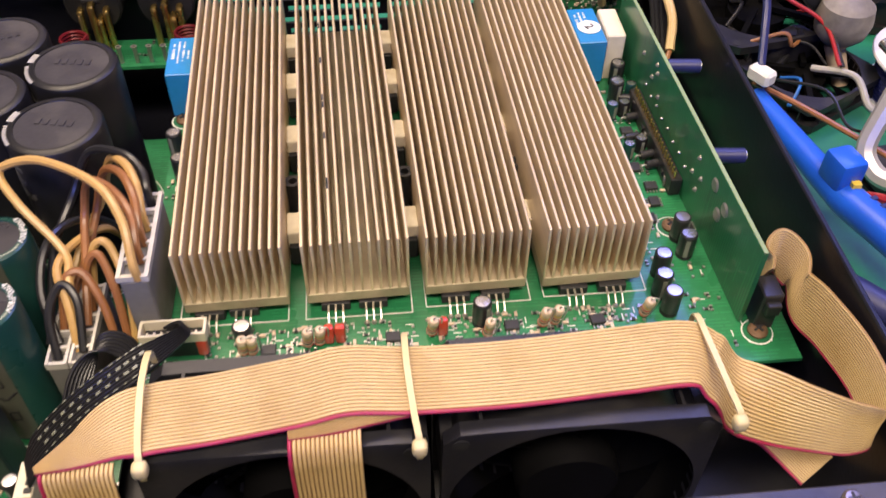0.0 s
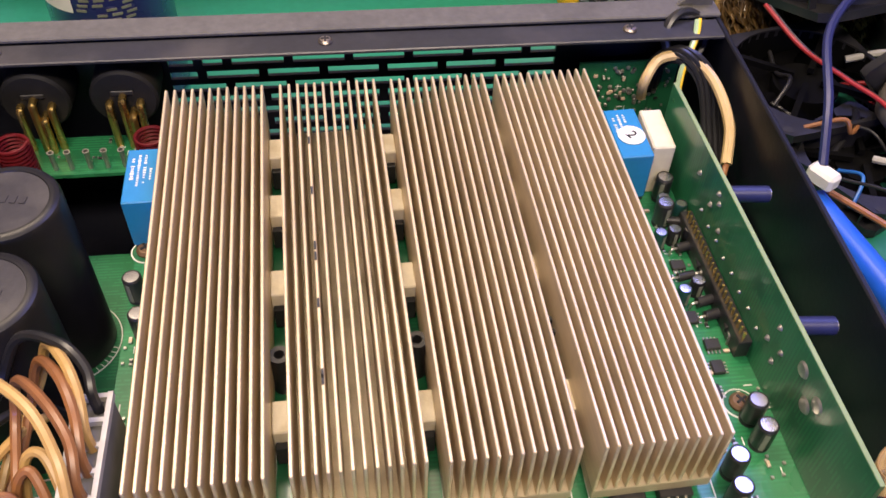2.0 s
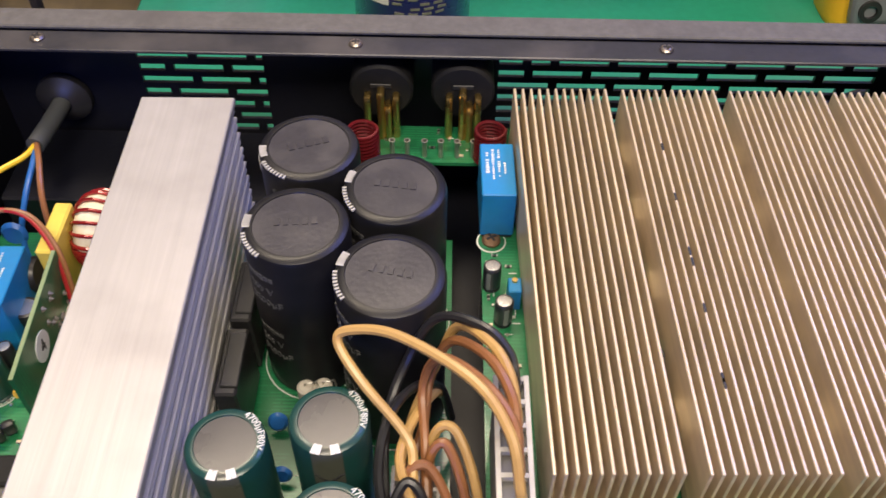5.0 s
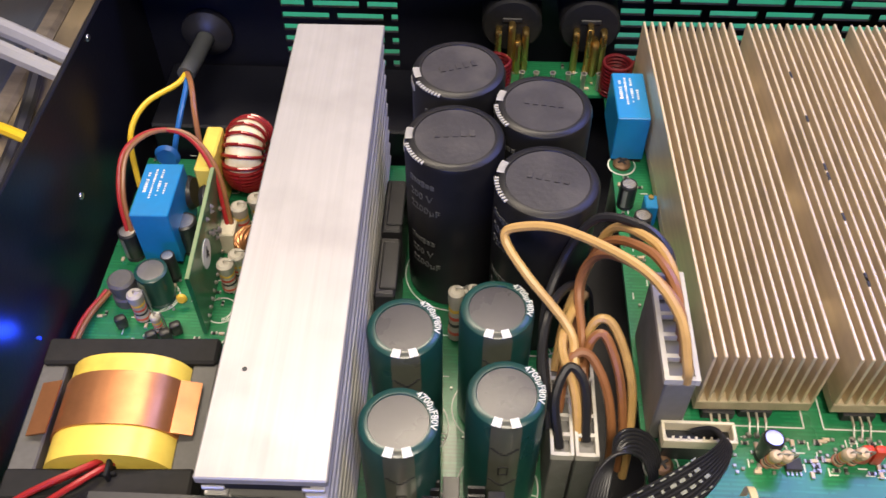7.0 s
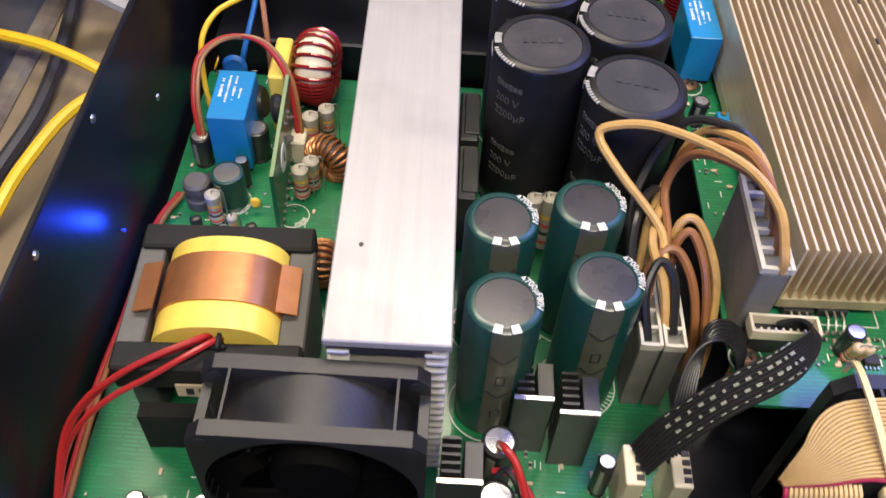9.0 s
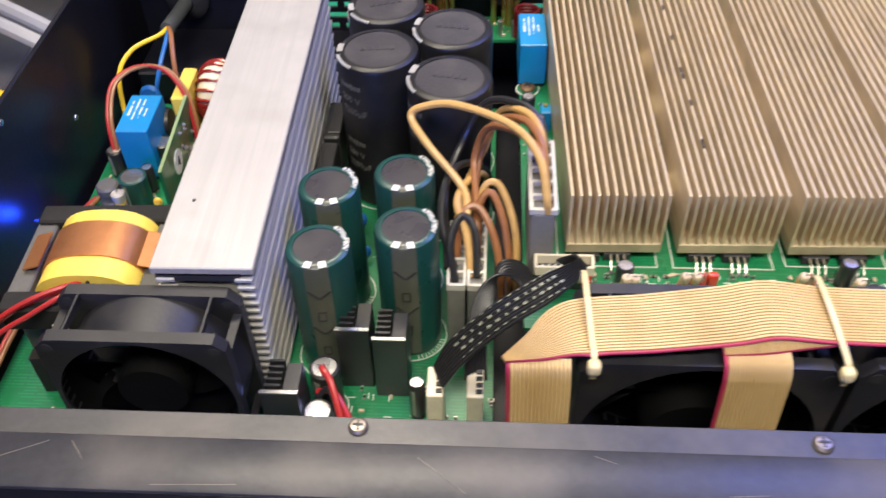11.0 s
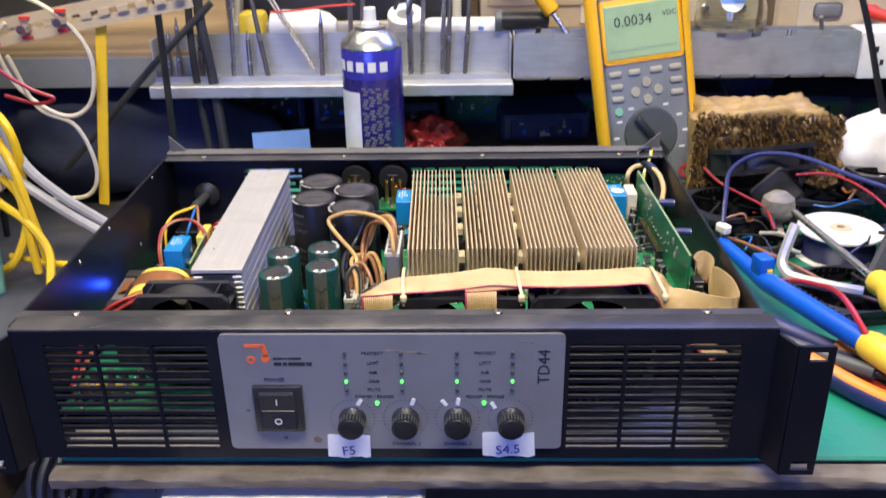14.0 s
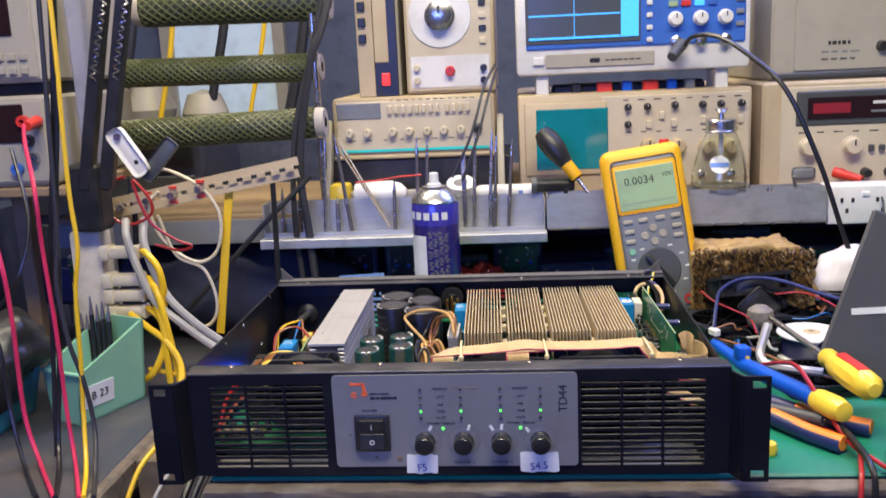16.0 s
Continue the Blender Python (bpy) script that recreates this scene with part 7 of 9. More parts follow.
for k in range(6):
    part("push_key", box(B(), (0.0480, -0.004, 0.075 + k * 0.0175), (0.0100, 0.005, 0.0080), 0.001), BLACKPL if k % 2 else CREAM, os_)
bars(os_, -0.046, -0.0028, 0.050, 4, 0.014, 0.0015, 0.020)

# analogue oscilloscope
sc = thing("oscilloscope", (0.2285, 0.6200, 0.1275), "beige analogue oscilloscope with a blank teal screen", "oscilloscope")
part("case", box(B(), (0, 0.16, 0.0760), (0.326, 0.32, 0.142), 0.005, seg=2), BEIGE, sc)
part("panel", box(B(), (0.0560, -0.0010, 0.0760), (0.206, 0.003, 0.130), 0.001), CREAM, sc)
fr = part("screen_frame", box(B(), (-0.0960, -0.0020, 0.0840), (0.116, 0.005, 0.104), 0.003, seg=2), BEIGE, sc)
part("screen", box(B(), (-0.0880, -0.0040, 0.0830), (0.102, 0.003, 0.088), 0.002), CRTTEAL, sc, "blank teal tube face")
for x, z in ((-0.009, 0.125), (0.018, 0.125), (0.056, 0.126), (0.094, 0.125), (0.119, 0.125), (0.147, 0.125), (-0.009, 0.101)):
    dial(sc, x, -0.002, z, 0.0052, 0.010, BLACKPL)
for x, z in ((0.020, 0.100), (0.038, 0.112), (0.055, 0.101), (0.095, 0.104), (0.146, 0.103), (0.120, 0.098)):
    part("slide_switch", box(B(), (x, -0.004, z), (0.0080, 0.005, 0.0110), 0.001), CREAM, sc)
for x, z in ((0.020, 0.070), (0.060, 0.068), (0.100, 0.066), (0.135, 0.066)):
    dial(sc, x, -0.002, z, 0.0120, 0.014, BEIGE)
for x in (0.0, 0.045, 0.09, 0.135):
    part("socket", lathe(B(), [(0, 0), (0.0065, 0), (0.0065, 0.008), (0.0030, 0.010), (0, 0.010)], (x, -0.002, 0.026), 18, rot("X", 90)), STEEL, sc)
bars(sc, -0.012, -0.0028, 0.135, 8, 0.012, 0.0014, 0.022)
bars(sc, -0.008, -0.0028, 0.090, 8, 0.010, 0.0014, 0.021, seed=3)

# digital oscilloscope on top
ds = thing("digital_oscilloscope", (0.2260, 0.6200, 0.2700), "white and blue digital oscilloscope showing a flat blue trace", "oscilloscope")
part("case", box(B(), (0, 0.06, 0.115), (0.322, 0.12, 0.168), 0.006, seg=2), WHITEPL, ds)
for s in (-1, 1):
    part("stand", box(B(), (s * 0.125, 0.04, 0.0150), (0.018, 0.06, 0.0320), 0.002), WHITEPL, ds)
part("blue_panel", box(B(), (0.0030, -0.0010, 0.1300), (0.300, 0.003, 0.128), 0.002), BLUEPANEL, ds)
part("screen_bezel", box(B(), (-0.0680, -0.0025, 0.1350), (0.158, 0.003, 0.124), 0.001), DARKGREY, ds)
scr = part("screen", box(B(), (-0.0800, -0.0045, 0.1300), (0.126, 0.002, 0.100)), SCREENDARK, ds, "lit dark screen")
part("trace", box(B(), (-0.0800, -0.0058, 0.1120), (0.126, 0.0006, 0.0020)), SCREENBLUE, ds, "blue horizontal trace")
part("centre_line", box(B(), (-0.0800, -0.0057, 0.1300), (0.0008, 0.0004, 0.098)), SCREENBLUE, ds)
part("status_bar", box(B(), (-0.0800, -0.0058, 0.0812), (0.126, 0.0006, 0.0030)), SCREENBLUE, ds)
part("menu_pane", box(B(), (-0.0040, -0.0045, 0.1300), (0.024, 0.002, 0.100)), SCREENBLUE, ds, "pale blue lit menu pane")
part("lower_strip", box(B(), (-0.0450, -0.0012, 0.0500), (0.150, 0.003, 0.0190), 0.001), LIGHTGREY, ds)
part("usb_port", box(B(), (-0.0520, -0.0030, 0.0495), (0.014, 0.002, 0.0060), 0.0005), BLACKPL, ds)
part("power_key", box(B(), (-0.1300, -0.0030, 0.0510), (0.016, 0.004, 0.0110), 0.001), WHITEPL, ds)
bars(ds, -0.035, -0.0028, 0.0490, 6, 0.009, 0.0020, 0.0085)
for k in range(7):
    part("soft_key", box(B(), (0.0230, -0.004, 0.0740 + k * 0.0165), (0.0080, 0.004, 0.0065), 0.001), WHITEPL, ds)
for x in (0.058, 0.092, 0.125):
    dial(ds, x, -0.002, 0.1000, 0.0105, 0.014, WHITEPL)
    dial(ds, x, -0.002, 0.1420, 0.0070, 0.012, WHITEPL)
for x, m in ((0.055, LCDGREEN), (0.072, REDPL), (0.090, SCREENBLUE), (0.107, BLUEPANEL)):
    part("channel_key", box(B(), (x, -0.004, 0.1205), (0.0130, 0.004, 0.0080), 0.001), m, ds)
for x in (0.058, 0.092, 0.125):
    part("socket", lathe(B(), [(0, 0), (0.0075, 0), (0.0075, 0.010), (0.0035, 0.012), (0, 0.012)], (x, -0.002, 0.0700), 18, rot("X", 90)), STEEL, ds)
for k in range(5):
    part("side_key", box(B(), (0.1450, -0.004, 0.0900 + k * 0.0165), (0.0110, 0.004, 0.0065), 0.001), MIDGREY, ds)
cl = solo("junk_strip", box(B(), (0, 0, 0.008), (0.22, 0.04, 0.016), 0.004), BLACKPL, (0.2260, 0.6900, 0.2700), "dark oddments lying between two oscilloscopes", "oddments")
for x, m in ((0.105, DARKGREY), (0.190, REDPL), (0.255, REDPL), (0.150, BLACKPL), (0.285, BLUEPL), (0.31, MIDGREY), (0.222, BLUEPL)):
    solo("small_block", box(B(), (0, 0, 0.009), (0.022 if m is REDPL else 0.014, 0.016, 0.018), 0.002), m, (x, 0.6500, 0.2702), "small coloured plastic block on the oscilloscope's top", "block", "blocks on the oscilloscope")

# bench supply and oscillator at the right
ps = thing("bench_power_supply", (0.5550, 0.6200, 0.1275), "beige bench power supply with a dark red display", "power supply")
part("case", box(B(), (0, 0.16, 0.076), (0.300, 0.32, 0.150), 0.004), BEIGE, ps)
part("panel", box(B(), (0.010, -0.0010, 0.0740), (0.270, 0.003, 0.138), 0.001), CREAM, ps)
dsp = part("display", box(B(), (0.020, -0.0030, 0.1130), (0.250, 0.004, 0.0480), 0.002), DARKGREY, ps)
part("window", box(B(), (-0.030, -0.0052, 0.1130), (0.120, 0.002, 0.0300)), LCDDARK, ps, "unlit red digit window")
part("led_haze", box(B(), (-0.058, -0.0064, 0.1130), (0.050, 0.0004, 0.0140)), mat("dim_red_digits", (0.12, 0.01, 0.02), 0.4, glow=(0.25, 0.01, 0.02), glow_power=0.5), ps)
bars(ps, 0.005, -0.0068, 0.1190, 3, 0.030, 0.0040, 0.036, WHITEINK)
bars(ps, 0.005, -0.0068, 0.1070, 3, 0.026, 0.0030, 0.036, MIDGREY, 5)
for x in (-0.087, -0.028, 0.045):
    dial(ps, x, -0.002, 0.0600, 0.0135, 0.016, CREAM)
for k in range(3):
    part("toggle", box(B(), (-0.002 + k * 0.014, -0.005, 0.0560), (0.0070, 0.008, 0.0090), 0.001), DARKGREY, ps)
part("switch", box(B(), (-0.092, -0.004, 0.0230), (0.032, 0.006, 0.0180), 0.005, seg=3), MIDGREY, ps)
for x, m in ((-0.040, REDPL), (-0.008, BLACKPL), (0.024, BLACKPL)):
    part("terminal", lathe(B(), [(0, 0), (0.0070, 0), (0.0055, 0.014), (0, 0.014)], (x, -0.002, 0.0220), 18, rot("X", 90)), m, ps)
bars(ps, -0.095, -0.0028, 0.0800, 6, 0.016, 0.0016, 0.024, BLACKINK, 7)
ro = thing("oscillator", (0.5700, 0.6400, 0.2795), "pale grey oscillator with a dark corner switch", "instrument")
part("case", box(B(), (0, 0.16, 0.090), (0.300, 0.32, 0.180), 0.004), LIGHTGREY, ro)
part("panel", box(B(), (0.015, -0.0010, 0.0920), (0.268, 0.003, 0.160), 0.001), LIGHTGREY, ro)
part("rail", box(B(), (0, -0.002, 0.0060), (0.300, 0.006, 0.0080), 0.002), DARKGREY, ro)
part("meter_face", box(B(), (-0.045, -0.003, 0.1350), (0.070, 0.004, 0.0400), 0.002), LCDDARK, ro)
for x in (-0.002, 0.022, 0.046):
    part("terminal", lathe(B(), [(0, 0), (0.0080, 0), (0.0060, 0.010), (0, 0.010)], (x, -0.002, 0.0420), 18, rot("X", 90)), BLACKPL if x < 0.01 else STEEL, ro)
bars(ro, -0.072, -0.0028, 0.0490, 5, 0.006, 0.0050, 0.0065, BLACKINK, 8)
bars(ro, -0.078, -0.0028, 0.0370, 4, 0.013, 0.0022, 0.0135, MIDGREY, 9)
bars(ro, -0.078, -0.0028, 0.0270, 4, 0.012, 0.0024, 0.0125, DARKGREY, 10)

# sockets on the shelf edge
st_ = thing("socket_strip", (0.5350, 0.5200, 0.0950), "white plastic mains socket strip fixed on the shelf edge", "socket strip")
part("body", box(B(), (0, 0.020, 0.0255), (0.138, 0.040, 0.051), 0.003, seg=2), WHITEPL, st_)
for x in (-0.045, 0.0, 0.045):
    bm = B()
    for dx, dz in ((-0.007, 0.006), (0.007, 0.006), (0, -0.008)):
        box(bm, (x + dx, -0.0002, 0.026 + dz), (0.0035, 0.002, 0.0060))
    part("socket_holes", bm, CHIP, st_)
part("switch", box(B(), (-0.022, -0.001, 0.0400), (0.010, 0.004, 0.0060), 0.001), WHITEPL, st_)

# jar with a pump
jr = thing("glass_jar", (0.3330, 0.5480, 0.1465), "clear glass solvent jar with a metal pump cap", "jar")
part("glass", lathe(B(), [(0, 0), (0.036, 0), (0.038, 0.003), (0.0375, 0.020), (0.030, 0.045), (0.022, 0.066), (0.019, 0.074), (0.019, 0.082), (0.0175, 0.082), (0.0175, 0.074), (0.0205, 0.066), (0.0285, 0.045), (0.0355, 0.020), (0.0355, 0.004), (0, 0.003)], n=40), GLASS, jr)
part("cap", lathe(B(), [(0, 0.090), (0.018, 0.090), (0.0195, 0.088), (0.0195, 0.076), (0.0205, 0.075), (0.0205, 0.073)], n=32), STEEL, jr)
part("pump", lathe(B(), [(0, 0.088), (0.004, 0.090), (0.0035, 0.098), (0.007, 0.101), (0.009, 0.104), (0.0075, 0.104), (0, 0.100)], n=20), STEEL, jr)
part("tube", rod(B(), (0, 0, 0.006), (0, 0, 0.088), 0.003, n=12), WHITEPL, jr)
part("label", lathe(B(), [(0, 0), (0.0125, 0), (0.0125, 0.0008), (0, 0.0008)], (-0.008, -0.0310, 0.0330), 28, rot("X", 62)), PAPER, jr, "round white and blue label")
part("label_band", box(B(), (-0.008, -0.0323, 0.0330), (0.024, 0.0006, 0.006), 0, rot("X", -28)), BLUEPAPER, jr)
mk = thing("marker_pen", (0.2560, 0.5330, 0.1020), "black marker pen with a red cap top", "pen")
part("barrel", rod(B(), (0, 0, 0), (0, 0, 0.100), 0.0080, 0.0075, 18), BLACKPL, mk)
part("cap", rod(B(), (0, 0, 0.100), (0, 0, 0.112), 0.0072, 0.0065, 18), REDPL, mk)

# screwdriver leaning on the oscilloscope
sd_ = thing("screwdriver", (0.1720, 0.5320, 0.1250), "olive and black screwdriver leaning handle up in the tray", "screwdriver")
e = Vector((-0.080, 0.040, 0.1080))
dn = e.normalized()
qd = dn.to_track_quat("Z", "Y").to_matrix()
part("handle", lathe(B(), [(0.004, 0.050), (0.0075, 0.052), (0.0075, 0.072), (0.011, 0.080), (0.0155, 0.100), (0.0160, 0.118), (0.0110, 0.132), (0, 0.136)], n=24, turn=qd), BLACKPL, sd_)
part("olive_grip", lathe(B(), [(0.0076, 0.051), (0.0088, 0.053), (0.0088, 0.078), (0.0100, 0.082)], n=24, turn=qd), AMBER, sd_)
part("blade", rod(B(), (0, 0, 0), dn * 0.052, 0.0028, n=12), STEEL, sd_)
sp2 = thing("black_tool", (0.1080, 0.5500, 0.1500), "short black plastic tool barrel lying in the tray", "tool")
part("barrel", rod(B(), (-0.025, 0, 0.006), (0.030, 0.01, 0.004), 0.0095, n=20), BLACKPL, sp2)
part("ring", rod(B(), (-0.027, 0, 0.006), (-0.020, 0, 0.006), 0.0115, n=20), DARKGREY, sp2)
rg = random.Random(5)
for k in range(14):
    solo("metal_oddment", rod(B(), (0, 0, 0), (rg.uniform(-0.01, 0.01), rg.uniform(-0.006, 0.006), rg.uniform(0.004, 0.016)), rg.uniform(0.0012, 0.003), n=8), rg.choice((SCREW, STEEL, GOLDPIN, BLACKPL)), (rg.uniform(0.11, 0.45), rg.uniform(0.526, 0.548), 0.1345 + rg.uniform(-0.01, 0.01)), "small metal oddment lying in the metal tray", "oddment", "oddments in the tray")

# ---- multimeter ----
mm = thing("multimeter", (0.2480, 0.4500, ZM), "yellow holstered digital multimeter leaning back, display lit", "multimeter", rx=-9, ry=-8)
mm.scale = (1.03, 1, 1.07)
part("holster", box(B(), (0, 0.020, 0.103), (0.100, 0.040, 0.206), 0.012, seg=4), AMBER, mm)
part("face", box(B(), (0, -0.0010, 0.100), (0.080, 0.006, 0.186), 0.006, seg=3), MIDGREY, mm)
part("display_frame", box(B(), (0, -0.0035, 0.1580), (0.0780, 0.004, 0.0600), 0.004, seg=2), AMBER, mm)
part("display", box(B(), (0, -0.0052, 0.1570), (0.0710, 0.002, 0.0500), 0.001), LCDGREEN, mm, "grey green display")
part("reading", moved(lettering("0.0034", 0.0135, 0.0001), pose(-0.008, -0.0065, 0.1660) @ UPRIGHT), BLACKINK, mm)
part("unit", moved(lettering("VDC", 0.0065, 0.0001), pose(0.0270, -0.0065, 0.1690) @ UPRIGHT), BLACKINK, mm)
bm = B()
for k in range(28):
    box(bm, (-0.031 + k * 0.0023, -0.0064, 0.1400), (0.0006, 0.0002, 0.0026))
part("bar_scale", bm, MIDGREY, mm)
for z in (0.1190, 0.1070, 0.0955):
    for x in ((-0.029, -0.0105, 0.0105, 0.029) if z > 0.11 else (-0.029, 0.029)):
        part("key", box(B(), (x, -0.005, z), (0.0120, 0.004, 0.0052), 0.0015, seg=2), LIGHTGREY, mm)
for x, z in ((0, 0.108), (0, 0.092), (-0.011, 0.100), (0.011, 0.100)):
    part("arrow_key", lathe(B(), [(0, 0), (0.0048, 0), (0.0042, 0.002), (0, 0.002)], (x, -0.004, z), 16, rot("X", 90)), LIGHTGREY, mm)
part("green_key", lathe(B(), [(0, 0), (0.0042, 0), (0.0036, 0.002), (0, 0.002)], (-0.029, -0.004, 0.0830), 16, rot("X", 90)), BINGREEN, mm)
part("dial_ring", lathe(B(), [(0, 0), (0.0270, 0), (0.0250, 0.004), (0, 0.004)], (0, -0.003, 0.0580), 40, rot("X", 90)), DARKGREY, mm)
part("selector", box(B(), (0, -0.0100, 0.0580), (0.0070, 0.008, 0.0460), 0.002, rot("Y", -35), 2), BLACKPL, mm, "black pointed range selector")
rg = random.Random(9)
bm = B()
for k in range(9):
    a = radians(-30 + 30 * k)
    box(bm, (0.034 * math.cos(a), -0.0042, 0.058 + 0.031 * math.sin(a)), (0.0055, 0.0004, 0.0022))
part("range_bars", bm, WHITEINK, mm)
for x in (-0.030, -0.010, 0.010, 0.030):
    part("jack", lathe(B(), [(0.0035, 0.001), (0.0035, 0.004), (0.0060, 0.004), (0.0060, 0.0)], (x, -0.002, 0.0180), 20, rot("X", 90)), REDPL if x > 0.02 else BLACKPL, mm)
part("com_mark", moved(lettering("COM", 0.0050, 0.0001), pose(0.010, -0.0043, 0.0290) @ UPRIGHT), WHITEINK, mm)
part("amp_mark", moved(lettering("A", 0.0050, 0.0001), pose(-0.030, -0.0043, 0.0290) @ UPRIGHT), WHITEINK, mm)
for x, pts in ((-0.010, [(0.2230, 0.440, 0.014), (0.2200, 0.410, 0.013), (0.195, 0.385, 0.006), (0.160, 0.372, 0.001), (0.110, 0.350, -0.002), (0.09, 0.33, -0.002)]),):
    part("plug", rod(B(), (x, -0.004, 0.018), (x, -0.028, 0.014), 0.0048, 0.0040, 14), BLACKPL, mm)
    wire("test_lead", pts, 0.0024, BLACKWIRE, "black test lead lying on the mat behind the amplifier", "test lead")

# ---- spray can ----
can = thing("spray_can", (-0.0395, 0.4050, ZM), "violet blue aerosol can with a white label and cap", "spray can", rz=-6)
rc = 0.0288
part("body", lathe(B(), [(0, 0.002), (rc - 0.002, 0), (rc, 0.003), (rc, 0.140)], n=48), CANNAVY, can)
part("upper_band", lathe(B(), [(rc, 0.140), (rc + 0.0001, 0.1405), (rc, 0.166), (rc - 0.0006, 0.167)], n=48), CANBLUE, can, "bright violet blue upper band")
part("shoulder", lathe(B(), [(rc - 0.0004, 0.166), (rc + 0.0006, 0.168), (rc - 0.002, 0.172), (rc - 0.010, 0.180), (rc - 0.014, 0.182), (rc - 0.014, 0.185), (0, 0.185)], n=48), STEEL, can, "bare metal shoulder")
part("nozzle", lathe(B(), [(0.0085, 0.184), (0.0085, 0.188), (0.0060, 0.189), (0.0055, 0.201), (0, 0.202)], n=24), WHITEPL, can)


def curved_patch(a0, a1, z0, z1, r, n=14):
    bm = B()
    row = []
    for k in range(n + 1):
        a = radians(a0 + (a1 - a0) * k / n)
        row.append((bm.verts.new((r * math.cos(a), r * math.sin(a), z0)), bm.verts.new((r * math.cos(a), r * math.sin(a), z1))))
    for p, q in zip(row, row[1:]):
        bm.faces.new((p[0], q[0], q[1], p[1]))
    return bm


part("label", curved_patch(200, 256, 0.060, 0.128, rc + 0.0003), PAPER, can, "white paper label")
bm = B()
for k in range(34):
    z = 0.046 + k * 0.0026
    for i in range(4):
        a = radians(264 + i * 13 + (k % 3) * 2)
        if (k * 7 + i * 3) % 5:
            box(bm, ((rc + 0.0002) * math.cos(a), (rc + 0.0002) * math.sin(a), z), (0.0003, 0.0045, 0.0012), 0, rot("Z", math.degrees(a)))
tagged(part("printed_bar", bm, CAPSTRIPE, can), kind="stuff")
for i in range(5):
    a = radians(215 + i * 22)
    part("pictogram", box(B(), ((rc + 0.0002) * math.cos(a), (rc + 0.0002) * math.sin(a), 0.152), (0.0004, 0.0074, 0.0090), 0, rot("Z", math.degrees(a))), WHITEINK, can)
part("hazard_mark", box(B(), (0.009, -rc + 0.0010, 0.032), (0.008, 0.0004, 0.008), 0, rot("Y", 45)), PAPER, can)

# ---- under the shelf ----
rg = random.Random(21)
for k in range(16):
    x = -0.62 + k * 0.085
    w, d, h = rg.uniform(0.06, 0.12), rg.uniform(0.05, 0.1), rg.uniform(0.03, 0.075)
    t = thing("equipment_box", (x, rg.uniform(0.64, 0.78), -0.009), "dark piece of equipment stored in the shade under the shelf", "equipment", "stored equipment", rz=rg.uniform(-15, 15))
    part("case", box(B(), (0, 0, h / 2), (w, d, h), 0.004), JUNKDARK, t)
    part("panel", box(B(), (0, -d / 2 - 0.001, h / 2), (w * 0.8, 0.002, h * 0.7), 0.001), rg.choice((BLACKPL, NAVYPL, PCBDARK, PCBDARK)), t)
    for i in range(9):
        part("small_part", box(B(), (rg.uniform(-0.38, 0.38) * w, -d / 2 - 0.004, rg.uniform(0.25, 0.8) * h), (rg.uniform(0.002, 0.007), 0.006, rg.uniform(0.002, 0.006)), 0.0005), rg.choice((STEEL, SOLDER, BLACKPL, MIDGREY, NAVYPL)), t)
    for i in range(3):
        part("knob", rod(B(), (w * (i - 1) * 0.25, -d / 2 - 0.002, h * 0.4), (w * (i - 1) * 0.25, -d / 2 - 0.006, h * 0.4), 0.003, n=10), rg.choice((DARKGREY, STEEL, BLUEPL)), t)
# Dark sheet added as a backing where only blackness shows under the shelf.
solo("storage_backboard", box(B(), (0, 0, 0.06), (1.5, 0.02, 0.12)), NAVYCLOTH, (0.15, 1.02, -0.009), "dark backing sheet added at the back under the shelf", "cloth")
for x, y, z, rx, rz, w, h, m, lb in ((-0.150, 0.485, 0.0, -25, 12, 0.062, 0.052, BLUEPAPER, "pale blue paper folder leaning behind the case"),):
    t = solo("paper_folder", box(B(), (0, 0, h / 2), (w, 0.002, h), 0.0005), m, (x, y, z), lb, "paper")
    t.rotation_euler = (radians(rx), 0, radians(rz))


def lump(name, at, size, m, label, cat, seed, amp=0.25, freq=22, n=4):
    bm = B()
    bmesh.ops.create_icosphere(bm, subdivisions=n, radius=1.0)
    for v in bm.verts:
        p = Vector((v.co.x * size[0], v.co.y * size[1], v.co.z * size[2]))
        f = 1 + amp * noise.noise(p * freq + Vector((seed, 0, 0))) + amp * 0.5 * noise.noise(p * freq * 3 + Vector((0, seed, 0)))
        v.co = p * f
    return solo(name, bm, m, at, label, cat, sharp=80)


lump("plastic_bag", (0.004, 0.560, 0.016), (0.040, 0.026, 0.026), REDCLOTH, "crumpled red plastic bag behind the spray can", "bag", 3, 0.6, 48, 5)
lump("cloth", (0.465, 0.440, 0.035), (0.050, 0.040, 0.045), CLOTH, "crumpled white cloth among the tools", "cloth", 5, 0.35, 18)
lump("jacket", (-0.40, 0.62, 0.02), (0.20, 0.09, 0.075), NAVYCLOTH, "dark navy cloth heaped beside the bench", "cloth", 7, 0.35, 8)

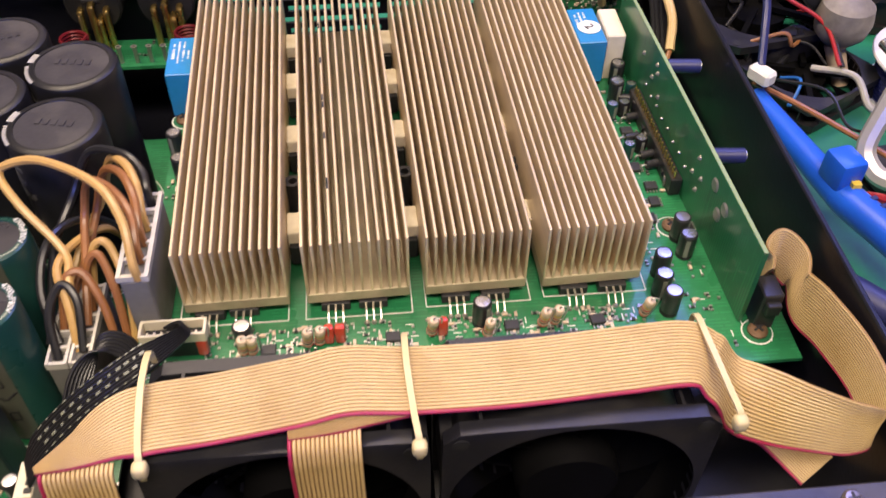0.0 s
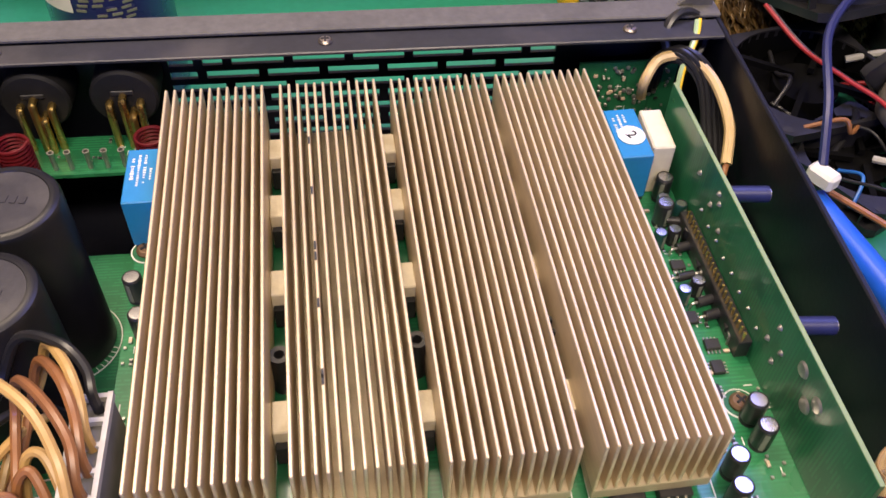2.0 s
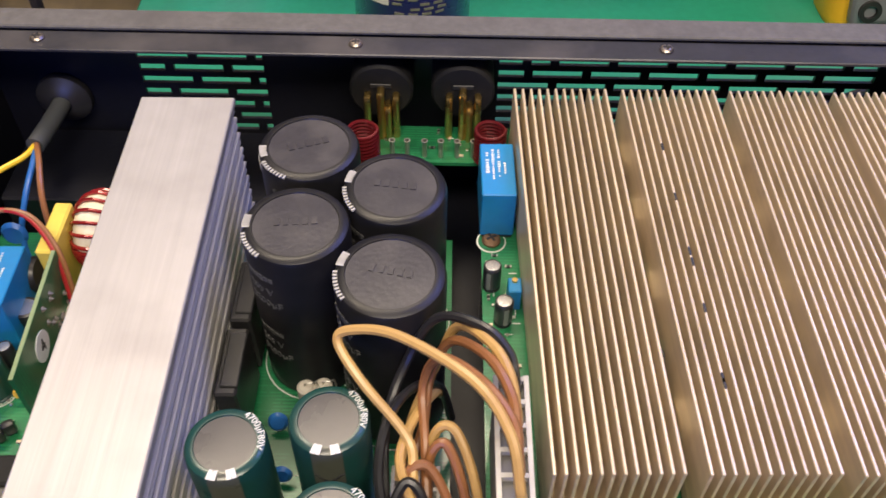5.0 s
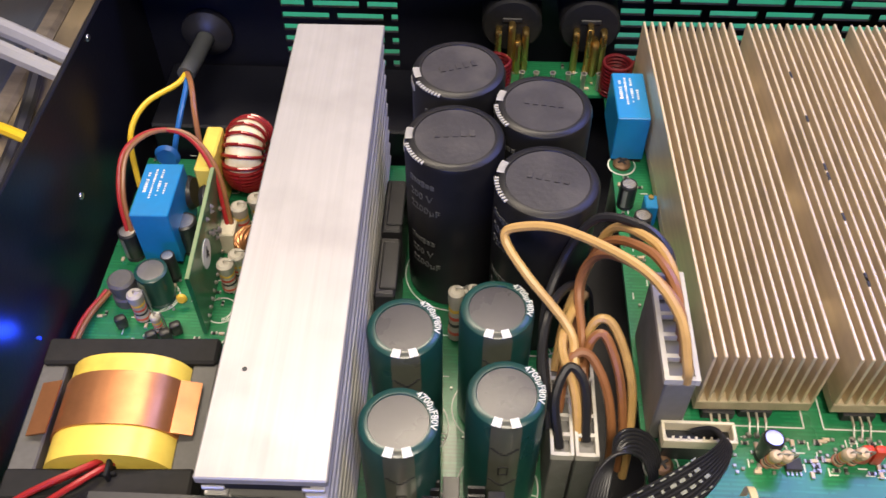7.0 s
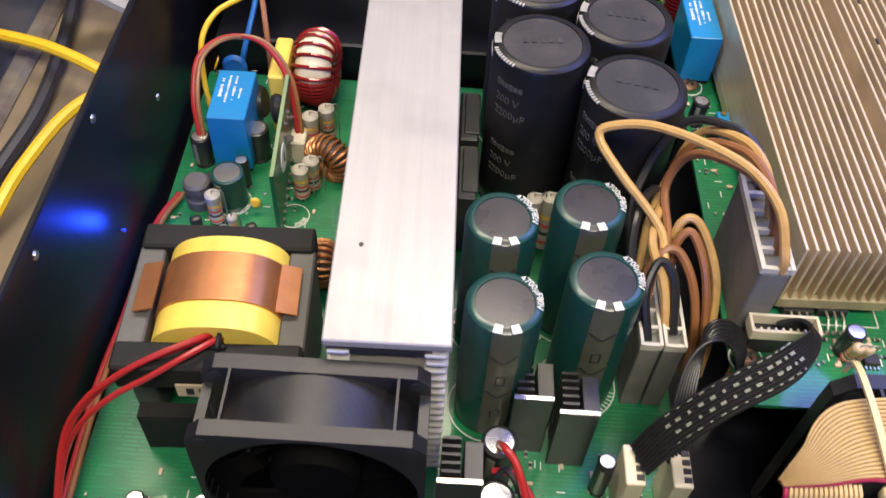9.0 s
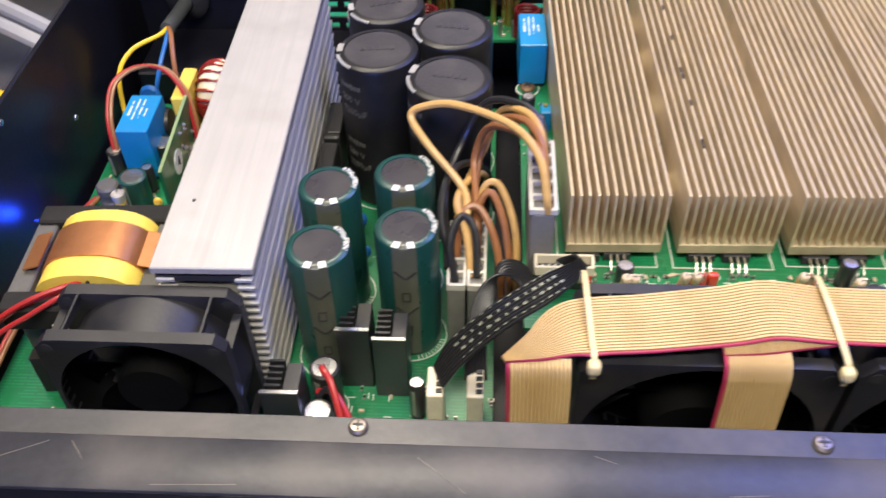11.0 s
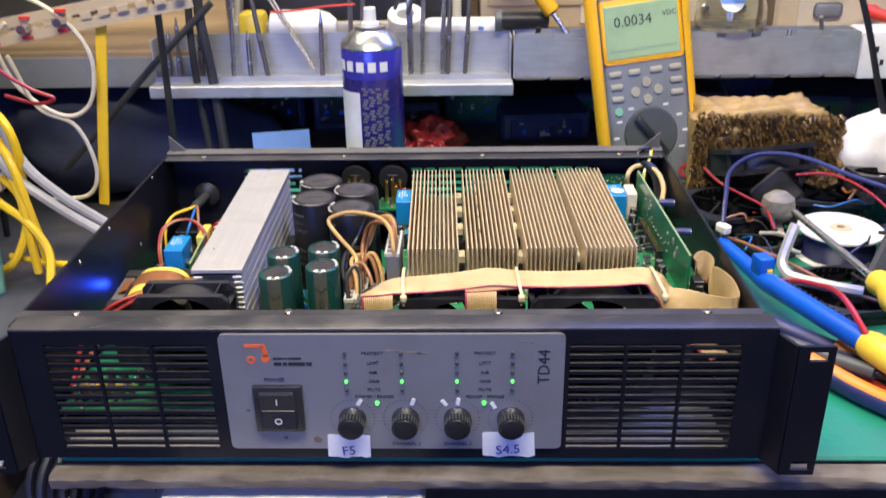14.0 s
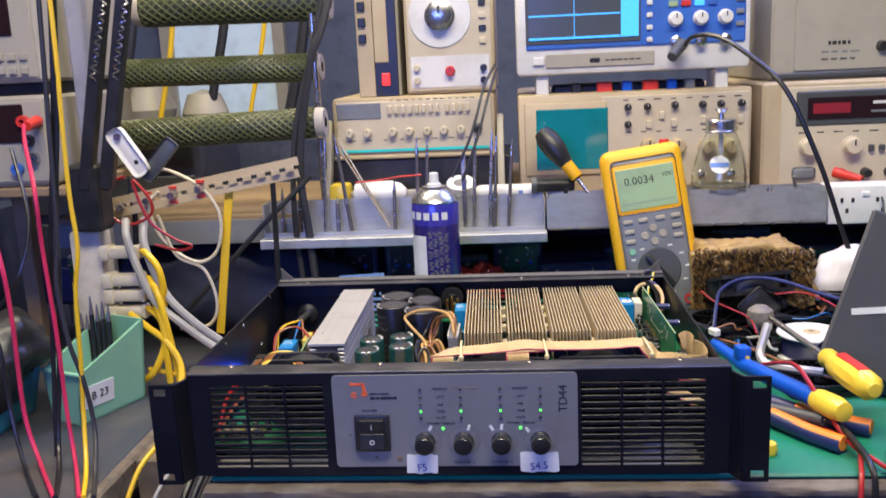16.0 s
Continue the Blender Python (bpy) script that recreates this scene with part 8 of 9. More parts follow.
# resin caked brush block
bm = B()
bmesh.ops.create_cube(bm, size=1.0)
bmesh.ops.subdivide_edges(bm, edges=bm.edges[:], cuts=22, use_grid_fill=True)
for v in bm.verts:
    p = Vector((v.co.x * 0.148, v.co.y * 0.060, v.co.z * 0.096))
    n1 = noise.noise(p * 30) * 0.006 + noise.noise(p * 9) * 0.006
    if v.co.y < -0.4 and v.co.z < 0.34:
        n1 += 0.010 * noise.noise(p * 110) + 0.004 * noise.noise(p * 230)
    if v.co.z > 0.4:
        n1 += 0.008 * noise.noise(p * 60) + 0.004 * noise.noise(p * 150) - 0.010 * abs(v.co.x * 2) ** 3
    v.co = p * (1 - 0.05 * abs(v.co.x * 2) ** 6) + (Vector(v.co).normalized() * n1)
spg = thing("scrubbing_block", (0.3460, 0.4450, 0.0440), "tan foam block with a dark bristly resin-soaked face", "sponge", rz=-4)
part("foam", bm, SPONGETOP, spg, "", 80)
rg = random.Random(31)
bm = B()
for k in range(5200):
    x, z = rg.uniform(-0.069, 0.069), rg.uniform(-0.046, 0.042) + 0.004 * math.sin(k)
    a = Vector((x, -0.029 + rg.uniform(-0.002, 0.002), z))
    b = a + Vector((rg.uniform(-0.005, 0.005), -rg.uniform(0.003, 0.010), rg.uniform(-0.008, 0.003)))
    s = Vector((rg.uniform(0.0009, 0.0022), 0, rg.uniform(-0.0010, 0.0010)))
    bm.faces.new([bm.verts.new(q) for q in (a - s, a + s, b)])
    bm.faces.new([bm.verts.new(q) for q in (a + s, a + Vector((0, -0.001, 0.0016)), b)])
tagged(part("bristles", bm, SPONGE, spg, "dark glossy bristles", 80), kind="stuff")

# ---- tools on the mat at the right ----
case_fan((0.2990, 0.3550, ZM + 0.001), 0.080, 0.0250, "dusty black fan lying flat on the mat", rx=90, rz=12)
case_fan((0.3530, 0.2050, ZM + 0.001), 0.080, 0.0115, "thin dusty black fan lying flat under the tools", rx=90, rz=9)
case_fan((0.4450, 0.2550, ZM + 0.001), 0.080, 0.0250, "dusty black fan lying flat beside the spool", rx=90, rz=-14)
case_fan((0.3100, 0.3050, ZM + 0.001), 0.060, 0.0150, "small dusty black fan under the round motor", rx=90, rz=30)
case_fan((0.3970, 0.3900, ZM + 0.001), 0.080, 0.0250, "dusty black fan lying on the mat among wires", rx=90, rz=-8)
f3 = case_fan((0.3350, 0.4150, 0.0300), 0.092, 0.0250, "large dusty black fan propped on two others", rx=72, rz=14)
f4 = case_fan((0.4550, 0.3650, 0.0240), 0.080, 0.0200, "dusty fan with a round white hub label", rx=78, rz=-10)
part("hub_label", rod(B(), (0, 0.0152, 0), (0, 0.0160, 0), 0.0150, n=28), PAPER, f4, "round white label")
hb = thing("old_motor", (0.3280, 0.3150, 0.0330), "grey dusty round motor with a diamond flange", "motor")
part("ball", lathe(B(), [(0, -0.016), (0.008, -0.014), (0.0135, -0.008), (0.0150, 0), (0.0135, 0.008), (0.007, 0.013), (0, 0.014)], n=28), DUSTGREY, hb)
part("flange", box(B(), (0.002, 0.012, 0.008), (0.036, 0.003, 0.036), 0.004, rot("Y", 45), 2), BLACKPL, hb)
part("neck", rod(B(), (0, 0, -0.016), (0.006, -0.010, -0.036), 0.0055, 0.0045, 16), RESBEIGE, hb)
spl = thing("wire_spool", (0.3760, 0.2900, ZM), "white spool wound with navy blue wire", "spool", rz=0)
for z in (0.0, 0.0250):
    part("cheek", lathe(B(), [(0.007, z), (0.0355, z), (0.0360, z + 0.0012), (0.0355, z + 0.0024), (0.007, z + 0.0024), (0.007, z)], n=44), WHITEPL, spl)
wd = part("winding", lathe(B(), [(0.010, 0.0024)] + [(0.0300 + 0.0008 * (k % 2), 0.0024 + 0.0226 * (k + 0.5) / 22) for k in range(22)] + [(0.010, 0.0250)], n=44), NAVYPL, spl, "navy insulated wire")
part("hub", lathe(B(), [(0.0035, 0.0255), (0.0035, 0.0285), (0.0085, 0.0285), (0.0095, 0.0272)], n=24), BEIGE, spl)
wire("chrome_rod", [(0.3145, 0.2345, 0.0500), (0.3105, 0.2310, 0.0400), (0.3045, 0.2245, 0.0220), (0.3065, 0.2150, 0.0150), (0.3130, 0.2065, 0.0145), (0.3320, 0.1950, 0.0145), (0.3540, 0.1830, 0.0150)], 0.0046, ALUFIN, "bent satin steel rod lying on the tools", "rod")
wire("lead_wire", [(0.2690, 0.2760, 0.0330), (0.2760, 0.3000, 0.0480), (0.2900, 0.3400, 0.0580), (0.3200, 0.3650, 0.0640), (0.3600, 0.3650, 0.0620), (0.4050, 0.3400, 0.0500), (0.4500, 0.3050, 0.0420), (0.5000, 0.2600, 0.0350)], 0.0021, NAVYPL, "dark blue cable looping over the old fans", "cable")
wire("fan_lead", [(0.2750, 0.3750, 0.0480), (0.2830, 0.3450, 0.0440), (0.2980, 0.3250, 0.0400), (0.3150, 0.3100, 0.0330), (0.3180, 0.2880, 0.0220)], 0.0011, REDWIRE, "crimson fan lead over the old fans", "wire")
wire("fan_lead", [(0.2770, 0.3750, 0.0470), (0.2850, 0.3450, 0.0430), (0.3000, 0.3250, 0.0390), (0.3170, 0.3100, 0.0320), (0.3200, 0.2880, 0.0210)], 0.0013, BLACKWIRE, "black fan lead over the old fans", "wire")
wire("fan_lead", [(0.3550, 0.3550, 0.0480), (0.3850, 0.3500, 0.0500), (0.4100, 0.3300, 0.0420), (0.4250, 0.3050, 0.0300), (0.4300, 0.2800, 0.0200)], 0.0011, REDWIRE, "crimson fan lead beside the spool", "wire")
wire("brown_lead", [(0.2700, 0.2800, 0.0200), (0.2850, 0.2550, 0.0230), (0.3100, 0.2250, 0.0200), (0.3350, 0.1950, 0.0150), (0.3700, 0.1700, 0.0100)], 0.0015, BROWNWIRE, "brown lead lying over the tools", "wire")
wp = solo("crimp_connector", box(B(), (0, 0, 0), (0.008, 0.013, 0.008), 0.0015), WHITEPL, (0.2690, 0.2730, 0.0300), "white nylon wire connector", "connector", rz=30)
bt = thing("solder_sucker", (0.2690, 0.2720, 0.0170), "bright blue desoldering pump with a ribbed barrel and yellow end", "desoldering pump")
part("blue_shaft", rod(B(), (0, 0, 0), (0.0125, -0.0760, 0.0020), 0.0055, 0.0070, 20), BLUEPL, bt)
part("trigger_block", box(B(), (0.0120, -0.0700, 0.0130), (0.0130, 0.0150, 0.0150), 0.002, rot("Z", 12), 2), BLUEPL, bt)
part("yellow_peg", box(B(), (0.0150, -0.0785, 0.0100), (0.0040, 0.0030, 0.0040)), YELLOWPL, bt)
ax = Vector((0.0395, -0.1155, 0.0060)).normalized()
qb = ax.to_track_quat("Z", "Y").to_matrix()
p0 = Vector((0.0125, -0.0750, 0.0020))
part("barrel", lathe(B(), [(0, 0), (0.0072, 0.0), (0.0078, 0.004), (0.0078, 0.112), (0, 0.112)], p0, 22, qb), BLUEPL, bt, "bright blue barrel")
for k in range(16):
    q = p0 + ax * (0.012 + 0.0058 * k)
    part("slot", box(B(), q + Vector((0.0036, 0, 0.0069)), (0.0040, 0.0022, 0.0012), 0, rot("Z", 19)), NAVYPL, bt)
part("yellow_end", lathe(B(), [(0, 0), (0.0092, 0), (0.0105, 0.005), (0.0108, 0.026), (0.0085, 0.036), (0, 0.039)], p0 + ax * 0.112, 24, qb), YELLOWPL, bt)
sdv = thing("screwdriver", (0.3285, 0.2763, 0.0430), "screwdriver with a yellow and red plastic handle", "screwdriver")
dv = Vector((0.0150, -0.1320, 0.0010))
dn = dv.normalized()
qd = dn.to_track_quat("Z", "Y").to_matrix()
part("shaft", rod(B(), (0, 0, 0), dn * 0.135, 0.0030, n=14), STEEL, sdv)
hd_ = part("handle", lathe(B(), [(0, 0.130), (0.0085, 0.131), (0.0098, 0.136), (0.0080, 0.144), (0.0125, 0.156), (0.0132, 0.190), (0.0120, 0.212), (0.0060, 0.220), (0, 0.221)], n=10, turn=qd), YELLOWPL, sdv)
part("red_inlay", box(B(), dn * 0.180 + Vector((0, 0, 0.0115)), (0.010, 0.044, 0.0030), 0.001, rot("Z", 6.5)), REDPL, sdv)
pl = thing("pliers", (0.2840, 0.0880, ZM), "pliers with orange and navy rubber handles", "pliers", rz=0)
for s, pts in ((1, [(-0.030, 0.075, 0.010), (-0.018, 0.045, 0.010), (-0.002, 0.015, 0.009), (0.020, -0.020, 0.008), (0.040, -0.045, 0.008)]), (-1, [(-0.022, 0.078, 0.010), (0.002, 0.050, 0.010), (0.024, 0.028, 0.009), (0.050, 0.005, 0.008), (0.075, -0.012, 0.008)])):
    part("handle", cable(B(), pts, 0.0072, 14, 8), NAVYPL, pl)
    part("orange_grip", cable(B(), [Vector(p) + Vector((0.001, 0, 0.0016)) for p in pts[2:]], 0.0066, 14, 8), ORANGEPL, pl)
part("pivot", rod(B(), (-0.026, 0.080, 0.002), (-0.026, 0.080, 0.014), 0.008, n=20), STEEL, pl)
part("jaw", box(B(), (-0.034, 0.100, 0.008), (0.014, 0.040, 0.010), 0.003, rot("Z", 15), 2), SCREW, pl)
solo("handle_end", lathe(B(), [(0, 0), (0.006, 0), (0.0075, 0.004), (0.006, 0.010), (0, 0.011)], n=20), YELLOWPL, (0.2650, 0.0450, ZM), "small round yellow handle end beside the rack ear", "tool handle")
prb = thing("test_probe", (0.2700, 0.1300, 0.0050), "grey test probe with a black cable", "probe")
part("barrel", rod(B(), (0, 0, 0), (0.0480, -0.0580, 0.0080), 0.0060, 0.0048, 16), DARKGREY, prb)
part("cord", cable(B(), [(0.0480, -0.0580, 0.0080), (0.0560, -0.0700, 0.0080), (0.0600, -0.0900, 0.0060), (0.0590, -0.1350, 0.0020), (0.0580, -0.1480, -0.0200), (0.0560, -0.1520, -0.0800)], 0.0026, 10), BLACKWIRE, prb)
for m, pts, lb in ((REDWIRE, [(0.2800, 0.2000, 0.0120), (0.2960, 0.1930, 0.0200), (0.3050, 0.1600, 0.0340), (0.3105, 0.1248, 0.0428), (0.3160, 0.0852, 0.0310), (0.3290, 0.0450, 0.0060), (0.3420, 0.0100, 0.0020), (0.3520, -0.0120, -0.0060), (0.3560, -0.0180, -0.0800)], "red test lead trailing over the bench edge"),
                  (REDWIRE, [(0.3080, 0.0900, 0.0060), (0.3250, 0.0600, 0.0050), (0.3330, 0.0330, 0.0040), (0.3260, 0.0080, 0.0030), (0.3180, -0.0160, -0.0080), (0.3150, -0.0240, -0.0800)], "red test lead dropping over the bench edge"),
                  (BLACKWIRE, [(0.3900, 0.1100, 0.0100), (0.3800, 0.0700, 0.0050), (0.3580, 0.0350, 0.0030), (0.3480, 0.0050, 0.0010), (0.3440, -0.0200, -0.0200), (0.3430, -0.0250, -0.0800)], "black lead dropping over the bench edge")):
    wire("test_lead", pts, 0.0021, m, lb, "test lead", "leads over the edge")
gs = thing("leaning_sheet", (0.4550, 0.1450, ZM), "dark grey flat sheet leaning with a white bar", "sheet", rx=-14)
part("sheet", box(B(), (0, 0, 0.080), (0.190, 0.006, 0.150), 0.002, rot("Y", 22)), SHEETGREY, gs)
part("white_bar", box(B(), (-0.055, -0.0036, 0.0900), (0.060, 0.001, 0.0060), 0, rot("Y", -2)), PAPER, gs)
part("foot", box(B(), (0.02, 0.012, 0.012), (0.10, 0.030, 0.024), 0.002), BLACKPL, gs)
solo("oddments_box", box(B(), (0, 0, 0.012), (0.075, 0.050, 0.024), 0.003), BLACKPL, (0.4000, 0.1950, ZM), "black plastic box among the tools", "box", rz=-20)
rg = random.Random(77)
for k in range(26):
    a = Vector((rg.uniform(0.27, 0.47), rg.uniform(0.17, 0.40), rg.uniform(0.004, 0.026)))
    d = Vector((rg.uniform(-0.04, 0.04), rg.uniform(-0.04, 0.04), 0))
    wire("wire_scrap", [a, a + d * 0.5 + Vector((0.006, 0, 0.006)), a + d, a + d * 1.4 + Vector((0, 0.01, -0.002))], rg.uniform(0.0008, 0.0020), rg.choice((BLACKWIRE, BLACKWIRE, DARKCABLE, REDWIRE, BROWNWIRE, GREYWIRE, BLUEWIRE)), "scrap of thin wire among the tools on the mat", "wire", "wire scraps")

# scope probe lead
wire("probe_lead", [(0.2930, 0.5900, 0.3350), (0.3000, 0.5700, 0.3450), (0.3250, 0.5400, 0.3430), (0.3550, 0.5000, 0.3180), (0.3900, 0.4600, 0.2750), (0.4290, 0.4450, 0.1850), (0.4580, 0.4400, 0.1000), (0.4820, 0.4300, 0.0350), (0.5000, 0.4000, 0.0050)], 0.0032, BLACKWIRE, "thick black probe lead hanging from the digital oscilloscope", "probe lead")
pb = thing("probe_plug", (0.2880, 0.5950, 0.3330), "grey probe plug in the oscilloscope socket", "plug")
part("body", rod(B(), (0.004, 0.010, 0.004), (-0.014, -0.012, -0.014), 0.0085, 0.0070, 18), DARKGREY, pb)
rcl = thing("crocodile_clip", (0.5060, 0.5900, 0.1500), "red crocodile clip on the bench supply terminal", "clip")
part("boot", rod(B(), (-0.006, 0.010, 0.003), (0.020, -0.020, -0.004), 0.0075, 0.0050, 16), REDPL, rcl)
part("lead", cable(B(), [(0.020, -0.020, -0.004), (0.028, -0.050, -0.012), (0.026, -0.080, -0.030), (0.020, -0.090, -0.070), (0.004, -0.100, -0.110)], 0.0014, 8), DARKCABLE, rcl)
for pts in ([(0.0350, 0.6000, 0.3200), (0.0200, 0.5500, 0.2900), (0.0020, 0.5250, 0.2300), (-0.0250, 0.5150, 0.1750)], [(0.0380, 0.6000, 0.3150), (0.0260, 0.5500, 0.2800), (0.0100, 0.5250, 0.2250), (-0.0120, 0.5150, 0.1700)]):
    wire("test_lead", pts, 0.0020, DARKCABLE, "grey test lead hanging from the oscillator", "test lead")
for pts, r in (([(-0.1650, 0.560, 0.480), (-0.1900, 0.530, 0.380), (-0.2080, 0.520, 0.330), (-0.2300, 0.515, 0.200), (-0.2230, 0.510, 0.100), (-0.2150, 0.500, 0.010)], 0.0055),
               ([(-0.1800, 0.560, 0.480), (-0.2050, 0.540, 0.360), (-0.2330, 0.520, 0.250), (-0.2430, 0.515, 0.140), (-0.2350, 0.510, 0.010)], 0.0040),
               ([(-0.2150, 0.510, 0.1850), (-0.2800, 0.505, 0.1250), (-0.3450, 0.500, 0.0600), (-0.4000, 0.500, 0.0050)], 0.0036)):
    wire("hanging_cable", pts, r, DARKCABLE, "dark cable hanging in front of the shelf", "cable", "hanging cables")


# ---- left side: table, bins, resistors ----
lt = thing("side_table", (-0.66, 0.25, -0.056), "dark side table with a worn wooden edge", "table")
part("top", box(B(), (0, 0, -0.012), (0.62, 0.80, 0.024), 0.002), LAMINATE, lt)
part("edge", box(B(), (0.316, 0, -0.016), (0.014, 0.80, 0.034), 0.003), WORNWOOD, lt, "worn brown wooden edge")
part("apron", box(B(), (0.300, 0, -0.080), (0.016, 0.76, 0.100), 0.002), WOOD, lt)
for sx in (-1, 1):
    for sy in (-1, 1):
        part("leg", box(B(), (sx * 0.27, sy * 0.36, -0.364), (0.045, 0.045, 0.68)), WOOD, lt)


def bin_(at, w, d, h, m, label, words=""):
    t = thing("storage_bin", at, label, "storage bin", "storage bins")
    th = 0.0026
    part("base", box(B(), (0, 0, th / 2), (w, d, th)), m, t)
    part("back_wall", box(B(), (0, d / 2 - th / 2, h * 0.60), (w, th, h * 1.2)), m, t)
    part("front_wall", box(B(), (0, -d / 2 + th / 2, h * 0.36), (w, th, h * 0.72)), m, t)
    for s in (-1, 1):
        bm = B()
        x = s * (w / 2 - th / 2)
        pts = [(-d / 2, 0), (d / 2, 0), (d / 2, h * 1.2), (d * 0.1, h), (-d / 2, h * 0.72)]
        a = [bm.verts.new((x - th / 2, y, z)) for y, z in pts]
        b = [bm.verts.new((x + th / 2, y, z)) for y, z in pts]
        bm.faces.new(a)
        bm.faces.new(b[::-1])
        for i in range(5):
            j = (i + 1) % 5
            bm.faces.new((a[i], b[i], b[j], a[j]))
        bmesh.ops.recalc_face_normals(bm, faces=bm.faces)
        part("side_wall", bm, m, t)
    part("rim", box(B(), (0, -d / 2, h * 0.72), (w + 0.004, 0.006, 0.004), 0.001), m, t)
    if words:
        lab = part("label", box(B(), (w / 2 + 0.0006, -d * 0.22, h * 0.36), (0.0012, 0.040, 0.026)), PAPER, t, "white paper label")
        part("lettering", moved(lettering(words, 0.0135, 0.0001), pose(w / 2 + 0.0016, -d * 0.22, h * 0.36, 90, 0, 90)), BLACKINK, lab)
    for o in t.children_recursive:
        for v in o.data.vertices:
            v.co.x *= 1 + 0.40 * v.co.z / h
    return t


b1 = bin_((-0.4370, 0.2900, -0.0555), 0.047, 0.095, 0.084, BINGREEN, "pale green open-front storage bin with a paper label", "B 23")
b1.rotation_euler = (0, 0, radians(-24))
b2 = bin_((-0.5700, 0.2300, -0.0555), 0.105, 0.120, 0.086, BINBLUE, "teal blue storage bin with black plastic inside")
lump("black_bag", (-0.5330, 0.2350, 0.0300), (0.062, 0.058, 0.052), BLACKPL, "crumpled black plastic over a bin", "bag", 12, 0.4, 20)
rg = random.Random(41)
for k in range(7):
    stick("round_file", (-0.4660 + k * 0.006, 0.312, -0.050), (-0.4720 + k * 0.007, 0.325, rg.uniform(0.045, 0.075)), 0.0026, BLACKPL, "dark round file standing in a bin", "file", SCREW, "files in the bin")
pc = thing("parts_carton", (-0.520, 0.080, -0.0555), "grey carton with a white printed label", "carton", rz=-12)
part("box", box(B(), (0, 0, 0.035), (0.09, 0.06, 0.07), 0.002), LAMINATE, pc)
part("label", box(B(), (0.012, -0.0306, 0.036), (0.050, 0.001, 0.048)), PAPER, pc)
bars(pc, -0.004, -0.0316, 0.046, 4, 0.009, 0.004, 0.0105)
bars(pc, -0.004, -0.0316, 0.034, 4, 0.009, 0.003, 0.0105, seed=4)

solo("grimy_board", box(B(), (0, 0, -0.030), (0.1305, 0.62, 0.060), 0.002), OCHREWOOD, (-0.2712, 0.46, -0.056), "grimy ochre board bridging table and workbench", "board")
for pts, lb in (([(-0.400, 0.352, -0.030), (-0.360, 0.348, -0.036), (-0.330, 0.339, -0.034), (-0.310, 0.330, -0.032), (-0.286, 0.319, -0.034), (-0.255, 0.305, -0.044), (-0.2250, 0.290, -0.0515)], "yellow lead lying on the grimy board"),
                ([(-0.318, 0.195, -0.051), (-0.311, 0.222, -0.046), (-0.302, 0.248, -0.036), (-0.288, 0.291, -0.034), (-0.262, 0.330, -0.044), (-0.2320, 0.352, -0.0515)], "yellow lead crossing another on the grimy board")):
    solo("yellow_lead", cable(B(), pts, 0.0033, 8, 8), YELLOWWIRE, (0, 0, 0), lb, "mains lead", "yellow leads")

for k, pts in enumerate(([(-0.330, 0.420, -0.046), (-0.322, 0.360, -0.050), (-0.318, 0.300, -0.0505), (-0.324, 0.240, -0.0510), (-0.320, 0.180, -0.0510)],
                         [(-0.300, 0.440, -0.050), (-0.280, 0.395, -0.0510), (-0.262, 0.350, -0.0510), (-0.240, 0.310, -0.0515), (-0.222, 0.250, -0.0515)],
                         [(-0.290, 0.240, -0.0515), (-0.268, 0.225, -0.0515), (-0.245, 0.232, -0.0515), (-0.224, 0.220, -0.0515)])):
    solo("loose_cable", cable(B(), pts, 0.0042 - 0.0008 * k, 8, 8), DARKCABLE, (0, 0, 0), "dark cable lying loose on the grimy board", "cable", "loose cables")

# multiway plug board with yellow cables
pbx = thing("plug_board", (-0.4780, 0.3850, -0.0555), "beige upright plug board with four yellow leads", "plug board")
part("column", box(B(), (0, 0.014, 0.098), (0.042, 0.034, 0.196), 0.006, seg=2), IVORY, pbx)
for z in (0.1690, 0.1335, 0.1137, 0.0925):
    p = part("plug", box(B(), (0.0480, -0.002, z), (0.042, 0.020, 0.0145), 0.004, seg=2), IVORY, pbx, "beige plug")
    part("head", box(B(), (0.0270, -0.002, z), (0.014, 0.026, 0.0185), 0.003, seg=2), IVORY, p)
    part("collar", box(B(), (0.0690, -0.002, z), (0.006, 0.018, 0.0175), 0.002), IVORY, p)
for pts in ([(-0.4060, 0.383, 0.1135), (-0.3968, 0.372, 0.1140), (-0.3788, 0.360, 0.0987), (-0.3740, 0.360, 0.0716), (-0.3790, 0.366, 0.0400), (-0.3850, 0.366, -0.0200)],
            [(-0.4060, 0.383, 0.0780), (-0.3960, 0.372, 0.0800), (-0.3798, 0.355, 0.0645), (-0.3715, 0.350, 0.0283), (-0.3650, 0.350, -0.0158), (-0.3620, 0.350, -0.0500)],
            [(-0.4060, 0.383, 0.0582), (-0.3960, 0.372, 0.0600), (-0.3774, 0.352, 0.0356), (-0.3728, 0.345, -0.0010), (-0.3720, 0.345, -0.0450)],
            [(-0.4060, 0.383, 0.0370), (-0.4000, 0.372, 0.0420), (-0.3814, 0.358, 0.0321), (-0.3750, 0.350, 0.0064), (-0.3900, 0.340, -0.0302), (-0.4200, 0.345, -0.0480)]):
    wire("yellow_lead", pts, 0.0042, YELLOWWIRE, "thick yellow mains lead from the plug board", "mains lead", "yellow leads")
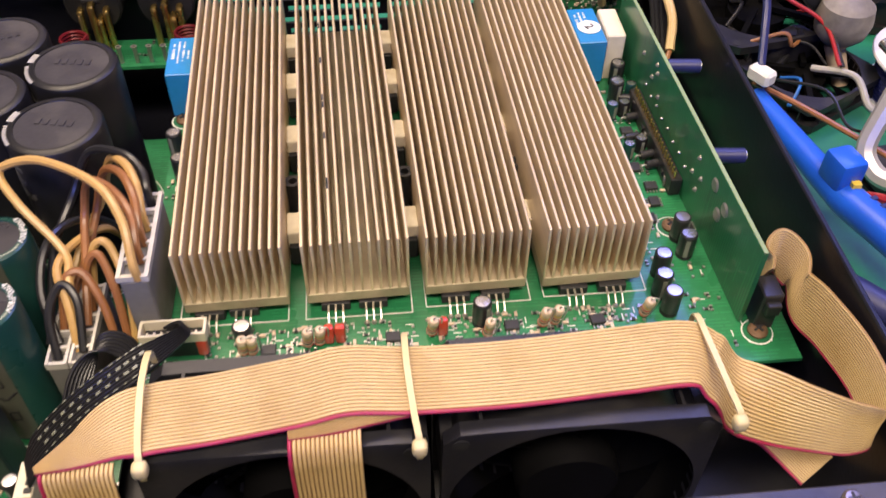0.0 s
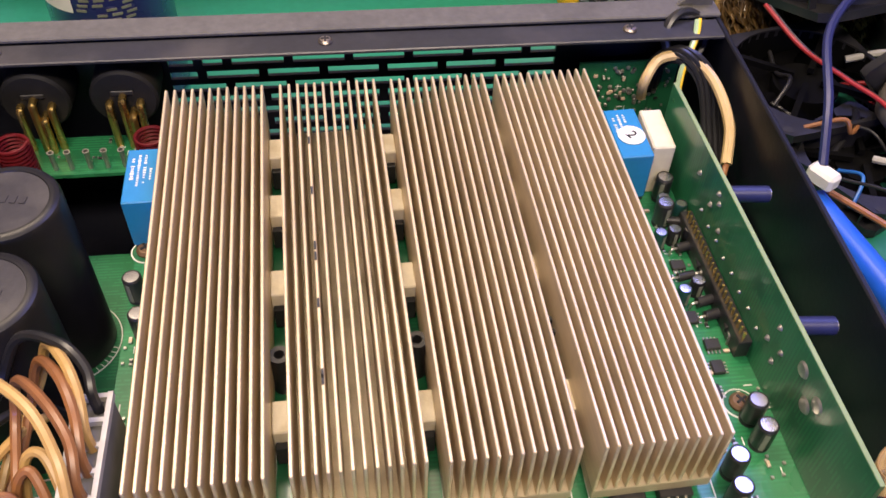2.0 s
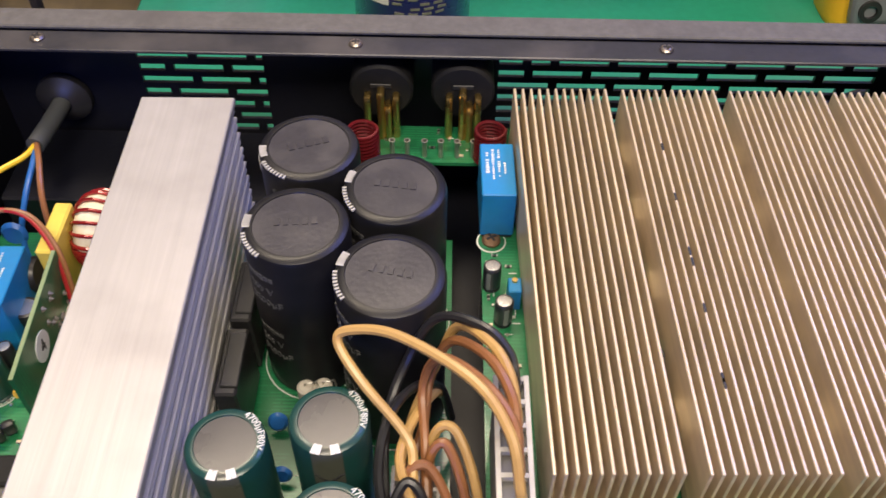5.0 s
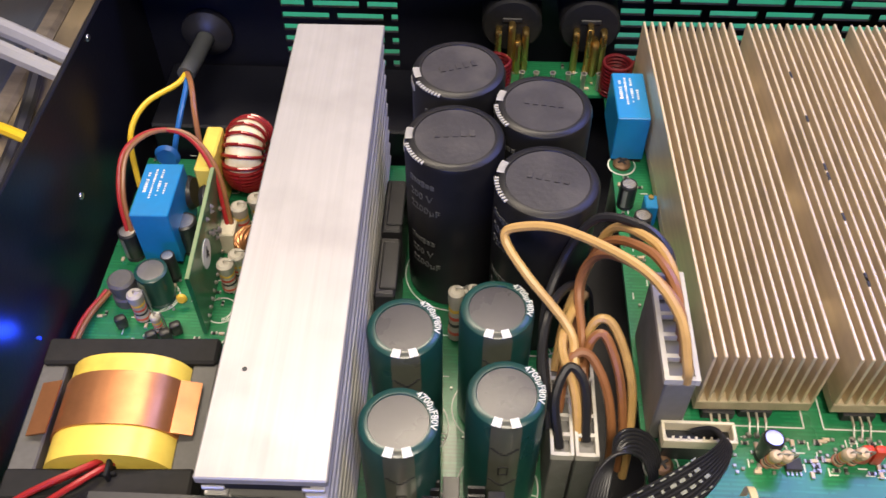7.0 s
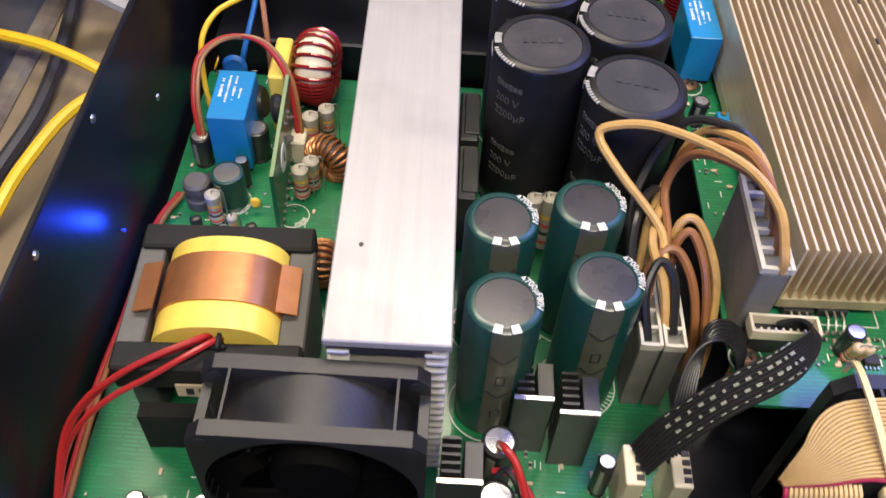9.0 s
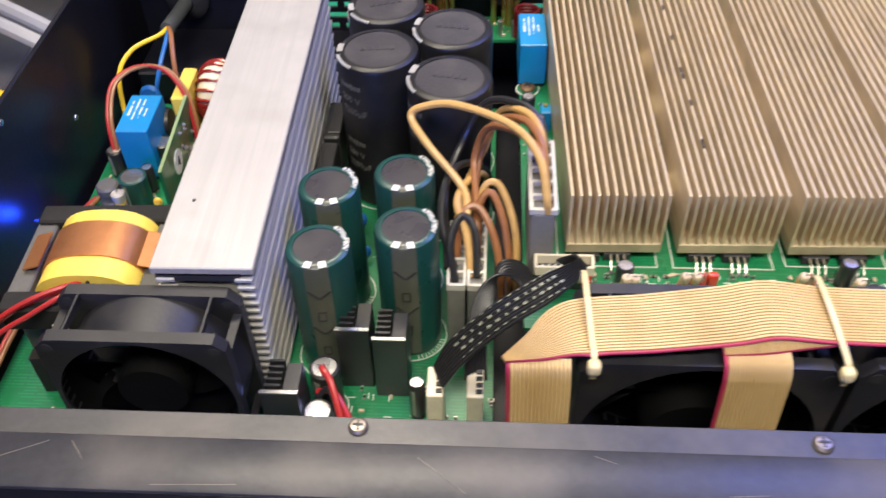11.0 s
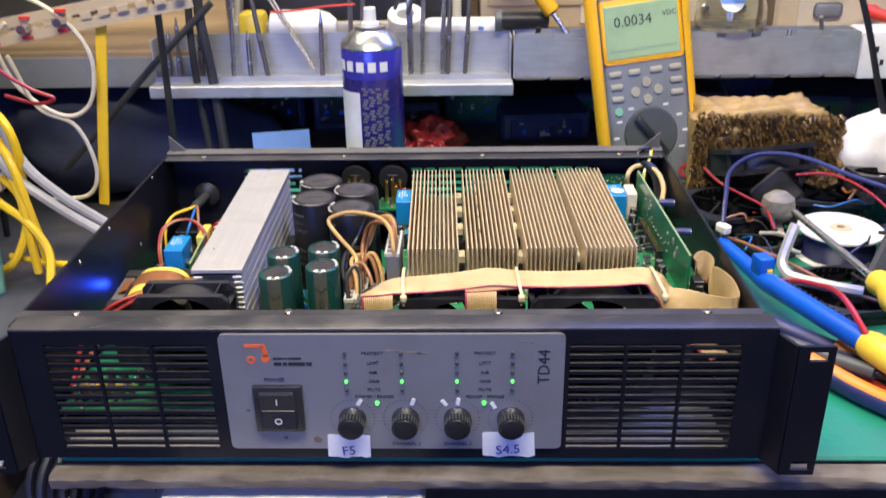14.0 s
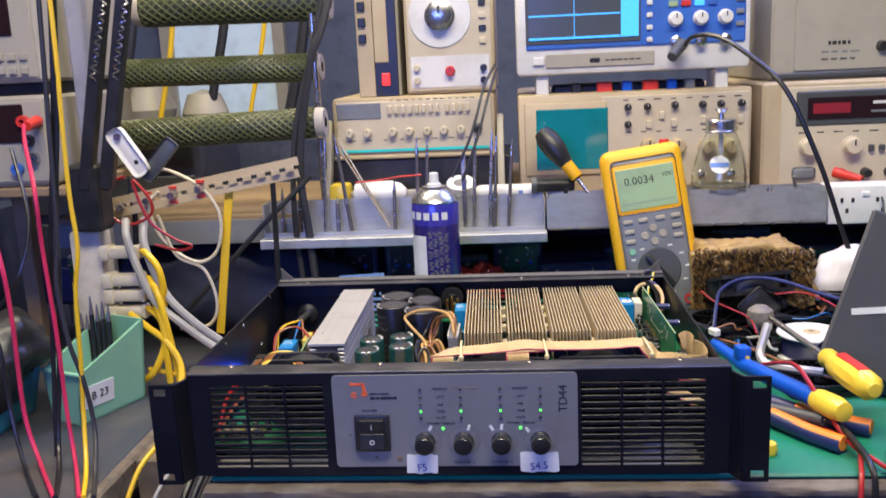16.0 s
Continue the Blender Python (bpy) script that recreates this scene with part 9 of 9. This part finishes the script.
wire("yellow_lead", [(-0.4200, 0.3600, 0.0400), (-0.3950, 0.3500, 0.0250), (-0.3720, 0.3450, 0.0080), (-0.3550, 0.3400, -0.0200), (-0.3500, 0.3200, -0.0480)], 0.0042, YELLOWWIRE, "thick yellow mains lead behind the others", "mains lead", "yellow leads")
for pts in ([(-0.4300, 0.4000, 0.1500), (-0.4160, 0.3700, 0.1250), (-0.3890, 0.3600, 0.0600), (-0.3560, 0.3600, 0.0260), (-0.3240, 0.3700, -0.0060), (-0.2880, 0.3720, -0.0300), (-0.2480, 0.3700, -0.0500)],
            [(-0.4100, 0.4100, 0.1500), (-0.4000, 0.3800, 0.1200), (-0.3750, 0.3650, 0.0650), (-0.3460, 0.3680, 0.0280), (-0.3140, 0.3800, -0.0050), (-0.2780, 0.3840, -0.0320), (-0.2400, 0.3820, -0.0500)]):
    wire("grey_cable", pts, 0.0050, GREYWIRE, "thick pale grey cable running down beside the case", "cable", "grey cables")
ys = thing("yellow_strap", (-0.3100, 0.4500, 0.1760), "flat yellow strap hanging beside the case", "strap")
part("strap", box(B(), (-0.0150, 0, -0.0950), (0.0110, 0.003, 0.195), 0.0008, rot("Y", 9)), YELLOWWIRE, ys)

# wirewound resistors
for a, b, r, lb in (((-0.5200, 0.5500, 0.2440), (-0.1980, 0.5500, 0.2530), 0.0200, "long olive wirewound resistor on the rack"), ((-0.5150, 0.6000, 0.3300), (-0.2080, 0.6000, 0.3270), 0.0185, "olive wirewound resistor above another"), ((-0.4700, 0.6000, 0.4180), (-0.1900, 0.6000, 0.4150), 0.0240, "thick olive wirewound resistor at the top of the rack")):
    a, b = Vector(a), Vector(b)
    d = b - a
    L_ = d.length
    t = thing("wirewound_resistor", a, lb, "resistor", "rack resistors")
    q = d.to_track_quat("Z", "Y").to_matrix()
    part("tube", lathe(B(), [(0, 0.012), (r, 0.012), (r, L_ - 0.012), (0, L_ - 0.012)], n=32, turn=q), OLIVEDARK, t)
    part("end_cap", lathe(B(), [(r * 0.35, 0), (r * 0.95, 0), (r * 1.02, 0.004), (r * 1.02, 0.012), (r * 0.9, 0.014)], n=28, turn=q), CLAY, t)
    part("end_cap", lathe(B(), [(r * 0.9, L_ - 0.014), (r * 1.02, L_ - 0.012), (r * 1.02, L_ - 0.004), (r * 0.95, L_), (r * 0.35, L_)], n=28, turn=q), CLAY, t)
    bm = B()
    for s in (-1, 1):
        for k in range(13):
            pts = []
            m_ = int(L_ / 0.0042)
            for i in range(m_ + 1):
                z = 0.014 + (L_ - 0.028) * i / m_
                an = s * z / (r * 1.15) + k * math.tau / 13
                pts.append(q @ Vector((r * math.cos(an), r * math.sin(an), z)))
            cable(bm, pts, 0.0016, 5, 1)
    tagged(part("woven_mesh", bm, OLIVE, t, "raised diamond woven covering"), kind="stuff")
part("tie_rod", rod(B(), (-0.5350, 0.575, -0.05), (-0.5350, 0.575, 0.52), 0.006, n=12), BLACKPL, left_shelf).matrix_parent_inverse = left_shelf.matrix_basis.inverted()
for x in (-0.500, -0.2150):
    solo("rack_post", rod(B(), (x, 0.585, 0.128), (x, 0.585, 0.56), 0.005, n=12), STEEL, (0, 0, 0), "steel rod carrying the resistors", "post", "rack posts")

# slotted rail with clamps
rail = thing("slotted_rail", (-0.5000, 0.4500, 0.1530), "beige slotted mounting rail with red-banded terminals", "rail")
e = Vector((0.2850, -0.0150, 0.0520))
ang = -math.degrees(math.atan2(e.z, e.x))
rm_ = rot("Y", ang)
bm = B()
box(bm, (e.x / 2, e.y / 2, e.z / 2 + 0.0078), (e.length, 0.003, 0.0104), 0, rm_)
box(bm, (e.x / 2, e.y / 2, e.z / 2 - 0.0078), (e.length, 0.003, 0.0104), 0, rm_)
for k in range(15):
    p = e * (k + 0.5) / 15
    box(bm, p, (0.0105, 0.003, 0.0062), 0, rm_)
part("rail", bm, BEIGE, rail)
for f in (0.17, 0.30, 0.42, 0.55):
    p = e * f
    c = part("terminal", rod(B(), p + Vector((0, -0.003, 0)), p + Vector((0, -0.016, 0)), 0.0055, 0.0045, 14), STEEL, rail)
    for dz in (-0.0095, 0.0095):
        part("red_band", box(B(), p + Vector((0, -0.003, dz)), (0.010, 0.004, 0.0032)), REDPL, c)
solo("rail_stay", rod(B(), (-0.46, 0.46, -0.056), (-0.44, 0.455, 0.165), 0.0035, n=10), BLACKPL, (0, 0, 0), "dark stay under the slotted rail", "post")
solo("rail_stay", rod(B(), (-0.26, 0.46, -0.056), (-0.25, 0.445, 0.200), 0.0035, n=10), BLACKPL, (0, 0, 0), "dark stay at the slotted rail's end", "post")
br = thing("bracket", (-0.3750, 0.3000, 0.2580), "white painted angle bracket with holes on a dark plate", "bracket")
part("white_leaf", box(B(), (0.004, 0, -0.014), (0.020, 0.002, 0.060), 0.006, rot("Y", -32), 2), WHITEPL, br)
part("dark_leaf", box(B(), (0.036, 0.004, -0.024), (0.018, 0.002, 0.056), 0.004, rot("Y", 42), 2), DARKGREY, br)
part("rivet", rod(B(), (-0.006, -0.0005, 0.004), (-0.006, -0.004, 0.004), 0.0042, n=16), STEEL, br)
part("hole", rod(B(), (0.012, -0.0005, -0.025), (0.012, -0.0016, -0.025), 0.0026, n=14), CHIP, br)
wire("cream_lead", [(-0.3600, 0.3100, 0.2150), (-0.3890, 0.4400, 0.2080), (-0.3450, 0.4400, 0.1850), (-0.3220, 0.4400, 0.1470), (-0.3300, 0.4400, 0.1000), (-0.3600, 0.4400, 0.0860), (-0.4000, 0.4400, 0.1150), (-0.4150, 0.4400, 0.1600), (-0.4000, 0.4400, 0.1800)], 0.0022, IVORY, "cream lead hanging in a loop from the rail", "cable")
wire("cream_lead", [(-0.4000, 0.4300, 0.1500), (-0.3850, 0.4400, 0.0950), (-0.3500, 0.4400, 0.0750), (-0.3370, 0.4400, 0.0300), (-0.3500, 0.4400, 0.0000), (-0.3900, 0.4400, -0.0050)], 0.0022, IVORY, "cream lead hanging in a lower loop", "cable")
wire("red_lead", [(-0.4250, 0.4000, 0.2050), (-0.4550, 0.4000, 0.1940), (-0.4600, 0.4000, 0.1700), (-0.4300, 0.4000, 0.1450), (-0.3980, 0.4000, 0.1550), (-0.3950, 0.4000, 0.1750), (-0.4150, 0.4000, 0.2000), (-0.4000, 0.4000, 0.1500), (-0.3700, 0.4000, 0.1250), (-0.3480, 0.4000, 0.1150), (-0.3650, 0.4000, 0.1100), (-0.3950, 0.4000, 0.1180)], 0.0019, REDWIRE, "red lead looped over the rail", "cable")

# lamp arm and post
la = thing("lamp_arm", (-0.4600, 0.3800, -0.0560), "black sprung lamp arm clamped on the side table", "lamp arm")
part("base", box(B(), (-0.002, 0, 0.240), (0.042, 0.036, 0.082), 0.004), BLACKPL, la)
for a, b in (((0.000, -0.012, 0.250), (0.068, -0.012, 0.560)), ((0.026, -0.012, 0.250), (0.094, -0.012, 0.560))):
    part("bar", box(B(), (Vector(a) + Vector(b)) / 2, (0.0165, 0.014, (Vector(b) - Vector(a)).length), 0.002, rot("Y", 12.4)), BLACKPL, la)
for dx in (0.0, 0.026):
    pts = [(0.030 + dx + 0.05 * k / 60 * 0.5 + 0.0035 * math.cos(k), -0.022 + 0.0035 * math.sin(k), 0.38 + 0.09 * k / 60) for k in range(61)]
    part("spring", cable(B(), pts, 0.0008, 5, 2), STEEL, la)
solo("aluminium_post", box(B(), (0, 0, 0.30), (0.020, 0.020, 0.60), 0.002), ALU, (-0.4700, 0.4200, -0.0560), "grey aluminium post beside the lamp arm", "post")
for z0, h, lb in ((0.2020, 0.108, "white bench supply with red and black sockets"), (0.3250, 0.110, "white bench supply with keys and a dark display")):
    t = thing("bench_power_supply", (-0.5650, 0.3600, z0), lb, "power supply", "stacked supplies")
    part("case", box(B(), (0, 0.12, h / 2), (0.150, 0.24, h), 0.004), LIGHTGREY, t)
    part("panel", box(B(), (0, -0.001, h / 2), (0.140, 0.003, h - 0.010), 0.002), LIGHTGREY, t)
    part("display", box(B(), (-0.010, -0.003, h * 0.70), (0.110, 0.003, h * 0.42), 0.001), LCDDARK, t)
    if z0 > 0.3:
        for i in range(4):
            for j in range(2):
                part("key", box(B(), (0.012 + i * 0.0145, -0.004, 0.014 + j * 0.016), (0.0095, 0.004, 0.0085), 0.001), LIGHTGREY, t)
    else:
        for x, z, m in ((0.045, 0.078, REDPL), (0.048, 0.055, BLACKPL), (0.030, 0.022, BLUEPANEL), (0.052, 0.034, STEEL)):
            part("socket", lathe(B(), [(0.003, 0.002), (0.003, 0.007), (0.007, 0.007), (0.0075, 0)], (x, -0.002, z), 18, rot("X", 90)), m, t)
        part("red_plug", rod(B(), (0.062, -0.004, 0.078), (0.066, -0.036, 0.074), 0.0070, 0.0055, 16), REDPL, t)
solo("supply_shelf", box(B(), (0, 0, 0), (0.20, 0.26, 0.012), 0.002), WOODLIGHT, (-0.5800, 0.4850, 0.1950), "wooden shelf carrying the stacked supplies", "shelf")
solo("supply_shelf_post", box(B(), (0, 0, 0), (0.02, 0.02, 0.245), 0.002), WOODLIGHT, (-0.6200, 0.5000, 0.0660), "wooden post under the small shelf", "post")
solo("supply_spacer", box(B(), (0, 0, 0), (0.14, 0.22, 0.015), 0.002), BLACKPL, (-0.5650, 0.4850, 0.3175), "dark spacer between the stacked supplies", "spacer")

# leads hanging at the left
for m, r, pts, lb in ((PINKWIRE, 0.0032, [(-0.5000, 0.3200, 0.2780), (-0.4560, 0.2400, 0.2620), (-0.4020, 0.1500, 0.2284), (-0.4022, 0.1500, 0.1673), (-0.4000, 0.1500, 0.0808), (-0.3995, 0.1480, 0.0029), (-0.3880, 0.1300, -0.0480), (-0.3521, 0.0639, -0.0525)], "crimson test lead hanging down in front of the bins"),
                      (YELLOWWIRE, 0.0034, [(-0.3600, 0.1500, 0.4600), (-0.3630, 0.1500, 0.3439), (-0.3652, 0.1500, 0.2970), (-0.3677, 0.1500, 0.2218), (-0.3667, 0.1500, 0.1663), (-0.3746, 0.1500, 0.1209), (-0.3788, 0.1500, 0.0508), (-0.3827, 0.1480, -0.0095), (-0.3720, 0.1200, -0.0500), (-0.3477, 0.0638, -0.0522)], "yellow lead hanging down in front of the bins"),
                      (PINKWIRE, 0.0034, [(-0.4700, 0.1700, 0.2200), (-0.4471, 0.1500, 0.1571), (-0.4443, 0.1500, 0.0993), (-0.4447, 0.1480, -0.0026), (-0.4250, 0.1300, -0.0480), (-0.3768, 0.0640, -0.0522)], "dark crimson lead hanging beside the bins"),
                      (DARKCABLE, 0.0036, [(-0.3720, 0.1550, 0.4600), (-0.3760, 0.1550, 0.3800), (-0.3876, 0.1550, 0.1893), (-0.3938, 0.1520, 0.1329), (-0.3891, 0.1500, 0.0747), (-0.3779, 0.1500, 0.0268), (-0.3710, 0.1450, -0.0219), (-0.3580, 0.1100, -0.0510), (-0.3380, 0.0640, -0.0520)], "dark blue lead hanging down in front of the bins"),
                      (BLACKWIRE, 0.0038, [(-0.3600, 0.1600, 0.4600), (-0.3630, 0.1600, 0.3997), (-0.3745, 0.1600, 0.2974), (-0.3900, 0.1600, 0.1893), (-0.3990, 0.1600, 0.1000), (-0.4120, 0.1500, -0.0200), (-0.4000, 0.1200, -0.0510), (-0.3750, 0.0640, -0.0520)], "black lead hanging down in front of the bins"),
                      (BLACKWIRE, 0.0036, [(-0.3660, 0.1640, 0.4600), (-0.3690, 0.1640, 0.3997), (-0.3800, 0.1640, 0.2974), (-0.3960, 0.1640, 0.2000), (-0.4080, 0.1640, 0.1100), (-0.4160, 0.1600, 0.0200), (-0.4180, 0.1500, -0.0510)], "second black lead hanging beside the first"),
                      (BLACKWIRE, 0.0034, [(-0.4800, 0.1600, 0.1100), (-0.4615, 0.1500, 0.0642), (-0.4567, 0.1450, -0.0025), (-0.4350, 0.1200, -0.0500), (-0.3933, 0.0642, -0.0520)], "black lead crossing the parts carton"),
                      (BLACKWIRE, 0.0030, [(-0.4600, 0.2200, 0.2600), (-0.4350, 0.1900, 0.1900), (-0.4400, 0.1700, 0.1400), (-0.4650, 0.1650, 0.1050), (-0.4900, 0.1600, 0.0900)], "black lead hooking towards the bins"),
                      (YELLOWWIRE, 0.0036, [(-0.3000, 0.1400, -0.0300), (-0.3150, 0.1100, -0.0500), (-0.3280, 0.0800, -0.1000), (-0.3400, 0.0500, -0.1600)], "yellow lead running down between table and bench"),
                      (GREYWIRE, 0.0030, [(-0.2850, 0.1300, -0.0500), (-0.3000, 0.1000, -0.0800), (-0.3120, 0.0700, -0.1400), (-0.3200, 0.0500, -0.2200)], "grey lead running down between table and bench")):
    wire("hanging_lead", pts, r * 0.68, m, lb, "lead", "leads hanging at the left side")

# far side of the room seen through the rack
pane = thing("window_1", (0, 1.690, 0), "bright daylit window pane seen through the rack", "window", kind="structure")
part("pane", box(B(), (-0.695, 0, 0.26), (0.27, 0.012, 0.62)), BRIGHTPANE, pane)
# teal patch beside the pane, brightened by its own emission
part("teal_sheet", box(B(), (-1.06, 0, 0.30), (0.20, 0.010, 0.50)), TEALGLOW, pane)
for x in (-0.845, -0.545):
    part("frame", box(B(), (x, -0.01, 0.26), (0.03, 0.03, 0.66)), LIGHTGREY, pane)
for k, (x, z, m, r) in enumerate(((-0.70, 0.20, YELLOWWIRE, 0.006), (-0.58, 0.25, DARKCABLE, 0.010), (-0.50, 0.22, YELLOWWIRE, 0.005), (-0.78, 0.24, DARKCABLE, 0.012), (-0.42, 0.2, DARKCABLE, 0.012))):
    wire("far_cable", [(x - 0.06, 1.2, z - 0.30), (x, 1.2, z), (x + 0.05, 1.2, z + 0.20), (x + 0.09, 1.2, z + 0.50)], r, m, "cable hanging at the far side of the room", "cable", "far cables")
solo("far_cabinet", box(B(), (0, 0, 0), (0.62, 0.30, 0.95), 0.01), JUNKDARK, (-0.62, 1.30, -0.285), "dark cabinet at the far side of the room", "cabinet")
solo("glass_globe", lathe(B(), [(0, -0.05), (0.035, -0.04), (0.05, 0), (0.035, 0.04), (0, 0.05)], n=28), LIGHTGREY, (-0.60, 1.22, 0.24), "pale round globe on the far cabinet", "globe", "glass globes")
solo("glass_globe", lathe(B(), [(0, -0.06), (0.042, -0.048), (0.06, 0), (0.042, 0.048), (0, 0.06)], n=28), LIGHTGREY, (-0.74, 1.26, 0.25), "larger pale round globe on the far cabinet", "globe", "glass globes")

for x, y, w, d_, h in ((-0.66, 0.86, 0.42, 0.20, 0.30), (-0.92, 0.72, 0.30, 0.30, 0.36), (-0.80, 0.60, 0.16, 0.12, 0.20)):
    t = thing("equipment_cabinet", (x, y, -0.056), "dark equipment cabinet standing beyond the side table", "cabinet", "dark cabinets")
    part("case", box(B(), (0, 0, h / 2), (w, d_, h), 0.006), JUNKDARK, t)
    for k in range(4):
        part("drawer", box(B(), (0, -d_ / 2 - 0.002, h * (k + 0.5) / 4), (w * 0.92, 0.006, h * 0.2), 0.002), rg.choice((BLACKPL, NAVYPL, DARKGREY)), t)

# boards sticking out under the bench edge
for x, w, z, yy, m, lb in ((-0.0590, 0.163, -0.0270, -0.010, WHITEPL, "white board smudged with grey, under the bench edge"), (-0.1830, 0.070, -0.0480, 0.010, LIGHTGREY, "pale grey board lower under the bench edge")):
    t = thing("drawer_board", (x, yy, z), lb, "board", "boards under the bench")
    part("board", box(B(), (0, 0.03, -0.006), (w, 0.120, 0.012), 0.002), m, t)
    part("front_lip", box(B(), (0, -0.031, -0.009), (w, 0.004, 0.018), 0.001), m, t)
    rs = random.Random(int(w * 1000))
    for k in range(9):
        s = part("smudge", lathe(B(), [(0, 0.0003), (rs.uniform(0.003, 0.009), 0.0002), (0, 0.0001)], n=11), GREYSMUDGE, t)
        s.location = (rs.uniform(-w / 2 + 0.012, w / 2 - 0.012), rs.uniform(-0.018, 0.016), 0.0)
        s.scale = (1.5, 0.5, 1)
    part("runner", box(B(), (0, 0.085, -0.020), (w * 0.9, 0.010, 0.014)), STEEL, t)
for k in range(7):
    x = -0.235 + 0.009 * k
    wire("under_cable", [(x, 0.06, -0.02), (x - 0.006, 0.03 - 0.004 * k, -0.05), (x + 0.012, 0.01, -0.09), (x + 0.004 * (k % 3), 0.0, -0.20)], 0.0032, (BLACKWIRE, DARKCABLE)[k % 2], "dark cable hanging under the bench end", "cable", "cables under the bench")

# small parts on the front corner of the power supply board
rg = random.Random(91)
for k in range(9):
    resistor((-0.2020 + 0.0042 * k, 0.0400 + 0.004 * (k % 3), ZP), 0.0016, 0.0095, (RESBEIGE, RESGREY)[k % 2], "small banded resistor at the front of the power supply board", (rg.uniform(-12, 12), rg.uniform(-10, 10)))
for k in range(4):
    small_cap((-0.1960 + 0.010 * k, 0.0580 + 0.003 * (k % 2), ZP), 0.0030, 0.0100)
for k in range(5):
    solo("film_capacitor", box(B(), (0, 0, 0.0040), (0.0050, 0.0026, 0.0075), 0.0008, seg=2), YELLOWPL, (-0.1990 + 0.0075 * k, 0.0500, ZP), "small yellow film capacitor at the board's front", "capacitor", "yellow film capacitors")
for k in range(5):
    resistor((-0.0860 + 0.0085 * k, 0.0560 + 0.003 * (k % 2), ZP), 0.0016, 0.0095, RESBEIGE, "small banded resistor at the front of the power supply board", (rg.uniform(-12, 12), rg.uniform(-10, 10)))
